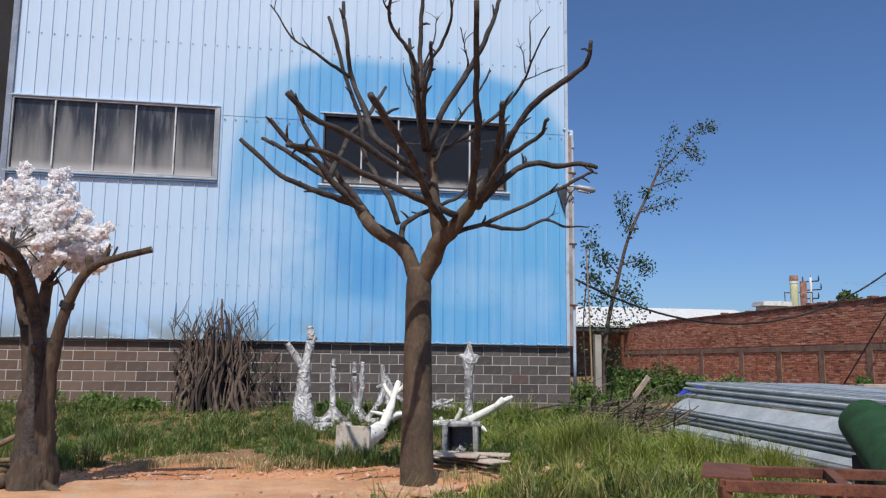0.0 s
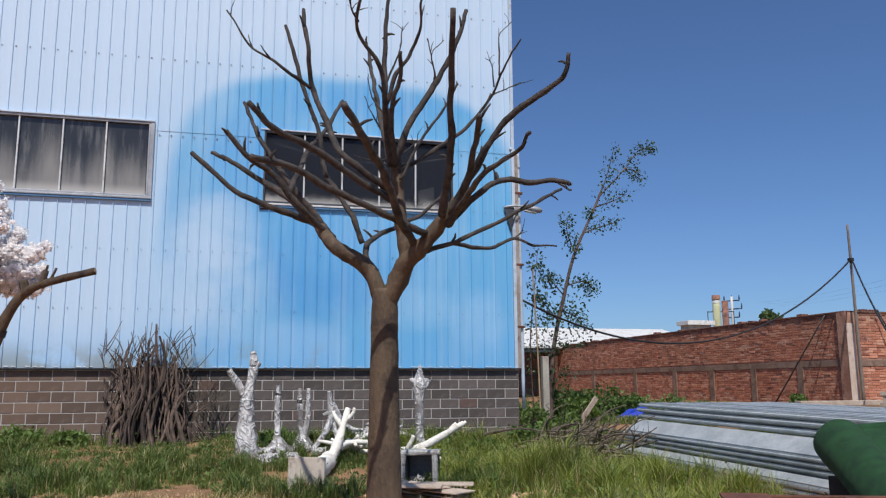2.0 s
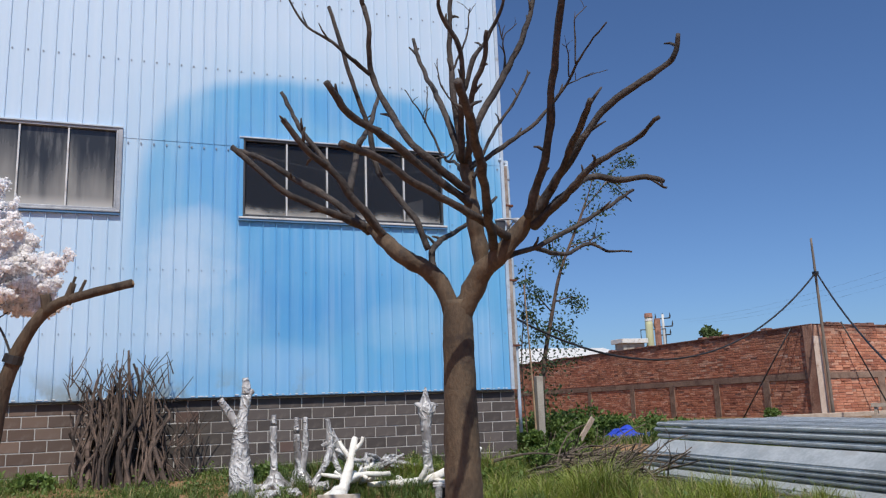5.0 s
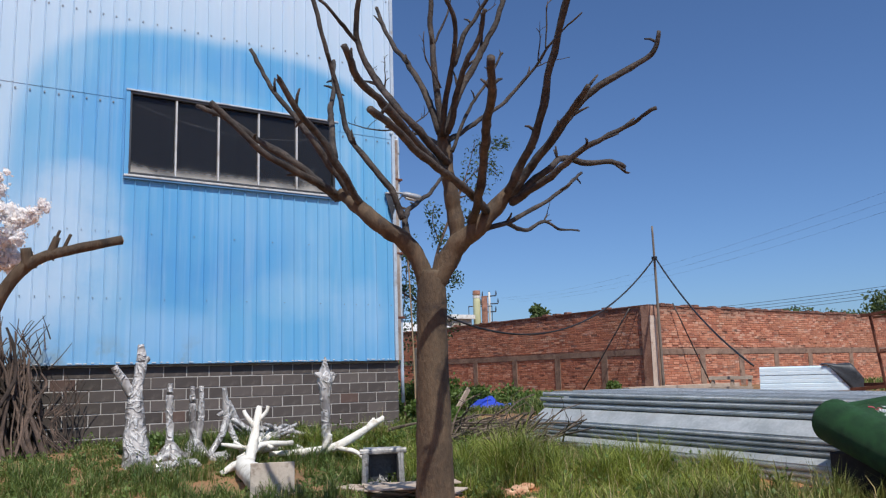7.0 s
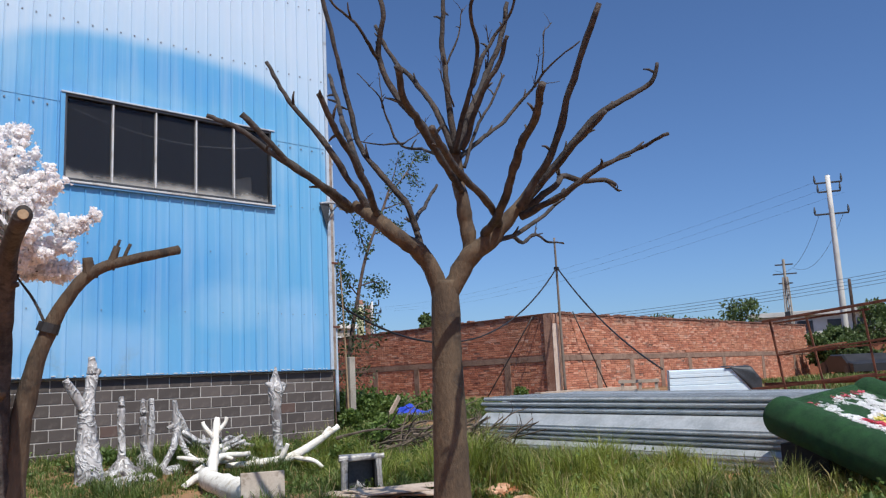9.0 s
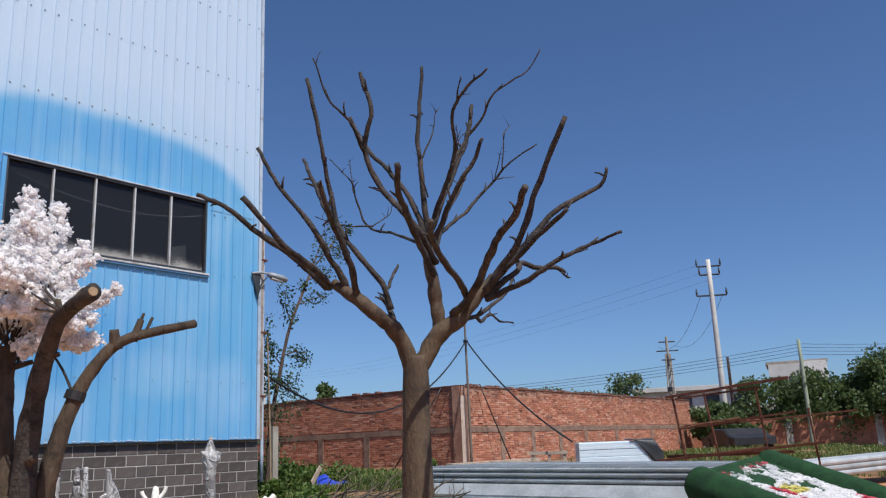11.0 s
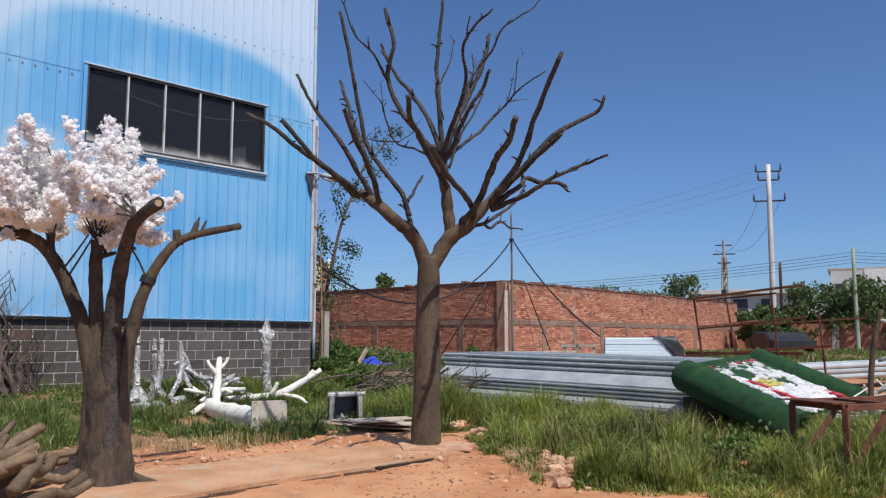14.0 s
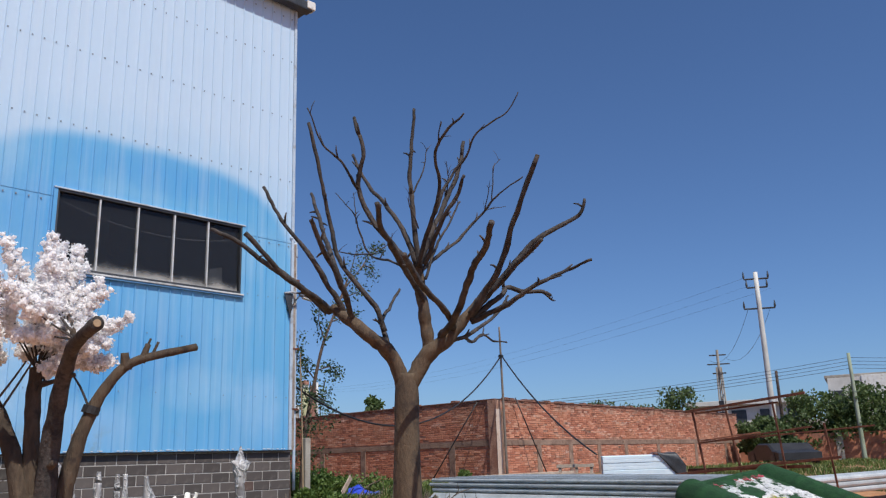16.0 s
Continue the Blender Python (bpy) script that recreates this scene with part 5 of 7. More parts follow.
def make_plastic_heaps():
    for x, y, s in ((-4.18, -2.05, 0.17), (-4.3, -1.6, 0.12), (-3.9, -1.9, 0.13), (-3.45, -1.7, 0.13)):
        bm = bmesh.new()
        bmesh.ops.create_icosphere(bm, subdivisions=4, radius=1)
        for v in bm.verts:
            v.co *= 1 + 0.34 * noise.noise(v.co * 2.2 + Vector((x, y, 0))) + 0.16 * noise.noise(v.co * 7 + Vector((x, y, 0)))
            v.co = Vector((v.co.x * s, v.co.y * s, max(-0.2, v.co.z) * s * 0.6)) + Vector((x, y, gz(x, y) + 0.01))
        tagged(part("film_heap", bm, WRAP), "crumpled heap of clear plastic film on the grass", "plastic film")


make_plastic_heaps()


def make_black_box():
    ob = thing("framed_box", "square black-fronted box with crumpled grey film round its edges", "box")
    m = pose(-2.68, -4.50, gz(-2.68, -4.5) - 0.035, 0, 0, -26) @ Matrix.Scale(0.94, 4)
    part("back", boxed((-0.19, 0.14, 0.0), (0.19, 0.30, 0.42), 0.01, m), DARK_METAL, ob)
    for a, b, r in (((-0.20, 0.0, 0.0), (-0.19, 0.0, 0.43), 0.034), ((0.20, 0.0, 0.0), (0.19, 0.0, 0.43), 0.032), ((-0.25, 0.0, 0.44), (0.25, 0.0, 0.445), 0.030), ((-0.18, 0.0, 0.03), (0.18, 0.0, 0.03), 0.024)):
        p, q = m @ Vector(a), m @ Vector(b)
        part("edge", film_skin([(*p, r), (*q, r)], round(abs(a[0]) * 90 + a[2] * 50)), FOAM, ob)
    for x in (-0.155, 0.155):
        part("side_board", boxed((x - 0.01, 0.0, 0.03), (x + 0.01, 0.2, 0.42), 0.003, m), DARK, ob)
    part("top_sheet", boxed((-0.21, -0.02, 0.455), (0.21, 0.29, 0.463), 0.002, m), FOAM, ob)
    for k in range(7):
        a = k * 0.9
        c = m @ Vector((-0.06 + 0.022 * k, 0.09, 0.10 + 0.012 * (k % 3)))
        part("crumpled_strip", limb([c, c + Vector((0.05 * math.cos(a), 0.02, 0.04 + 0.02 * math.sin(a))), c + Vector((0.09 * math.cos(a), 0.0, 0.01))], 0.007, 0.005, 6, 0.3, 2), FOAM, ob)


make_black_box()


BRUSHWOOD = surface("dead_wood", (0.055, 0.040, 0.030), (0.21, 0.16, 0.12), 0.9, broad=7, own=0.3)
RUBBLE = surface("brick_rubble", (0.40, 0.19, 0.10), (0.60, 0.39, 0.26), 0.92, broad=9, own=0.25)


def make_boards():
    rng = random.Random(41)
    for i in range(9):
        w, l = rng.uniform(0.22, 0.45), rng.uniform(0.5, 0.95)
        x, y = -2.75 + rng.uniform(-0.3, 0.3), -5.10 + rng.uniform(-0.28, 0.28)
        z = -0.205 + 0.017 * i
        ob = part("board", boxed((-l / 2, -w / 2, 0), (l / 2, w / 2, 0.014), 0.003, pose(x, y, z, rng.uniform(-1.5, 1.5), rng.uniform(-1.5, 1.5), -40 + rng.uniform(-30, 30))), BOARD)
        tagged(ob, "thin weathered board lying in a flat pile", "board", "flat pile of boards")
    for x, y, l, w, a in ((-3.52, -6.9, 0.66, 0.56, -38), (-3.1, -7.05, 0.75, 0.09, -28), (-3.15, -6.85, 0.6, 0.07, -20)):
        ob = part("base_board", boxed((-l / 2, -w / 2, 0), (l / 2, w / 2, 0.022), 0.004, pose(x, y, -0.176 if w > 0.3 else -0.205, 0, 0, a)), RUBBLE)
        tagged(ob, "flat dusty board at the foot of the bare tree", "board")


make_boards()


LOG = surface("tan_log", (0.070, 0.045, 0.026), (0.22, 0.148, 0.090), 0.85, broad=6, own=0.3)


def make_log_pile():
    rng = random.Random(51)
    for i in range(24):
        x, y = rng.gauss(-7.5, 0.24), rng.gauss(-6.65, 0.24)
        if math.hypot(x + 6.62, y + 6.6) < 0.3:
            x -= 0.35
        a, r, l = rng.choice((20, 40, 55, -25, 30, 70)) + rng.uniform(-15, 15), rng.uniform(0.024, 0.052), rng.uniform(0.5, 0.95)
        tilt = rng.uniform(0.0, 0.08) if i < 10 else rng.uniform(0.05, 0.45)
        d = Vector((math.cos(radians(a)), math.sin(radians(a)), tilt)) * l / 2
        c = Vector((x, y, -0.2 + r + (0.02 if i < 10 else 0.0) + 0.010 * i + abs(d.z) * 0.5))
        bend = Vector((rng.uniform(-0.05, 0.05), rng.uniform(-0.05, 0.05), rng.uniform(-0.01, 0.05)))
        nodes = [c - d, c - d * 0.3 + bend, c + d * 0.4 - bend * 0.5, c + d]
        ob = thing("cut_branch", "short crooked sawn branch in a heap on the clay", "branch", "heap of sawn branches")
        part("wood", limb(nodes, r, r * 0.75, 9, 0.3), LOG, ob, smooth=True)
        part("sawn_end", sweep(bmesh.new(), [c + d, c + d * 1.01], [r * 0.68, r * 0.6], 9), CUT_WOOD, ob)
        if i % 4 == 0:
            part("side_stub", limb([c, c + Vector((0.03, 0.02, r + 0.03)), c + Vector((0.07, 0.05, r + 0.07))], r * 0.55, r * 0.4, 7, 0.2, 2), LOG, ob, smooth=True)
    for x, y, a in ((-5.45, -5.36, 8), (-4.4, -7.43, 2)):
        ob = part("stick", limb([pose(x, y, -0.18, 0, 0, a) @ Vector((u, 0, 0)) for u in (-0.35, 0, 0.35)], 0.014, 0.01, 6), DEADWOOD)
        tagged(ob, "thin stick lying on the clay", "stick")


make_log_pile()


def make_rubble():
    rng = random.Random(61)
    spots = [(-2.3, -6.4, 0.10), (-2.15, -6.2, 0.07), (-2.45, -6.55, 0.06), (-2.0, -6.6, 0.06), (-3.0, -8.6, 0.06), (-3.3, -8.9, 0.05)]
    spots += [(rng.uniform(-4.6, -2.0), rng.uniform(-9.4, -6.3), rng.uniform(0.02, 0.06)) for _ in range(46)]
    spots += [(-2.75 - 1.5 * u + rng.gauss(0, 0.16), -7.75 - 1.2 * u + rng.gauss(0, 0.16), rng.uniform(0.02, 0.075)) for u in [i / 40 for i in range(40)]]
    spots += [(rng.uniform(-6.0, -3.2), rng.uniform(-6.2, -4.5), 0.012 + 0.035 * rng.random() ** 2) for _ in range(90)]
    spots += [(cx + rng.gauss(0, 0.16), cy + rng.gauss(0, 0.13), rng.uniform(0.03, 0.09)) for cx, cy in ((-0.55, -7.1), (-0.05, -7.75), (-1.75, -5.55)) for _ in range(7)]
    for x, y, s in spots:
        bm = bmesh.new()
        bmesh.ops.create_icosphere(bm, subdivisions=1 if s < 0.05 else 2, radius=s)
        for v in bm.verts:
            v.co += v.co * 0.45 * noise.noise(v.co * (1.1 / s) + Vector((x * 3, y * 3, 0)))
            v.co.z *= 0.65
            v.co += Vector((x, y, gz(x, y) + s * 0.25 + (0.03 if x < -3.3 and -7.4 < y < -6.25 else 0)))
        tagged(part("stone", bm, RUBBLE), "broken lump of clay-coloured brick rubble on the ground", "stone", "brick rubble")


make_rubble()


def make_gravel():
    """Crumbs of brick and clay strewn over the bare ground."""
    rng = np.random.default_rng(66)
    bm = bmesh.new()
    bmesh.ops.create_icosphere(bm, subdivisions=1, radius=1)
    ball = np.array([v.co[:] for v in bm.verts])
    faces = np.array([[v.index for v in f.verts] for f in bm.faces])
    bm.free()
    n, m = 5600, len(ball)
    x = np.concatenate([rng.uniform(-5.5, -1.6, 2600), rng.normal(-3.2, 0.8, 900), rng.uniform(-7.5, -3.0, 700), rng.uniform(-6.4, -3.2, 1400)])
    y = np.concatenate([rng.uniform(-10.2, -7.5, 2600), rng.normal(-7.9, 0.7, 900), rng.uniform(-6.2, -4.4, 700), rng.uniform(-6.2, -3.7, 1400)])
    size = 0.004 + 0.016 * rng.uniform(0, 1, n) ** 3
    on_slab = (x < -3.4) & (y > -7.4) & (y < -6.25)
    z = ground_z(x, y) + np.where(on_slab, 0.036, 0.0) + size * 0.2
    v = np.stack([x, y, z], 1)[:, None] + ball[None] * size[:, None, None] * rng.uniform(0.55, 1.35, (n, m, 1)) * np.array((1, 1, 0.65))
    me = bpy.data.meshes.new("gravel")
    me.from_pydata(v.reshape(-1, 3).tolist(), [], (faces[None] + np.arange(n)[:, None, None] * m).reshape(-1, 3).tolist())
    tagged(mesh_part("gravel", me, RUBBLE), "crumbs of brick and dry clay strewn on the yard", "gravel", kind="stuff")


make_gravel()


# ---- things behind the tree, towards the corner ----
def make_post():
    post = part("concrete_post", boxed((0.70, 0.35, 0.0), (0.82, 0.47, 1.42), 0.012, None), CONCRETE)
    tagged(post, "short grey concrete fence post standing in weeds", "post")
    pole = part("bamboo_pole", limb([(0.62, 0.3, 0.1), (0.60, 0.32, 1.4), (0.55, 0.35, 3.0)], 0.018, 0.012, 7, 0.1), CUT_WOOD)
    tagged(pole, "thin pale bamboo pole standing by the corner", "pole")
    slab = part("leaning_board", boxed((-0.05, -0.012, 0), (0.05, 0.012, 0.75), 0.004, pose(1.15, 0.1, 0.1, 10, 38, 20)), BOARD)
    tagged(slab, "grey board leaning by the concrete post", "board")


make_post()


def make_sapling():
    tree = thing("young_tree", "slender living tree with sparse green leaves", "tree")
    part("trunk", limb([(1.08, 1.0, 0.0), (1.15, 1.0, 1.4), (1.42, 1.05, 2.5), (1.70, 1.1, 3.4), (2.15, 1.15, 4.3), (2.42, 1.2, 4.85)], 0.05, 0.018, 9, 0.15), DEADWOOD, tree, smooth=True)
    arms = [
        [(2.0, 1.15, 4.3), (2.15, 1.15, 4.9), (2.2, 1.1, 5.4)],
        [(2.05, 1.15, 4.5), (2.6, 1.3, 5.1), (2.9, 1.4, 5.5), (3.25, 1.5, 5.6)],
        [(2.0, 1.15, 4.3), (2.4, 1.2, 4.45), (2.7, 1.25, 4.6)],
        [(2.6, 1.3, 5.1), (2.85, 1.3, 5.05), (3.0, 1.3, 4.85)],
        [(1.8, 1.1, 3.8), (2.2, 1.15, 3.95), (2.55, 1.2, 4.05)],
        [(1.7, 1.1, 3.4), (1.45, 1.1, 3.8), (1.4, 1.05, 4.1)],
        [(1.5, 1.06, 2.8), (1.9, 1.1, 2.9), (2.1, 1.1, 2.75)],
        [(1.45, 1.05, 2.6), (1.2, 1.1, 2.9), (1.1, 1.1, 3.0)],
        [(1.35, 1.0, 2.3), (1.7, 1.1, 2.2), (1.9, 1.1, 1.9)],
        [(1.3, 1.0, 2.1), (1.0, 0.9, 2.4), (0.85, 0.9, 2.6)],
        [(0.7, 0.8, 0.1), (0.62, 0.75, 1.6), (0.7, 0.7, 2.6), (0.75, 0.7, 3.4)],
    ]
    def lean(p):
        up = max(0.0, p[2] - 3.2)
        return (p[0] + 0.20 * up, p[1], p[2] + 0.10 * up)

    rng = np.random.default_rng(71)
    arms = [[lean(p) for p in nodes] for nodes in arms]
    leaf = []
    for k, nodes in enumerate(arms):
        part("branch", limb(nodes, 0.016, 0.005, 6, 0.2), DEADWOOD, tree)
        pts = spline(nodes, 5)
        thin = 60 if k < 5 else 80
        for p in pts[2:]:
            leaf.append(ball_points(rng, p[:3], (0.2, 0.2, 0.17), thin // 5 + 1, 0.2))
    for c, n, r in (((2.05, 1.12, 4.25), 70, 0.16), ((1.7, 1.1, 3.5), 60, 0.2), ((2.0, 1.1, 2.7), 60, 0.22), ((1.2, 1.1, 2.9), 60, 0.22), ((1.75, 1.1, 2.1), 80, 0.28), ((1.2, 1.05, 2.2), 80, 0.3), ((0.8, 0.8, 3.1), 60, 0.18), ((0.85, 0.9, 2.5), 60, 0.2), ((3.65, 1.5, 5.8), 70, 0.20), ((1.5, 1.0, 1.7), 150, 0.4), ((0.9, 0.8, 1.6), 120, 0.35), ((1.2, 0.9, 1.1), 130, 0.4), ((1.0, 1.0, 2.0), 110, 0.35), ((1.6, 1.1, 2.4), 90, 0.35)):
        leaf.append(ball_points(rng, c, (r, r, r * 0.8), n, 0.1))
    mesh_part("leaves", cards("leaves", np.concatenate(leaf), 0.038, 0.4, 0.15, 1.7, 72), LEAF, tree)


make_sapling()


def bush(label, center, radius, n, size, seed, material=None, name="bush", group=""):
    rng = np.random.default_rng(seed)
    pts = []
    for k in range(14):
        d = rng.normal(size=3)
        d /= np.linalg.norm(d)
        c = np.array(center) + d * np.array(radius) * 0.62 * np.array([1, 1, abs(d[2]) / (d[2] if abs(d[2]) > 1e-6 else 1)])
        pts.append(ball_points(rng, c, np.array(radius) * 0.42 * rng.uniform(0.6, 1.25), n // 14, 0.3))
    ob = thing(name, label, name.replace("_", " "), group)
    stems = bmesh.new()
    z = gz(center[0], center[1])
    for k in range(5):
        a = k * 1.3
        sweep(stems, [(center[0] + 0.08 * math.cos(a), center[1] + 0.08 * math.sin(a), z - 0.05), (center[0] + radius[0] * 0.5 * math.cos(a), center[1] + radius[1] * 0.5 * math.sin(a), center[2] + radius[2] * 0.4)], [0.02 * radius[2] + 0.006, 0.005], 5)
    part("stems", stems, DEADWOOD, ob)
    mesh_part("leaves", cards("leaves", np.concatenate(pts), size, 0.4, 0.15, 1.6, seed + 1, 0.3), material or BUSH_LEAF, ob)


WEED = "leafy green weed clump"
for k, (x, y, rx, rz) in enumerate(((0.45, 0.0, 0.22, 0.26), (0.95, -0.15, 0.22, 0.2), (1.5, 0.6, 0.35, 0.34), (2.1, 1.7, 0.4, 0.4), (2.9, 3.1, 0.45, 0.36), (3.8, 3.0, 0.5, 0.32), (1.8, 1.9, 0.6, 0.5), (0.3, -1.2, 0.3, 0.22), (8.0, 3.0, 0.2, 0.18))):
    bush(WEED + " on the bank below the brick wall", (x, y, gz(x, y) + rz * 0.6), (rx, rx * 0.8, rz), 1100, 0.05, 100 + 2 * k, name="weed_clump", group="weeds on the bank")
for k, (x, y, rx, rz) in enumerate(((-7.6, -0.55, 0.35, 0.2), (-8.4, -0.5, 0.4, 0.22), (-6.9, -0.7, 0.3, 0.14), (-4.0, -0.9, 0.3, 0.12), (-2.9, -0.7, 0.3, 0.12), (-1.2, -2.3, 0.35, 0.2), (-0.7, -3.4, 0.4, 0.25), (-0.3, -1.6, 0.35, 0.25), (-2.0, -9.3, 0.25, 0.14), (-2.3, -10.3, 0.2, 0.12), (-1.2, -10.3, 0.25, 0.16))):
    bush(WEED + " growing among the grass", (x, y, gz(x, y) + rz * 0.5), (rx, rx, rz), 420, 0.04, 140 + 2 * k, name="weed_clump", group="weeds in the grass")


def make_brush():
    rng = random.Random(81)
    pile = thing("brush_pile", "heap of dead grey-brown branches before the tube stack", "branches")
    for i in range(60):
        x, y = rng.uniform(-0.7, 0.3), rng.uniform(-4.3, -1.9)
        a = math.radians(-60) + rng.uniform(-0.9, 0.9)
        l = rng.uniform(0.5, 1.2)
        z = gz(x, y) + rng.uniform(0.08, 0.42)
        dx, dy = math.cos(a) * l / 2, math.sin(a) * l / 2
        end = z + rng.uniform(-0.05, 0.34)
        ob = part("dead_branch", limb([(x - dx, y - dy, z + rng.uniform(-0.08, 0.06)), (x + rng.uniform(-0.05, 0.05), y, z + rng.uniform(0, 0.14)), (x + dx, y + dy, end)], rng.uniform(0.012, 0.030), 0.007, 6, 0.3, 3), BRUSHWOOD, pile)
        part("side_twig", limb([(x, y, z + 0.06), (x + dx * 0.5, y + dy * 0.3, z + 0.16), (x + dx * 0.7, y + dy * 0.3, z + rng.uniform(0.2, 0.36))], 0.007, 0.003, 5, 0.2, 2), BRUSHWOOD, ob)
    for i in range(14):
        x, y = rng.uniform(-0.6, 0.2), rng.uniform(-4.0, -2.2)
        z, h, l = gz(x, y), rng.uniform(0.45, 0.85), rng.uniform(0.3, 0.8)
        a = rng.uniform(-2.0, 0.6)
        nodes = [(x, y, z)]
        for u in (0.35, 0.7, 1.0):
            nodes.append((x + math.cos(a) * l * u * u + rng.uniform(-0.05, 0.05), y + math.sin(a) * l * u * u + rng.uniform(-0.05, 0.05), z + h * (1 - (1 - u) ** 1.6)))
        ob = part("dead_branch", limb(nodes, 0.016, 0.006, 6, 0.3, 4), BRUSHWOOD, pile)
        p = Vector(nodes[2])
        part("side_twig", limb([p, p + Vector((rng.uniform(-0.12, 0.12), rng.uniform(-0.12, 0.12), 0.08)), p + Vector((rng.uniform(-0.25, 0.25), rng.uniform(-0.25, 0.25), 0.2))], 0.007, 0.003, 5, 0.2, 2), BRUSHWOOD, ob)


make_brush()


def make_tarp():
    bm = bmesh.new()
    n = 22
    vs = {}
    for i in range(n + 1):
        for j in range(n + 1):
            x, y = 2.75 + 1.55 * i / n, 1.6 + 1.2 * j / n
            e = math.sin(math.pi * i / n) * math.sin(math.pi * j / n)
            z = gz(x, y) + 0.28 * e * (0.75 + 0.9 * noise.noise(Vector((x * 3.2, y * 3.2, 0.0)))) + 0.02
            vs[i, j] = bm.verts.new((x, y, z))
    for i in range(n):
        for j in range(n):
            bm.faces.new((vs[i, j], vs[i + 1, j], vs[i + 1, j + 1], vs[i, j + 1]))
    ob = part("tarpaulin", bm, TARP, smooth=True)
    ob.modifiers.new("thickness", "SOLIDIFY").thickness = 0.01
    tagged(ob, "crumpled bright blue plastic tarpaulin on the bank", "tarpaulin")
    ob = part("white_block", boxed((6.9, 2.6, gz(7, 2.7)), (7.35, 2.9, gz(7, 2.7) + 0.16), 0.02), STONE)
    tagged(ob, "small white block lying below the brick wall", "block")


make_tarp()


# ---- cables and their thin mast ----
def cable(label, a, b, sag, r=0.022, n=22, name="cable"):
    ob = part(name, sweep(bmesh.new(), strand(a, b, sag, n), [r] * (n + 1), 6), BLACK, smooth=True)
    tagged(ob, label, "cable")


def make_mast():
    mast = thing("cable_mast", "thin weathered pole carrying two black cables over the wall corner", "pole")
    part("pole", limb([(9.83, 3.02, 0.2), (9.82, 3.03, 2.4), (9.81, 3.03, 3.9), (9.80, 3.03, 4.75)], 0.042, 0.026, 9, 0.05), MAST_WOOD, mast, smooth=True)
    part("clamp", boxed((9.76, 2.98, 3.84), (9.87, 3.09, 3.92), 0.01), BLACK, mast)
    cable("thick black cable sagging from the factory to the mast", (0.25, 0.3, 2.45), (9.81, 3.03, 3.88), 1.35, 0.02, 30)
    cable("thick black cable hanging from the mast to the sheet stack", (9.82, 3.0, 3.88), (6.1, -2.5, 0.95), 0.25, 0.02)
    cable("thin black guy wire on the brick wall", (9.66, 3.9, 2.6), (9.0, 5.2, 0.4), 0.0, 0.02, 4)
    cable("thin black guy wire on the brick wall", (10.6, 3.2, 2.7), (11.6, 2.9, 0.4), 0.0, 0.02, 4)


make_mast()


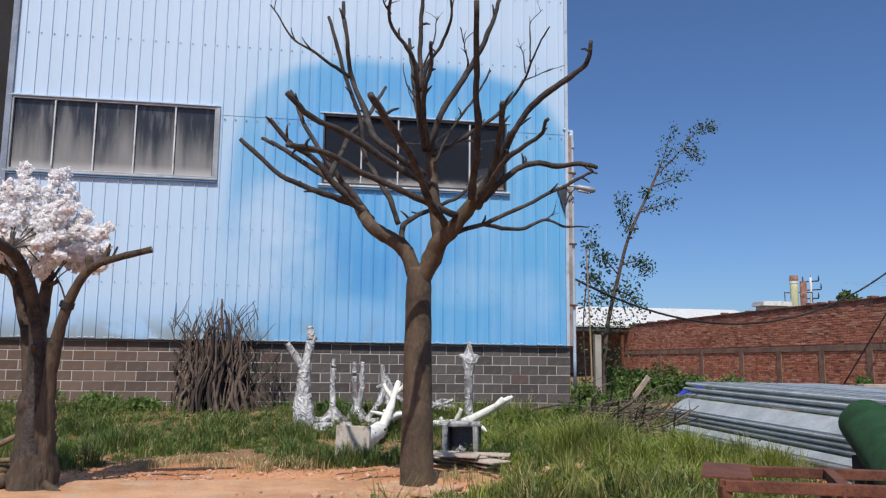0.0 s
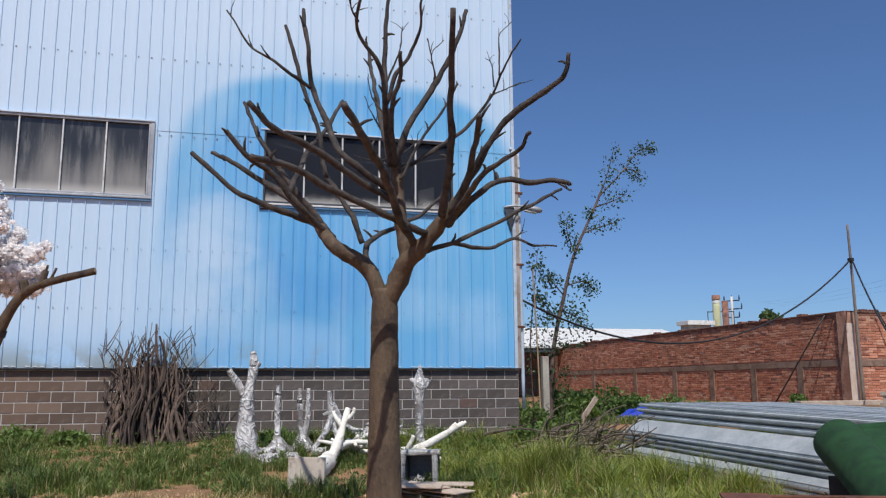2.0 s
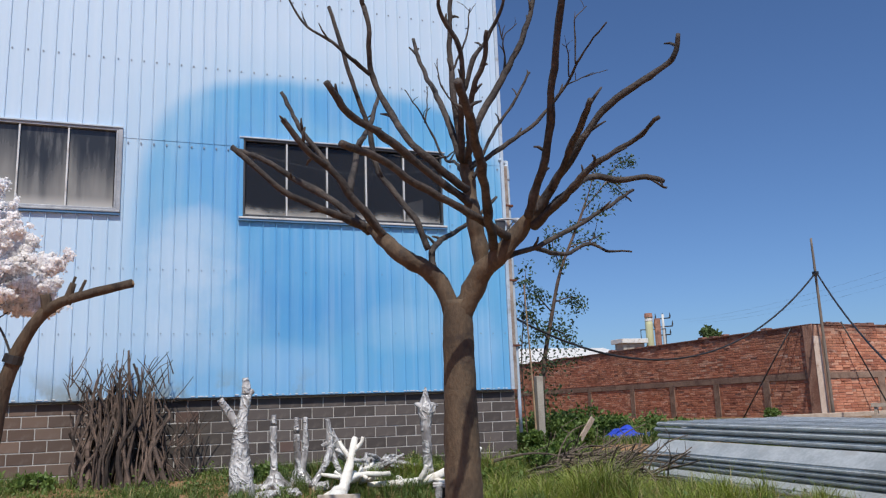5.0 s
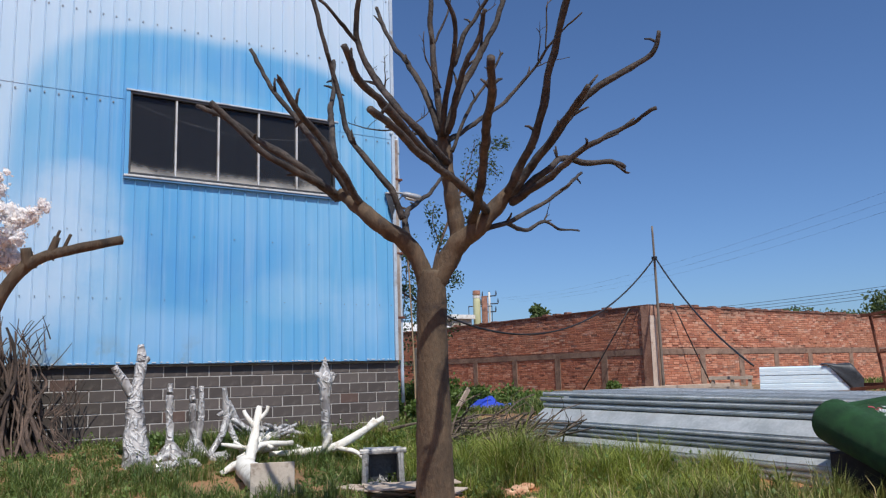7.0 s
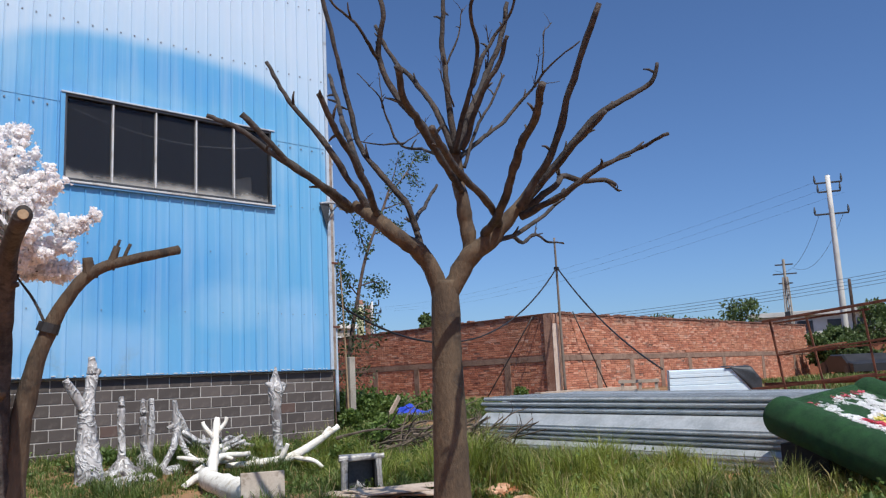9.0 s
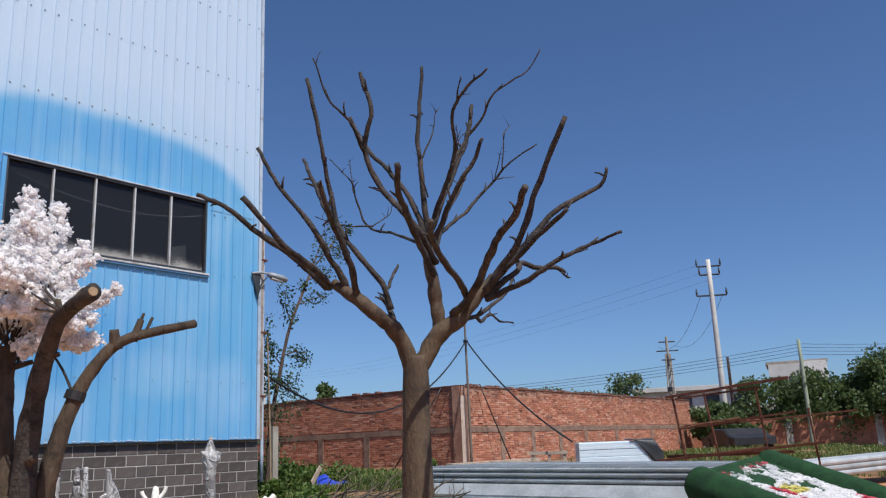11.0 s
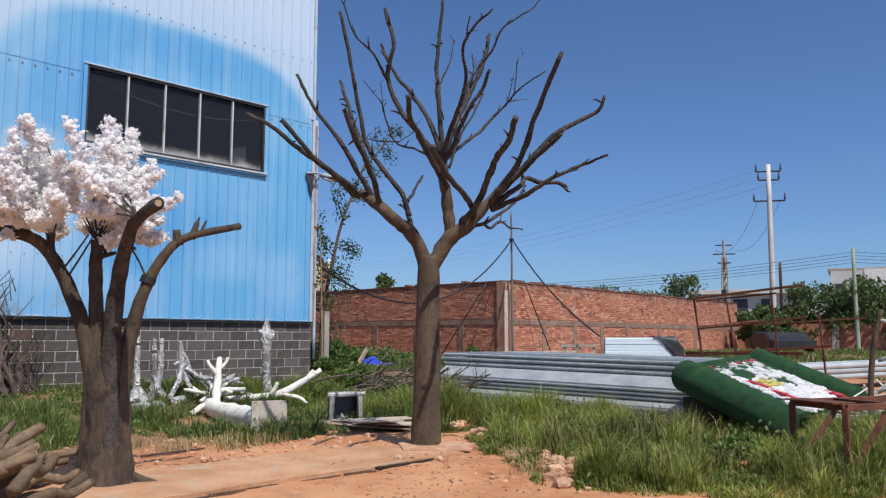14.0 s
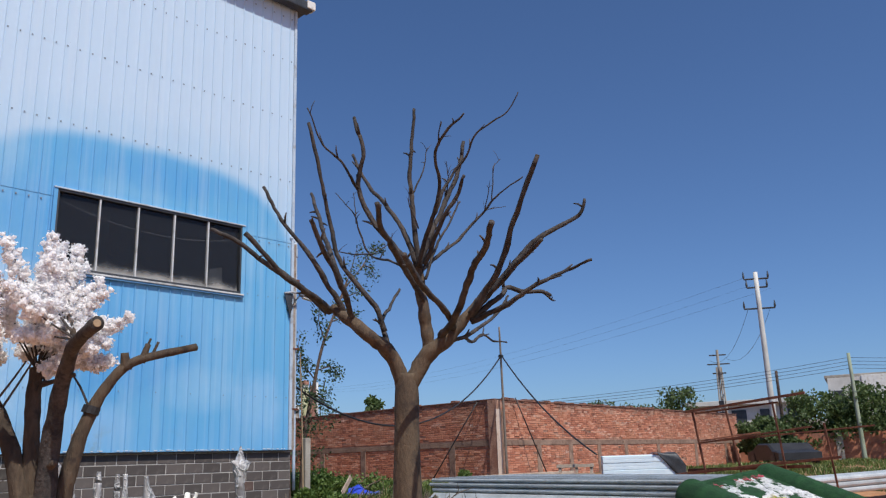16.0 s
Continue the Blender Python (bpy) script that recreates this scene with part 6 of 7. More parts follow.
# ---- sheets, flower bed, trestle and scaffolding ----
def make_sheets():
    m = pose(5.78, -2.84, 0.03, 0, 0, -55)
    for k, length in enumerate((1.46, 1.44, 1.42)):
        bm = bmesh.new()
        n = 9
        front = 0.006 * (k % 2)
        prof = [(front + 0.01, 0.0), (front, 0.008), (front, 0.060), (front + 0.004, 0.066), (front, 0.072), (front, 0.126), (front + 0.01, 0.134)] + [(front + 1.1 * j / n, 0.136 + (0.012 if j % 2 else 0.0)) for j in range(1, n + 1)] + [(front + 1.1, 0.0)]
        rows = [[bm.verts.new((x, y, 0.46 + 0.139 * k + z)) for y, z in prof] for x in (0.004 * k, length)]
        for j in range(len(prof) - 1):
            bm.faces.new((rows[0][j], rows[1][j], rows[1][j + 1], rows[0][j + 1]))
        bm.faces.new((rows[0][-1], rows[1][-1], rows[1][0], rows[0][0]))
        bm.faces.new(rows[0])
        bm.faces.new(rows[1][::-1])
        bmesh.ops.transform(bm, matrix=m, verts=bm.verts[:])
        ob = part("roof_sheet", bm, WHITE_METAL)
        tagged(ob, "pale blue-white ribbed roofing sheet in a stack", "roof sheet", "stack of roofing sheets")
    for x in (0.2, 1.15):
        ob = part("timber_bearer", boxed((x, 0.03, -0.1), (x + 0.12, 1.0, 0.458), 0.01, m), BOARD)
        tagged(ob, "stacked timber bearer under the roofing sheets", "timber")
    bm = bmesh.new()
    vs = {}
    for i in range(19):
        x = 1.02 + 0.62 * i / 18
        hang = 0.50 * min(1.0, max(0.0, (x - 1.10) / 0.40))
        for j in range(15):
            v = j / 14
            if v < 0.4:
                y, z = -0.018, 0.905 - hang * (1 - v / 0.4)
            else:
                y, z = -0.018 + 1.0 * (v - 0.4) / 0.6, 0.905
            if x > 1.48:
                z = min(z, 0.905 - 1.6 * (x - 1.48))
            w = 0.035 * noise.noise(Vector((x * 5, v * 6, 0.0)))
            vs[i, j] = bm.verts.new(m @ Vector((x + 0.02 * w, y - abs(w) * (0.8 if v < 0.4 else 0.0), max(0.30, z) + (abs(w) if v >= 0.4 else 0.0))))
    for i in range(18):
        for j in range(14):
            bm.faces.new((vs[i, j], vs[i + 1, j], vs[i + 1, j + 1], vs[i, j + 1]))
    ob = part("dark_cloth", bm, DARK_METAL, smooth=True)
    ob.modifiers.new("thickness", "SOLIDIFY").thickness = 0.008
    tagged(ob, "dark cloth thrown over the end of the roofing sheets", "cloth")
    # the longer stack of tubes further off
    for j in range(3):
        for i in range(6):
            y = -4.9 - 0.13 * i
            bm = sweep(bmesh.new(), [(6.6, y - 0.6, 0.1 + 0.11 * j), (13.5, y - 2.6, 0.2 + 0.11 * j)], [0.055, 0.055], 10)
            tagged(part("steel_tube", bm, DULL_STEEL), "dull grey steel tube in a further stack", "steel tube", "further stack of steel tubes")
    pallet = thing("wooden_pallet", "small weathered brown pallet standing by the roofing sheets", "pallet")
    m = pose(6.6, -1.55, gz(6.6, -1.55) - 0.01, -8, 0, -72)
    for x in (-0.38, 0.0, 0.34):
        part("post", boxed((x, 0, 0), (x + 0.06, 0.06, 0.62), 0.006, m), BOARD, pallet)
    for z in (0.12, 0.34, 0.54):
        part("slat", boxed((-0.42, -0.022, z), (0.44, 0.0, z + 0.07), 0.004, m), BOARD, pallet)
    ob = part("timber_beam", boxed((7.6, -0.1, 0.0), (11.4, 0.1, 0.1), 0.01, pose(-1.0, 1.2, gz(8, 1.2) + 0.1)), BOARD)
    tagged(ob, "long pale timber beam lying before the brick wall", "timber")


make_sheets()


def rosettes(name, heads, nrm, rng):
    """Full flower heads: three whorls of broad cupped petals on each."""
    verts, faces = [], []
    for c in heads:
        tilt = (nrm + Vector(rng.normal(0, 0.22, 3))).normalized()
        e1 = tilt.orthogonal().normalized()
        e2 = tilt.cross(e1)
        size = rng.uniform(0.050, 0.080)
        for count, reach, lift in ((8, 1.0, 0.10), (7, 0.72, 0.34), (5, 0.40, 0.50)):
            turn = rng.uniform(0, 6.28)
            for k in range(count):
                a, h = turn + 2 * math.pi * k / count, math.pi / count * 1.15
                way = e1 * math.cos(a) + e2 * math.sin(a)
                l, r = e1 * math.cos(a - h) + e2 * math.sin(a - h), e1 * math.cos(a + h) + e2 * math.sin(a + h)
                n = len(verts)
                verts += [tuple(c + p * size) for p in (tilt * 0.05, l * reach * 0.7 + tilt * lift, way * reach + tilt * (lift * 0.85), r * reach * 0.7 + tilt * lift, way * reach * 0.55 + tilt * (lift * 0.7))]
                faces += [(n, n + 1, n + 4), (n + 1, n + 2, n + 4), (n + 2, n + 3, n + 4), (n + 3, n, n + 4)]
    me = bpy.data.meshes.new(name)
    me.from_pydata(verts, [], faces)
    return me


def make_flower_bed():
    bed = thing("flower_bed", "tilted flower panel between two rolls of green artificial turf", "flower display")
    a, b = Vector((0.18, -7.60, 0.45)), Vector((-0.50, -9.15, -0.02))
    across = Vector((1.72, -0.18, 0.13))

    def roll(p, q, r):
        way = (q - p).normalized()
        pts = [p, p + way * 0.02, p + way * 0.06] + [p.lerp(q, u) for u in (0.1, 0.3, 0.5, 0.7, 0.9)] + [q - way * 0.05, q]
        part("turf_roll", sweep(bmesh.new(), pts, [r * 0.72, r * 0.9, r] + [r] * 6 + [r * 0.8], 26, 0.05), TURF, bed, smooth=True)

    roll(a, b, 0.2)
    roll(a + across, b + across, 0.2)
    roll(a + across * 0.08 + Vector((0, 0, 0.03)), a + across * 0.92 + Vector((0, 0, 0.03)), 0.08)
    bm = bmesh.new()
    vs = [bm.verts.new(v + Vector((0, 0, 0.03))) for v in (a + across * 0.1, a + across * 0.9, b + across * 0.9, b + across * 0.1)]
    bm.faces.new(vs)
    bmesh.ops.subdivide_edges(bm, edges=bm.edges[:], cuts=10, use_grid_fill=True)
    ob = part("turf_panel", bm, TURF, bed)
    ob.modifiers.new("thickness", "SOLIDIFY").thickness = 0.06
    rng = np.random.default_rng(91)
    b = b + Vector((0, 0, 0.04))
    nrm = (b - a).cross(across).normalized()
    if nrm.z < 0:
        nrm = -nrm
    spots = {"white_flower": (PETAL, []), "red_flower": (RED_PETAL, []), "yellow_flower": (YELLOW_PETAL, [])}
    for i in range(760):
        u, v = rng.uniform(0.04, 1.0), rng.uniform(0.24, 0.84)
        key = "white_flower"
        if (u < 0.11 and v > 0.52) or (u < 0.12 and v < 0.30) or (0.30 < v < 0.37 and 0.42 < u < 0.92) or (v > 0.78 and u > 0.80):
            key = "red_flower"
        elif 0.40 < v < 0.56 and 0.44 < u < 0.60:
            key = "yellow_flower"
        if ((u - 0.30) / 0.11) ** 2 + ((v - 0.42) / 0.12) ** 2 < 1 or ((u - 0.56) / 0.10) ** 2 + ((v - 0.66) / 0.06) ** 2 < 1 or (u < 0.10 and 0.28 < v < 0.50):
            continue
        spots[key][1].append(a.lerp(b, u) + across * v + nrm * 0.055)
    for key, (material, heads) in spots.items():
        mesh_part(key, rosettes(key, heads, nrm, rng), material, bed)


make_flower_bed()
# black block added to darken the ground where the rolls' shadow lies
crate = part("roll_shadow_block", boxed((-0.02, -8.15, -0.22), (1.5, -7.70, 0.18), 0.01, None), DARK)
tagged(crate, "added black block standing for the shadow under the turf rolls", "crate")


def bar(p, q, w, material=None, parent=None, name="bar", label=""):
    """A square steel bar from p to q."""
    p, q = Vector(p), Vector(q)
    way = q - p
    m = Matrix.Translation((p + q) / 2) @ way.to_track_quat("Z", "Y").to_matrix().to_4x4()
    return part(name, boxed((-w / 2, -w / 2, -way.length / 2), (w / 2, w / 2, way.length / 2), w * 0.08, m), material or RUST, parent, label)


def make_trestle():
    t = thing("steel_trestle", "low rusty angle-iron trestle standing in the grass", "trestle")
    A, B = Vector((-2.31, -9.91, 0)), Vector((-2.58, -10.42, 0))
    ax = Vector((0.75, -0.28, 0))
    z0, z1 = -0.21, 0.36
    up = Vector((0, 0, 1))
    for k in (0.0, 0.62, 2.3):
        for c in (A, B):
            if k == 0.62 and c == A:
                continue
            bar(c + ax * k + up * z0, c + ax * k + up * z1, 0.045, parent=t, name="leg")
    for c in (A, B):
        bar(c + up * z1, c + ax * 2.3 + up * z1, 0.05, parent=t, name="top_rail")
    for k in (0.0, 0.62, 2.3):
        bar(A + ax * k + up * (z1 + 0.002), B + ax * k + up * (z1 + 0.002), 0.048, parent=t, name="cross_rail")
    bar(B + up * (z0 + 0.06), B + ax * 0.62 + up * (z0 + 0.06), 0.045, parent=t, name="foot_rail")
    bar(B + ax * 0.05 + up * (z0 + 0.08), B + ax * 0.58 + up * (z1 - 0.06), 0.04, parent=t, name="brace")
    bar(A + ax * 0.1 + up * (z0 + 0.1), A + ax * 0.7 + up * (z1 - 0.04), 0.035, parent=t, name="brace")
    bar(B + ax * 0.68 + up * (z1 - 0.06), B + ax * 1.4 + up * (z0 + 0.1), 0.035, parent=t, name="brace")
    part("top_plate", boxed((-0.1, -0.27, 0), (0.12, 0.27, 0.012), 0.002, Matrix.Translation((A + B) / 2 + up * (z1 + 0.026)) @ Matrix.Rotation(math.atan2((A - B).y, (A - B).x) - math.pi / 2, 4, "Z")), RUST, t)


make_trestle()


def make_rack():
    rack = thing("ladder_rack", "crooked brown post frame with whitish rungs", "rack")
    base = Vector((0.66, -9.62, -0.2))
    right = Vector((0.10, -0.30, 0))
    up = Vector((0, 0, 1))
    posts = []
    for k in (0, 0.85, 1.7):
        posts.append(base + right * k)
    part("post", limb([posts[0] + up * 0.0, posts[0] + right * 0.05 + up * 0.6, posts[0] + right * 0.25 + up * 1.1, posts[0] + right * 0.5 + up * 1.42], 0.035, 0.03, 8, 0.2), BARK, rack, smooth=True)
    part("post", limb([posts[1] + up * 0.1, posts[1] + right * 0.1 + up * 0.7, posts[1] + right * 0.25 + up * 1.25], 0.026, 0.02, 8, 0.2), BARK, rack, smooth=True)
    part("post", limb([posts[2] + up * 0.1, posts[2] + up * 0.7, posts[2] + right * 0.1 + up * 1.3], 0.026, 0.02, 8, 0.2), BARK, rack, smooth=True)
    for z0, z1 in ((1.30, 1.2), (0.85, 1.0), (0.5, 0.68), (0.25, 0.45)):
        part("rung", rod(posts[0] + right * (0.1 + 0.25 * z0) + up * z0, posts[2] + right * 0.15 + up * z1, 0.024, 8), WHITE_PAINT, rack, smooth=True)
    ob = thing("white_stick_heap", "heap of thin whitish sticks behind the trestle", "sticks")
    rng = random.Random(95)
    for i in range(26):
        c = Vector((0.9 + rng.uniform(-0.4, 0.9), -9.4 + rng.uniform(-0.4, 0.4), -0.1 + rng.uniform(0, 0.3)))
        d = Vector((rng.uniform(-1, 1), rng.uniform(-1, 1), rng.uniform(-0.25, 0.4))).normalized() * rng.uniform(0.2, 0.5)
        part("stick", limb([c - d, c, c + d], 0.012, 0.009, 6, 0.2, 2), WHITE_PAINT, ob)


make_rack()


def make_scaffold():
    sc = thing("rusty_frame", "rusty iron bar frame standing askew behind the tubes", "frame")
    x = 5.9
    for foot, head, w in (((x, -5.08), (x, -4.86, 1.69), 0.034), ((x + 1, -5.32), (x + 1, -5.06, 1.76), 0.032), ((x, -6.56), (x, -6.41, 1.76), 0.030), ((x, -7.36), (x, -7.25, 1.34), 0.030)):
        bar((*foot, gz(*foot)), head, w, parent=sc, name="upright")
    bar((x - 0.04, -4.74, 1.68), (x, -7.0, 1.87), 0.045, parent=sc, name="top_rail")
    bar((x + 0.03, -4.9, 1.64), (x + 0.03, -6.5, 1.74), 0.032, parent=sc, name="top_rail")
    bar((x - 0.03, -4.95, 1.09), (x - 0.03, -7.05, 1.29), 0.032, parent=sc, name="rail")
    bar((x - 0.02, -4.97, 1.10), (x + 0.5, -7.9, 1.27), 0.028, parent=sc, name="rail")
    bar((x, -4.97, 1.13), (x + 1.0, -5.7, 1.26), 0.026, parent=sc, name="rail")
    bar((x - 0.05, -4.45, 0.53), (x - 0.05, -7.47, 0.77), 0.045, parent=sc, name="low_rail")
    bar((x + 0.10, -4.6, 0.60), (x + 0.10, -6.9, 0.63), 0.055, parent=sc, name="low_rail")
    bar((x + 0.05, -4.4, 0.52), (x + 0.8, -6.2, 0.70), 0.050, parent=sc, name="low_rail")


make_scaffold()


# ---- the distance ----
def make_car():
    car = thing("parked_car", "dark covered car parked by the distant wall", "car")
    m = pose(24.0, 0.75, gz(24.0, 0.75) - 0.02, 0, 0, 42) @ Matrix.Diagonal((0.9, 1, 0.72, 1))
    prof = [(-1.9, 0.25), (-1.9, 0.62), (-1.2, 0.72), (-0.75, 1.05), (0.55, 1.08), (1.2, 0.78), (1.9, 0.66), (1.95, 0.25)]
    bm = bmesh.new()
    rows = []
    for y, s in ((-0.8, 0.0), (-0.72, 0.06), (0.72, 0.06), (0.8, 0.0)):
        rows.append([bm.verts.new((x, y, z + (s if z > 0.7 else 0))) for x, z in prof])
    for r0, r1 in zip(rows, rows[1:]):
        for i in range(len(prof) - 1):
            bm.faces.new((r0[i], r0[i + 1], r1[i + 1], r1[i]))
    bm.faces.new(rows[0][::-1])
    bm.faces.new(rows[-1])
    bmesh.ops.transform(bm, matrix=m, verts=bm.verts[:])
    part("body", bm, BLACK, car, smooth=False)
    for x in (-1.2, 1.25):
        for y in (-0.82, 0.68):
            wheel = part("wheel", sweep(bmesh.new(), [m @ Vector((x, y, 0.3)), m @ Vector((x, y + 0.14, 0.3))], [0.3, 0.3], 16), BLACK, car)
            part("rim", sweep(bmesh.new(), [m @ Vector((x, y - 0.01, 0.3)), m @ Vector((x, y + 0.15, 0.3))], [0.18, 0.18], 12), DARK_METAL, wheel)


make_car()


def power_pole(name, label, base, top, r, arms, material=None):
    ob = thing(name, label, "utility pole")
    base, top = Vector(base), Vector(top)
    part("mast", sweep(bmesh.new(), [base.lerp(top, k / 6) for k in range(7)], [r * (1 - 0.35 * k / 6) for k in range(7)], 12), material or POLE, ob, smooth=True)
    side = Vector((0.55, -0.84, 0))
    for dz, half in arms:
        c = top - Vector((0, 0, dz))
        arm = part("cross_arm", sweep(bmesh.new(), [c - side * half, c + side * half], [0.045, 0.045], 6), DARK_METAL, ob)
        for s in (-half, 0, half) if half > 0.5 else (-half, half):
            p = c + side * s
            part("insulator", sweep(bmesh.new(), [p, p + Vector((0, 0, 0.15)), p + Vector((0, 0, 0.4))], [0.03, 0.06, 0.02], 7), DARK_METAL, arm)


power_pole("power_pole", "tall pale concrete power pole with cross-arms", (32.3, 4.3, -0.3), (32.3, 4.27, 9.9), 0.17, ((0.35, 0.6), (0.8, 0.5), (1.9, 0.75)))
power_pole("power_pole", "slim grey-green concrete pole carrying low wires", (30.7, -0.15, -0.3), (30.7, -0.13, 5.1), 0.11, (), MOSSY_POLE)
power_pole("power_pole", "short dark wooden pole beside the tall one", (31.36, 3.50, -0.3), (31.36, 3.50, 4.69), 0.10, (), DEADWOOD)


power_pole("power_pole", "far grey power pole behind the brick wall", (30.05, 38.0, -0.3), (30.05, 38.0, 7.1), 0.13, ((0.3, 0.55), (0.9, 0.7), (1.5, 0.5)))


def make_lattice_pole():
    ob = thing("lattice_pole", "distant slim lattice pole with a cross-arm", "utility pole")
    x, y, w = 43.15, 11.9, 0.22
    for dx, dy in ((-w, -w), (w, -w), (w, w), (-w, w)):
        part("leg", rod((x + dx, y + dy, -0.3), (x + dx * 0.5, y + dy * 0.5, 6.4), 0.05, 6), CONCRETE, ob)
    for k in range(9):
        z = 0.3 + 0.7 * k
        part("brace", rod((x - w, y - w, z), (x + w, y + w * 0.6, z + 0.7), 0.035, 5), DARK_METAL, ob)
    part("mast", rod((x, y, 5.8), (x, y, 7.55), 0.09, 8), CONCRETE, ob)
    for z, k in ((7.2, 0.75), (6.6, 1.0), (6.0, 0.6)):
        part("cross_arm", rod((x - 0.36 * k, y + 0.62 * k, z), (x + 0.36 * k, y - 0.62 * k, z), 0.045, 6), DARK_METAL, ob)
    for k in (3.2, 3.9):
        part("equipment_box", boxed((x - 0.22, y - 0.18, k), (x + 0.05, y + 0.18, k + 0.3), 0.02), DARK_METAL, ob)


make_lattice_pole()

for k, (dz, off) in enumerate(((9.6, -0.7), (9.3, 0.0), (9.0, 0.7))):
    cable("thin high power line", (32.3 + off * 0.5, 4.27 - off * 0.8, dz), (55.0 + off, 68.0 - off, 10.2 - 0.25 * k), 1.2, 0.004, name="power_line")
for k, (z, off) in enumerate(((7.2, -0.6), (7.1, 0.6))):
    cable("thin power line between two poles", (32.3, 4.3 + off, 8.0), (43.15, 11.9 + off, 6.9), 1.0, 0.009, name="power_line")
for k in range(4):
    cable("low telephone wires across the yards", (30.7, -0.13, 4.9 - 0.16 * k), (24.0, 24.0, 3.95 - 0.12 * k), 0.45, 0.009, name="telephone_wire")
    cable("low telephone wires across the yards", (30.7, -0.13, 4.9 - 0.16 * k), (33.5, -14.0, 4.6 - 0.12 * k), 0.35, 0.008, name="telephone_wire")


def crown_tree(label, base, height, radius, n, size, seed, material=None, crown_low=0.25):
    rng = np.random.default_rng(seed)
    ob = thing("leafy_tree", label, "tree", "distant trees")
    x, y, z = base
    bm = bmesh.new()
    sweep(bm, [(x, y, z - 0.3), (x + 0.05, y, z + height * 0.4), (x, y + 0.1, z + height * 0.8)], [0.05 * height ** 0.8, 0.035 * height ** 0.8, 0.01 * height], 8)
    pts = []
    for k in range(34):
        u = rng.uniform(crown_low, 1.0)
        w = radius * (0.45 + 0.75 * math.sin(math.pi * min(0.97, (u - crown_low) / (1 - crown_low) * 0.82 + 0.16)))
        a = rng.uniform(0, 6.28)
        r = w * rng.uniform(0.2, 0.95)
        c = np.array((x + r * math.cos(a), y + r * math.sin(a), z + height * u * 0.93))
        if k % 4 == 0:
            sweep(bm, [(x, y, z + height * max(0.2, u - 0.3)), tuple(c)], [0.02 * height ** 0.7, 0.01], 5)
        pts.append(ball_points(rng, c, np.array((1, 1, 0.75)) * radius * rng.uniform(0.22, 0.42), n // 34, 0.3))
    part("trunk", bm, DEADWOOD, ob)
    mesh_part("crown", cards("crown", np.concatenate(pts), size, 0.4, 0.15, 1.5, seed + 1), material or FAR_LEAF, ob)


FAR = "dense dark green tree behind the distant wall"
for k, (x, y, h, r) in enumerate(((31.5, 2.4, 3.4, 1.6), (32.4, 0.6, 3.6, 1.9), (33.0, -1.4, 3.35, 1.9), (33.4, -3.4, 4.4, 2.1), (33.8, -5.6, 4.0, 2.1), (34.2, -8.0, 4.4, 2.3), (34.8, -10.5, 4.6, 2.4), (35.2, -13.5, 4.4, 2.4), (28.0, 3.2, 2.2, 1.0), (27.4, 2.2, 1.6, 0.8), (32.6, -2.6, 4.0, 1.4))):
    crown_tree(FAR, (x, y, 0.2), h, r, 5200, 0.11, 300 + 2 * k)
for k, (d, a, h, r) in enumerate(((70, 62.2, 6.4, 2.2), (72, 64.4, 4.6, 1.0), (90, 57.0, 6.4, 3.0), (95, 59.3, 6.3, 3.0), (45, 41.6, 4.4, 0.8), (100, 55.2, 6.4, 3.2), (92, 60.6, 5.6, 2.4))):
    crown_tree("lone tree showing over the brick wall", (-9.35 + d * math.sin(radians(a)), -12.75 + d * math.cos(radians(a)), 0.2), h, r, 3000, 0.04 + 0.0016 * d, 340 + 2 * k)


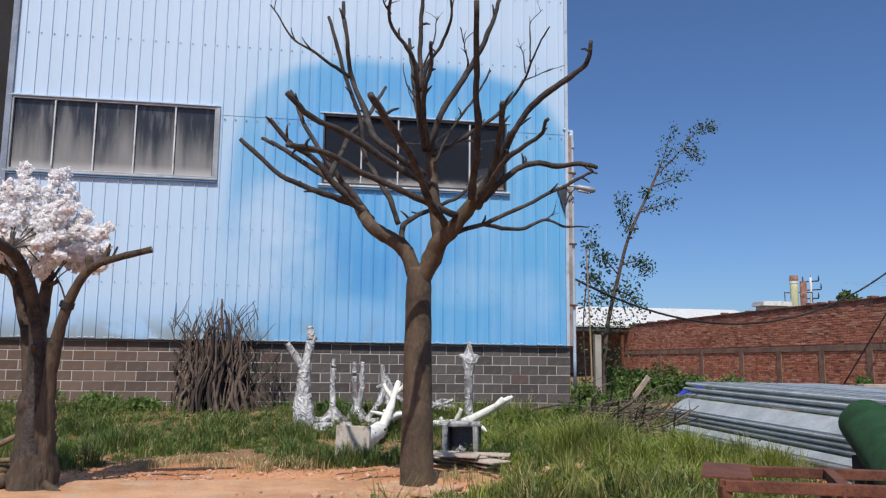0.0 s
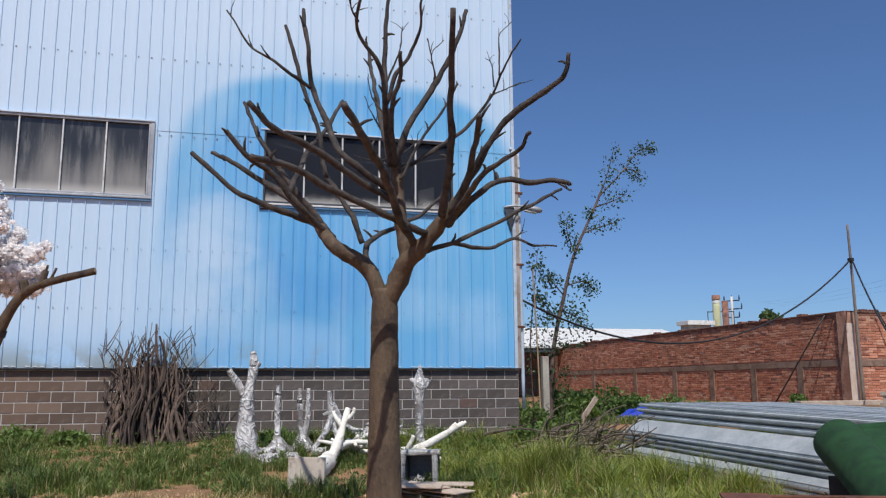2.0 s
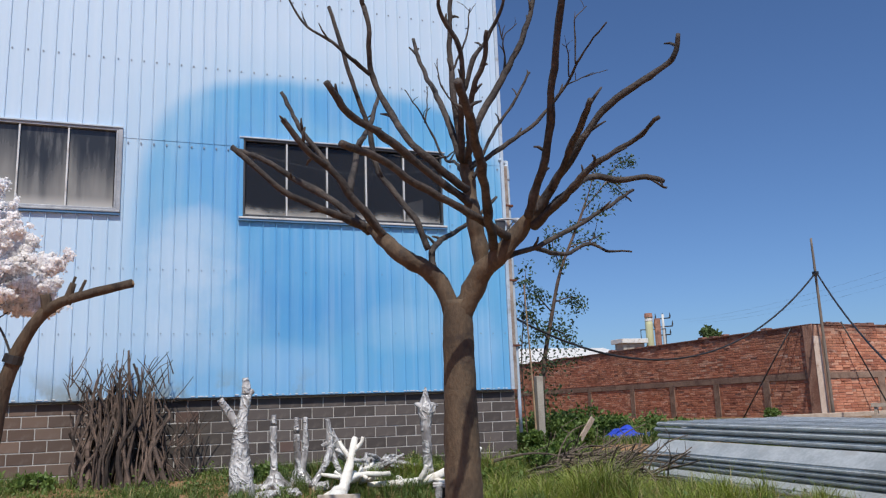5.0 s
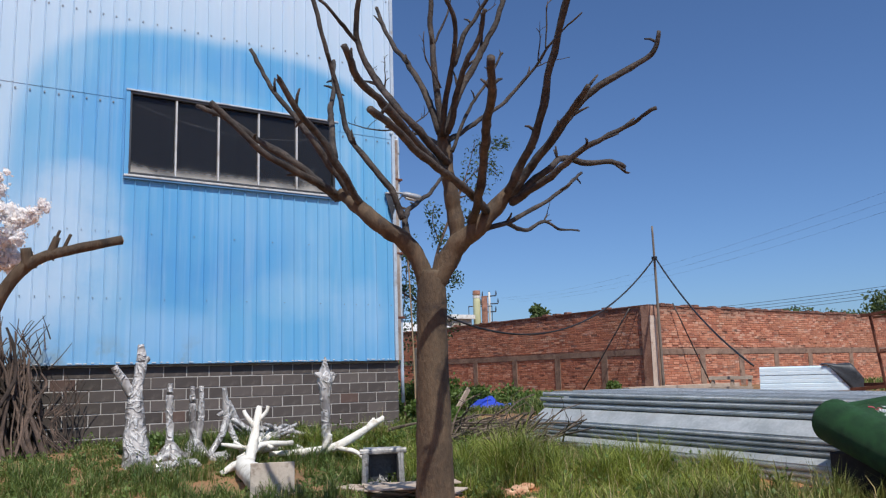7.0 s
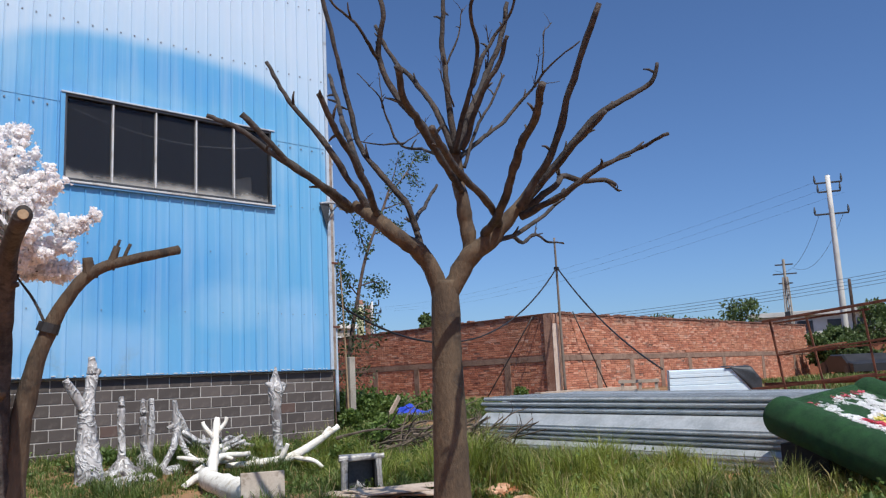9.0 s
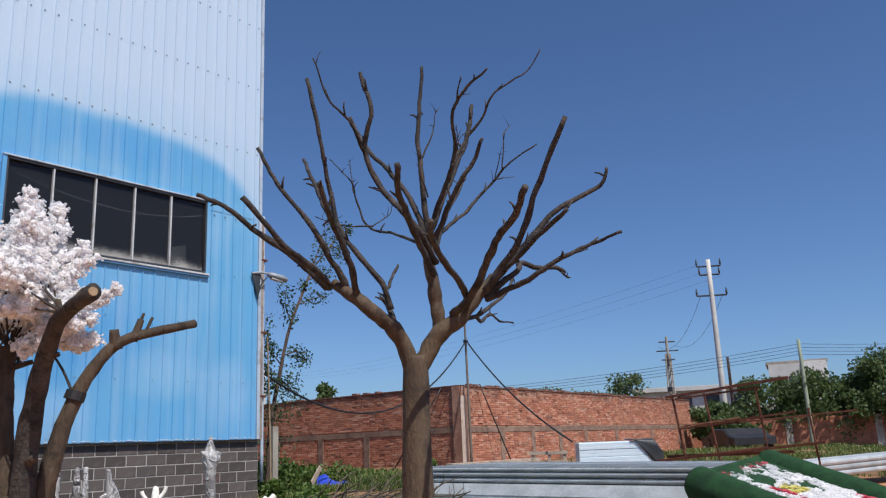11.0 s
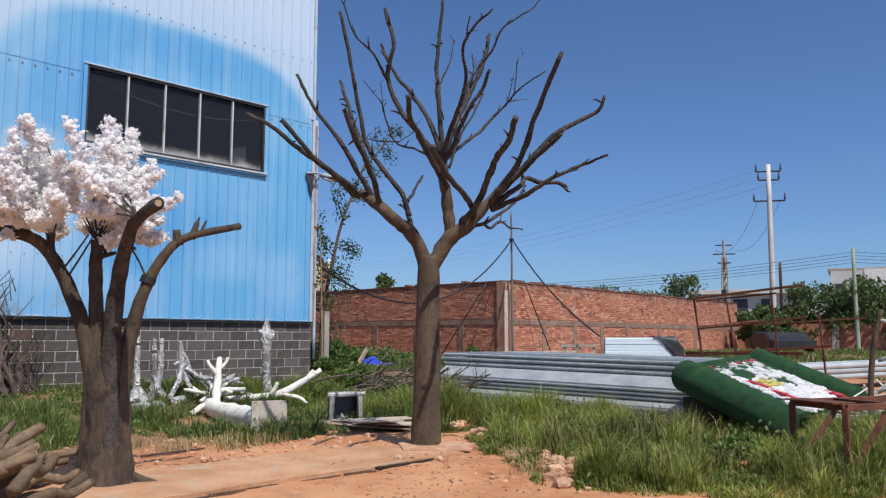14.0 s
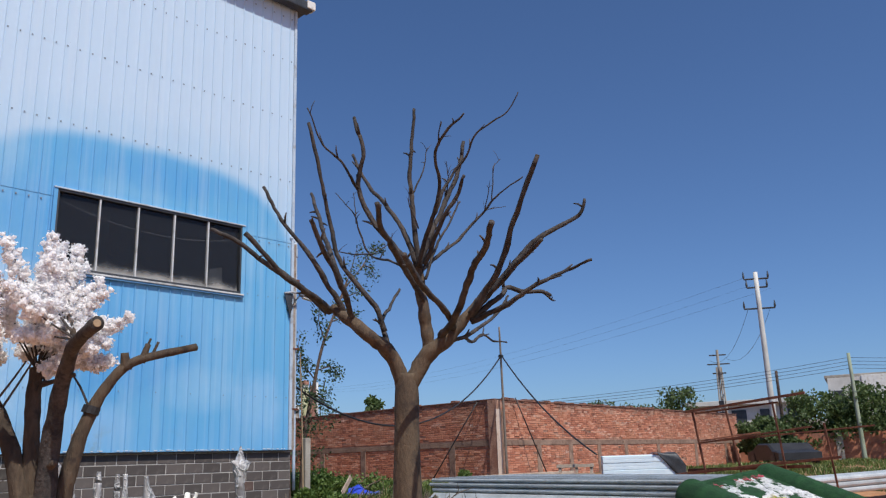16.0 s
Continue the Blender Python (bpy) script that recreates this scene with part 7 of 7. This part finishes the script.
def make_far_buildings():
    b = thing("distant_building", "low grey and white building behind the trees", "building")
    m = pose(53.0, 19.3, 0, 0, 0, -66.6)
    part("wall", boxed((0, 0, -0.3), (8.8, 6, 4.5), 0.02, m), POLE, b)
    part("roof", boxed((-0.4, -0.5, 4.5), (9.2, 6.5, 4.85), 0.02, m), POLE, b)
    for x in (1.0, 3.1, 5.2, 7.2):
        part("window", boxed((x, -0.06, 2.9), (x + 1.1, 0.02, 4.1), 0.01, m), DARK_METAL, b)
    t = thing("white_house", "white flat-roofed house rising behind the trees", "building")
    m = pose(66.3, 13.4, 0, 0, 0, -72.8)
    part("wall", boxed((0.4, 0.1, -0.3), (5.2, 6, 6.9), 0.02, m), POLE, t)
    part("white_wall", boxed((3.1, 0.0, -0.3), (5.15, 0.096, 7.0), 0.02, m), PVC, t, "bright white rendered front")
    part("roof", boxed((0.2, 0.1, 6.9), (5.3, 6.3, 7.15), 0.02, m), CONCRETE, t)
    for x in (0.8, 2.0):
        part("window", boxed((x, 0.04, 4.6), (x + 0.8, 0.12, 5.8), 0.01, m), DARK_METAL, t)
    s = thing("shed", "low distant shed with a grey roof", "building")
    m = pose(46, 7.5, 0, 0, 0, -64)
    part("wall", boxed((-8, 0, -0.3), (6, 5, 2.2), 0.02, m), RED_RENDER, s)
    part("roof", boxed((-8.3, -0.5, 2.2), (6.3, 5.4, 2.75), 0.03, m), CONCRETE, s)
    for x in (-5.5, -2.5, 0.5):
        part("post", boxed((x, -0.1, -0.3), (x + 0.3, 0.0, 2.2), 0.02, m), PVC, s)
    w = thing("white_roof_shed", "long shed with a bright white metal roof beyond the wall", "building")
    part("wall", boxed((10.6, 21.5, -0.3), (17.4, 30, 2.55), 0.02), CONCRETE, w)
    bm = bmesh.new()
    v = [bm.verts.new(p) for p in ((5.0, 20.8, 2.6), (17.6, 20.8, 2.6), (17.6, 26, 3.8), (5.0, 26, 3.8), (17.6, 31, 2.6), (5.0, 31, 2.6))]
    bm.faces.new((v[0], v[1], v[2], v[3]))
    bm.faces.new((v[3], v[2], v[4], v[5]))
    ob = part("roof", bm, PVC, w)
    ob.modifiers.new("thickness", "SOLIDIFY").thickness = 0.08
    d = thing("lean_to", "dark slatted lean-to roof beside the wall", "building")
    for k in range(7):
        y = 20.0 + 0.55 * k
        part("slat", boxed((2.5, y, 2.30 + 0.07 * k), (9.2, y + 0.42, 2.36 + 0.07 * k), 0.005), DARK_METAL, d)
    for x in (2.6, 9.0):
        part("post", boxed((x, 20.1, -0.2), (x + 0.12, 20.22, 2.3)), RUST, d)
    h = thing("rooftop_house", "small pale flat-roofed house far behind the wall", "building")
    part("wall", boxed((25.6, 36.5, -0.3), (27.3, 37.6, 4.9), 0.02), CONCRETE, h)
    part("roof", boxed((25.4, 36.3, 4.9), (27.5, 37.8, 5.2), 0.02), PVC, h)
    t = thing("water_tank", "pale yellow tank tower beside a red chimney", "tank")
    part("tank", sweep(bmesh.new(), [(27.9, 36.65, -0.3), (27.9, 36.65, 6.2), (27.9, 36.65, 6.7)], [0.27, 0.27, 0.25], 16), YELLOW, t, smooth=True)
    part("lid", sweep(bmesh.new(), [(27.9, 36.65, 6.7), (27.9, 36.65, 7.0)], [0.30, 0.27], 16), RED_RENDER, t)
    part("chimney", sweep(bmesh.new(), [(28.42, 36.4, -0.3), (28.42, 36.4, 6.6)], [0.22, 0.22], 14), DARK_BRICK, t, smooth=True)
    for x, y in ((27.35, 36.9), (28.9, 36.15)):
        part("stay", rod((x, y, -0.3), (x, y, 5.9), 0.03, 6), DARK_METAL, t)
    part("walkway_rail", rod((27.35, 36.9, 5.85), (28.9, 36.15, 5.85), 0.035, 6), DARK_METAL, t)
    part("band", sweep(bmesh.new(), [(27.9, 36.65, 6.45), (27.9, 36.65, 6.62)], [0.285, 0.285], 16), PVC, t)


YELLOW = surface("pale_yellow_paint", (0.48, 0.50, 0.28), (0.60, 0.60, 0.38), 0.7, broad=1)
make_far_buildings()


def make_hills():
    """Far low hills, a closed ring of uneven height."""
    bm = bmesh.new()
    n = 220
    low, high = [], []
    for i in range(n):
        a = 2 * math.pi * i / n
        h = 6 + 9 * (0.5 + 0.5 * noise.noise(Vector((math.cos(a) * 3, math.sin(a) * 3, 0.5)))) + 2.5 * noise.noise(Vector((math.cos(a) * 40, math.sin(a) * 40, 0)))
        low.append(bm.verts.new((560 * math.cos(a), 560 * math.sin(a), -6)))
        high.append(bm.verts.new((700 * math.cos(a), 700 * math.sin(a), h)))
    for i in range(n):
        j = (i + 1) % n
        bm.faces.new((low[i], low[j], high[j], high[i]))
    tagged(part("backdrop", bm, FAR_LEAF), "far low wooded hills on the horizon", "hills", kind="structure")


make_hills()


# ---- plinth blocks, one by one ----
def make_blocks():
    """Blocks of 0.32 by 0.15 m in half bond, with pale joints and a cement cap."""
    pitch, high, gap = 0.327, 0.160, 0.012
    shared = {}
    rng = random.Random(7)
    for row in range(8):
        z = 1.170 - high * (row + 1) + gap / 2
        right, x = 0.125, (-0.13 if row % 2 == 0 else -0.30)
        while right > -9.44:
            left = max(x, -9.45)
            length = round(right - left - gap, 3)
            if length not in shared:
                bm = boxed((0, 0, 0), (length, 0.05, high - gap), 0.0)
                bmesh.ops.bevel(bm, geom=bm.edges[:], offset=0.005, segments=1, affect="EDGES")
                shared[length] = bpy.data.meshes.new("block")
                bm.to_mesh(shared[length])
                bm.free()
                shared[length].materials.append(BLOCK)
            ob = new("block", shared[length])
            ob.parent = plinth
            ob.location = (left + gap / 2, 0.029 + rng.uniform(-0.002, 0.002), z + rng.uniform(-0.0015, 0.0015))
            right, x = left, left - pitch
    part("cement_cap", boxed((-9.45, 0.022, 1.168), (0.12, 0.07, 1.176), 0.002), MORTAR, plinth)


make_blocks()


def make_bricks():
    """The boundary wall's bricks: those round the corner one by one, the others joined."""
    rng = random.Random(23)
    turn = Matrix.Translation((9.7, 3.25, 0)) @ Matrix.Rotation(radians(4.5), 4, "Z")
    side = Matrix.Translation((9.7, 3.25, 0)) @ Matrix.Rotation(radians(90), 4, "Z") @ Matrix.Diagonal((1, -1, 1, 1))
    high, pitch, gap = 0.0655, 0.25, 0.011
    shape = {}
    for length in (0.239, 0.114):
        bm = boxed((0, -0.006, 0), (length, 0.02, high - gap))
        bmesh.ops.bevel(bm, geom=[e for e in bm.edges if sum(v.co.y for v in e.verts) < 0], offset=0.004, segments=1, affect="EDGES")
        me = bpy.data.meshes.new("brick")
        bm.to_mesh(me)
        bm.free()
        me.materials.append(BRICKS)
        shape[length] = me
    for m, reach, near in ((turn, 19.4, 2.2), (side, 24.0, 1.4)):
        verts, faces = [], []
        for row in range(43):
            z = -0.19 + row * high
            if 1.30 < z + high * 0.5 < 1.49:
                continue
            x = 0.29 if row % 2 else 0.29 + pitch / 2
            while x < reach:
                length = 0.114 if rng.random() < 0.22 else 0.239
                out = (rng.uniform(-0.006, 0.008) + (rng.random() < 0.05) * 0.012) * (0.45 if m is side else 1.0)
                lost = rng.random() < (0.03 if row < 40 else 0.30)
                if not lost:
                    at = m @ Matrix.Translation((x, 0.008 - out, z + rng.uniform(-0.003, 0.003))) @ Matrix.Rotation(rng.uniform(-0.02, 0.02), 4, "Y")
                    if x < near and row > 22:
                        ob = new("brick", shape[length])
                        ob.matrix_world = at
                        ob.parent = boundary
                    else:
                        n = len(verts)
                        verts += [at @ v.co for v in shape[length].vertices]
                        faces += [[n + i for i in f.vertices] for f in shape[length].polygons]
                x += length + gap
        me = bpy.data.meshes.new("bricks")
        me.from_pydata([tuple(v) for v in verts], [], faces)
        tagged(mesh_part("bricks", me, BRICKS, boundary), kind="stuff")


make_bricks()


# ---- grass ----
def blades(name, x, y, height, rng, width=0.006, lean=0.5):
    """Bent grass blades with their roots at x, y."""
    n = len(x)
    z = ground_z(x, y) - 0.01
    a = rng.uniform(0, 2 * math.pi, n)
    h = height * rng.uniform(0.55, 1.25, n)
    bend = h * rng.uniform(0.1, lean, n)
    dx, dy = np.cos(a), np.sin(a)
    w = width * rng.uniform(0.7, 1.5, n)
    sx, sy = -dy * w, dx * w
    base = np.stack([x, y, z], 1)
    mid = base + np.stack([dx * bend * 0.3, dy * bend * 0.3, h * 0.6], 1)
    tip = base + np.stack([dx * bend, dy * bend, h * rng.uniform(0.8, 1.0, n)], 1)
    s = np.stack([sx, sy, 0 * sx], 1)
    v = np.stack([base - s, base + s, mid + s * 0.8, mid - s * 0.8, tip], 1).reshape(-1, 3)
    i = np.arange(n)[:, None] * 5
    me = bpy.data.meshes.new(name)
    faces = (i + np.array([0, 1, 2, 3])).tolist() + (i + np.array([3, 2, 4])).tolist()
    me.from_pydata(v.tolist(), [], faces)
    return me


def patchy(x, y, scale, seed):
    return np.array([noise.noise(Vector((a * scale + seed, b * scale, 0.3))) for a, b in zip(x, y)])


def strewn(rng, n, x0, x1, y0, y1, scale, seed):
    x, y = rng.uniform(x0, x1, n), rng.uniform(y0, y1, n)
    return x, y, patchy(x, y, scale, seed), patchy(x, y, scale * 3.3, seed + 5)


def right_of(x, y, a, b):
    """How far a point lies to the right of the line from a to b."""
    dx, dy = b[0] - a[0], b[1] - a[1]
    return ((x - a[0]) * dy - (y - a[1]) * dx) / math.hypot(dx, dy)


def sow(name, label, x, y, height, rng, width, lean=0.7, dry=0.12, blade=None):
    pick = rng.uniform(0, 1, len(x)) < dry
    for some, material, word in ((~pick, blade or GRASS, "grass"), (pick, DRY_GRASS, "dry_grass")):
        ob = mesh_part(word, blades(name, x[some], y[some], height[some], rng, width, lean), material)
        tagged(ob, label if word == "grass" else "straw-coloured dry blades among the " + label, word.replace("_", " "), kind="stuff")


def tufts(rng, x, y, p, q, extra, seed):
    """Thin the sowing between tufts; gives the picked ones and how tall each tuft is."""
    t = patchy(x, y, 5.5, seed)
    pick = rng.uniform(0, 1, len(x)) < 0.35 + 1.3 * np.clip(t + 0.15, 0, 0.5)
    return [a[pick] for a in (x, y, p, q, extra)] + [np.clip(0.60 + 1.5 * t[pick], 0.28, 1.45)]


def make_herbs(rng, x, y, reach, seed, size=0.026):
    """Small broad leaves standing among the blades."""
    z = ground_z(x, y) + rng.uniform(0.02, 1, len(x)) * reach
    ob = mesh_part("herb_leaves", cards("herb_leaves", np.stack([x, y, z], 1), size, 0.5, 0.15, 1.5, seed, 0.5), BUSH_LEAF)
    tagged(ob, "small broad green leaves among the grass blades", "weeds", kind="stuff")


def make_grass():
    rng = np.random.default_rng(11)
    # the strip before the plinth, thick at the wall and broken up towards the clay
    x, y, p, q = strewn(rng, 260000, -13, 0.9, -5.3, -0.05, 0.9, 2.0)
    brim = -4.15 - 0.75 * rise(x, -4.7, -3.5)
    need = -0.75 + 0.95 * (1 - rise(y, brim - 0.45, brim + 1.3)) + 0.35 * np.exp(-(((x + 4.0) / 0.7) ** 2 + ((y + 2.4) / 0.35) ** 2)) - 0.4 * (1 - rise(x, -6.2, -4.6)) * rise(y, -3.9, -3.1)
    keep = (p + 0.45 * q > need) & ~((np.abs(x + 3.5) < 0.8) & (np.abs(y + 3.1) < 0.4) & (q < 0.2))
    x, y, p, q = x[keep], y[keep], p[keep], q[keep]
    x, y, p, q, low, tall = tufts(rng, x, y, p, q, need[keep], 41.0)
    some = rng.uniform(0, 1, len(x)) < 0.07
    make_herbs(rng, x[some], y[some], 0.16 * tall[some], 45)
    sow("plinth_grass", "green grass growing before the block plinth", x, y, (0.08 + 0.16 * np.clip(0.4 + p + 0.6 * q, 0, 1.2)) * tall * (0.35 + 0.65 * np.clip((p + 0.45 * q - low) / 0.25, 0, 1)), rng, 0.0038, 0.95, 0.07, LUSH_GRASS)
    # the tall stand between the bare tree and the tubes
    x, y, p, q = strewn(rng, 340000, -4.6, 0.7, -11.0, -1.4, 0.8, 7.0)
    side = right_of(x, y, (-2.5, -6.2), (-4.25, -9.0))
    low = right_of(x, y, (-4.55, -9.05), (-3.1, -10.85))
    inside = np.where(y < -6.2, np.minimum(-side, -low), np.minimum(x + 2.5, 1.0))
    inside = inside + 0.12
    thin = np.clip(inside / 0.4, 0, 1)
    edge = np.clip((inside + 0.5 * p + 0.3 * q - 0.12) / 0.35, 0, 1) * np.clip((p + 0.5 * q - 0.15 + 0.70 * thin) / 0.3, 0, 1)
    keep = (inside + 0.5 * p + 0.3 * q > 0.12) & (p + 0.5 * q > 0.15 - 0.70 * thin) & ~((np.abs(x + 2.7) < 0.45) & (np.abs(y + 5.0) < 0.5))
    keep &= ~((np.abs(right_of(x, y, (-2.75, -7.75), (-4.25, -8.95))) < 0.10 + 0.15 * np.clip(q, -0.5, 0.8)) & (y < -7.7))
    keep &= ((x + 0.55) ** 2 + ((y + 7.1) * 0.8) ** 2 > 0.10 + 0.1 * q) & ((x + 0.05) ** 2 + (y + 7.75) ** 2 > 0.10 + 0.1 * q) & ((x + 1.75) ** 2 + (y + 5.55) ** 2 > 0.05 + 0.06 * q)
    keep &= ~((x > 0.25) & (y < -2.6) & (y > -7.7)) & ~((x > -0.75) & (y < -6.8) & (y > -9.2))
    x, y, p, q, thin, edge = x[keep], y[keep], p[keep], q[keep], thin[keep], edge[keep]
    x, y, p, q, mix, tall = tufts(rng, x, y, p, q, (0.6 + 0.4 * thin) * (0.3 + 0.7 * edge), 61.0)
    some = rng.uniform(0, 1, len(x)) < 0.07
    make_herbs(rng, x[some], y[some], 0.24 * tall[some] * mix[some], 65)
    sow("tall_grass", "tall green grass in front of the tube stack", x, y, (0.10 + 0.26 * np.clip(0.35 + p + 0.7 * q, 0, 1.1)) * mix * tall * 1.15, rng, 0.0034, 1.0, 0.09, SUN_GRASS)
    # the green mound below the brick wall
    x, y, p, q = strewn(rng, 60000, 0.6, 7.5, 0.2, 7.0, 0.6, 57.0)
    mound = np.exp(-(((x - 3.4) / 2.2) ** 2 + ((y - 3.4) / 1.7) ** 2))
    keep = rng.uniform(0, 1, len(x)) < mound * (0.7 + 0.8 * q) * ~((x > 2.3) & (x < 4.6) & (y < 2.9) & (y > 0.4))
    x, y, q, mound = x[keep], y[keep], q[keep], mound[keep]
    make_herbs(rng, x, y, (0.25 + 0.5 * np.clip(0.5 + q, 0, 1)) * mound + 0.1, 58, 0.055)
    # long single stems standing over the tall grass
    x, y, p, q = strewn(rng, 9000, -3.9, 0.3, -10.6, -2.0, 0.8, 7.0)
    keep = (right_of(x, y, (-2.3, -6.2), (-4.05, -9.0)) < 0) & (right_of(x, y, (-4.4, -9.05), (-3.0, -10.7)) < 0) & (p + 0.5 * q > 0.05) & ~((x > -0.75) & (y < -6.6))
    keep &= (x > -2.1) | (y < -6.4)
    x, y, p = x[keep], y[keep], p[keep]
    sow("grass_stems", "long pale grass stems rising over the green", x, y, 0.38 + 0.22 * np.clip(p, 0, 0.6), rng, 0.0026, 0.8, 0.28, SUN_GRASS)
    # the bank by the corner
    x, y, p, q = strewn(rng, 34000, 0.2, 6.2, -2.4, 3.2, 0.7, 17.0)
    keep = p + 0.5 * q > -0.15
    x, y, p, q = x[keep], y[keep], p[keep], q[keep]
    sow("bank_grass", "rank grass on the bank below the brick wall", x, y, 0.10 + 0.18 * np.clip(0.3 + p + 0.6 * q, 0, 1), rng, 0.007, 0.7, 0.1, LUSH_GRASS)
    # round the trestle and behind it
    x, y, p, q = strewn(rng, 110000, -3.0, 4.5, -12.2, -7.6, 0.8, 27.0)
    keep = (p + 0.5 * q > -0.2) & (y > -10.95 - 0.25 * (x + 2.6)) & ~((x > 0.25) & (y > -7.9))
    x, y, p, q = x[keep], y[keep], p[keep], q[keep]
    x, y, p, q, mix, tall = tufts(rng, x, y, p, q, p, 71.0)
    some = rng.uniform(0, 1, len(x)) < 0.08
    make_herbs(rng, x[some], y[some], 0.2 * tall[some], 75)
    sow("trestle_grass", "green grass growing round the rusty trestle", x, y, (0.09 + 0.22 * np.clip(0.3 + p + 0.6 * q, 0, 1)) * tall, rng, 0.0036, 1.0)
    x, y, p, q = strewn(rng, 40000, 12, 34, -16, 1.8, 0.4, 37.0)
    keep = p + 0.5 * q > -0.25
    x, y, p = x[keep], y[keep], p[keep]
    sow("far_grass", "rough grass in front of the distant wall", x, y, 0.10 + 0.16 * np.clip(0.4 + p, 0, 1), rng, 0.014, 0.7, 0.1, LUSH_GRASS)
    # small dry tufts on the clay
    x, y = rng.normal(0, 1, 1500), rng.normal(0, 1, 1500)
    k = rng.integers(0, 12, 1500)
    cx = np.array([-5.3, -4.6, -4.9, -5.6, -3.0, -2.7, -3.4, -4.2, -3.9, -5.0, -4.4, -6.0])[k]
    cy = np.array([-5.2, -4.95, -5.45, -4.8, -6.2, -6.9, -7.9, -4.9, -8.4, -5.0, -5.3, -5.0])[k]
    ob = mesh_part("dry_grass", blades("dry_tufts", cx + 0.12 * x, cy + 0.08 * y, np.full(1500, 0.12), rng, 0.0035, 1.3), DRY_GRASS)
    tagged(ob, "small dry tufts on the clay", "dry grass", kind="stuff")


make_grass()
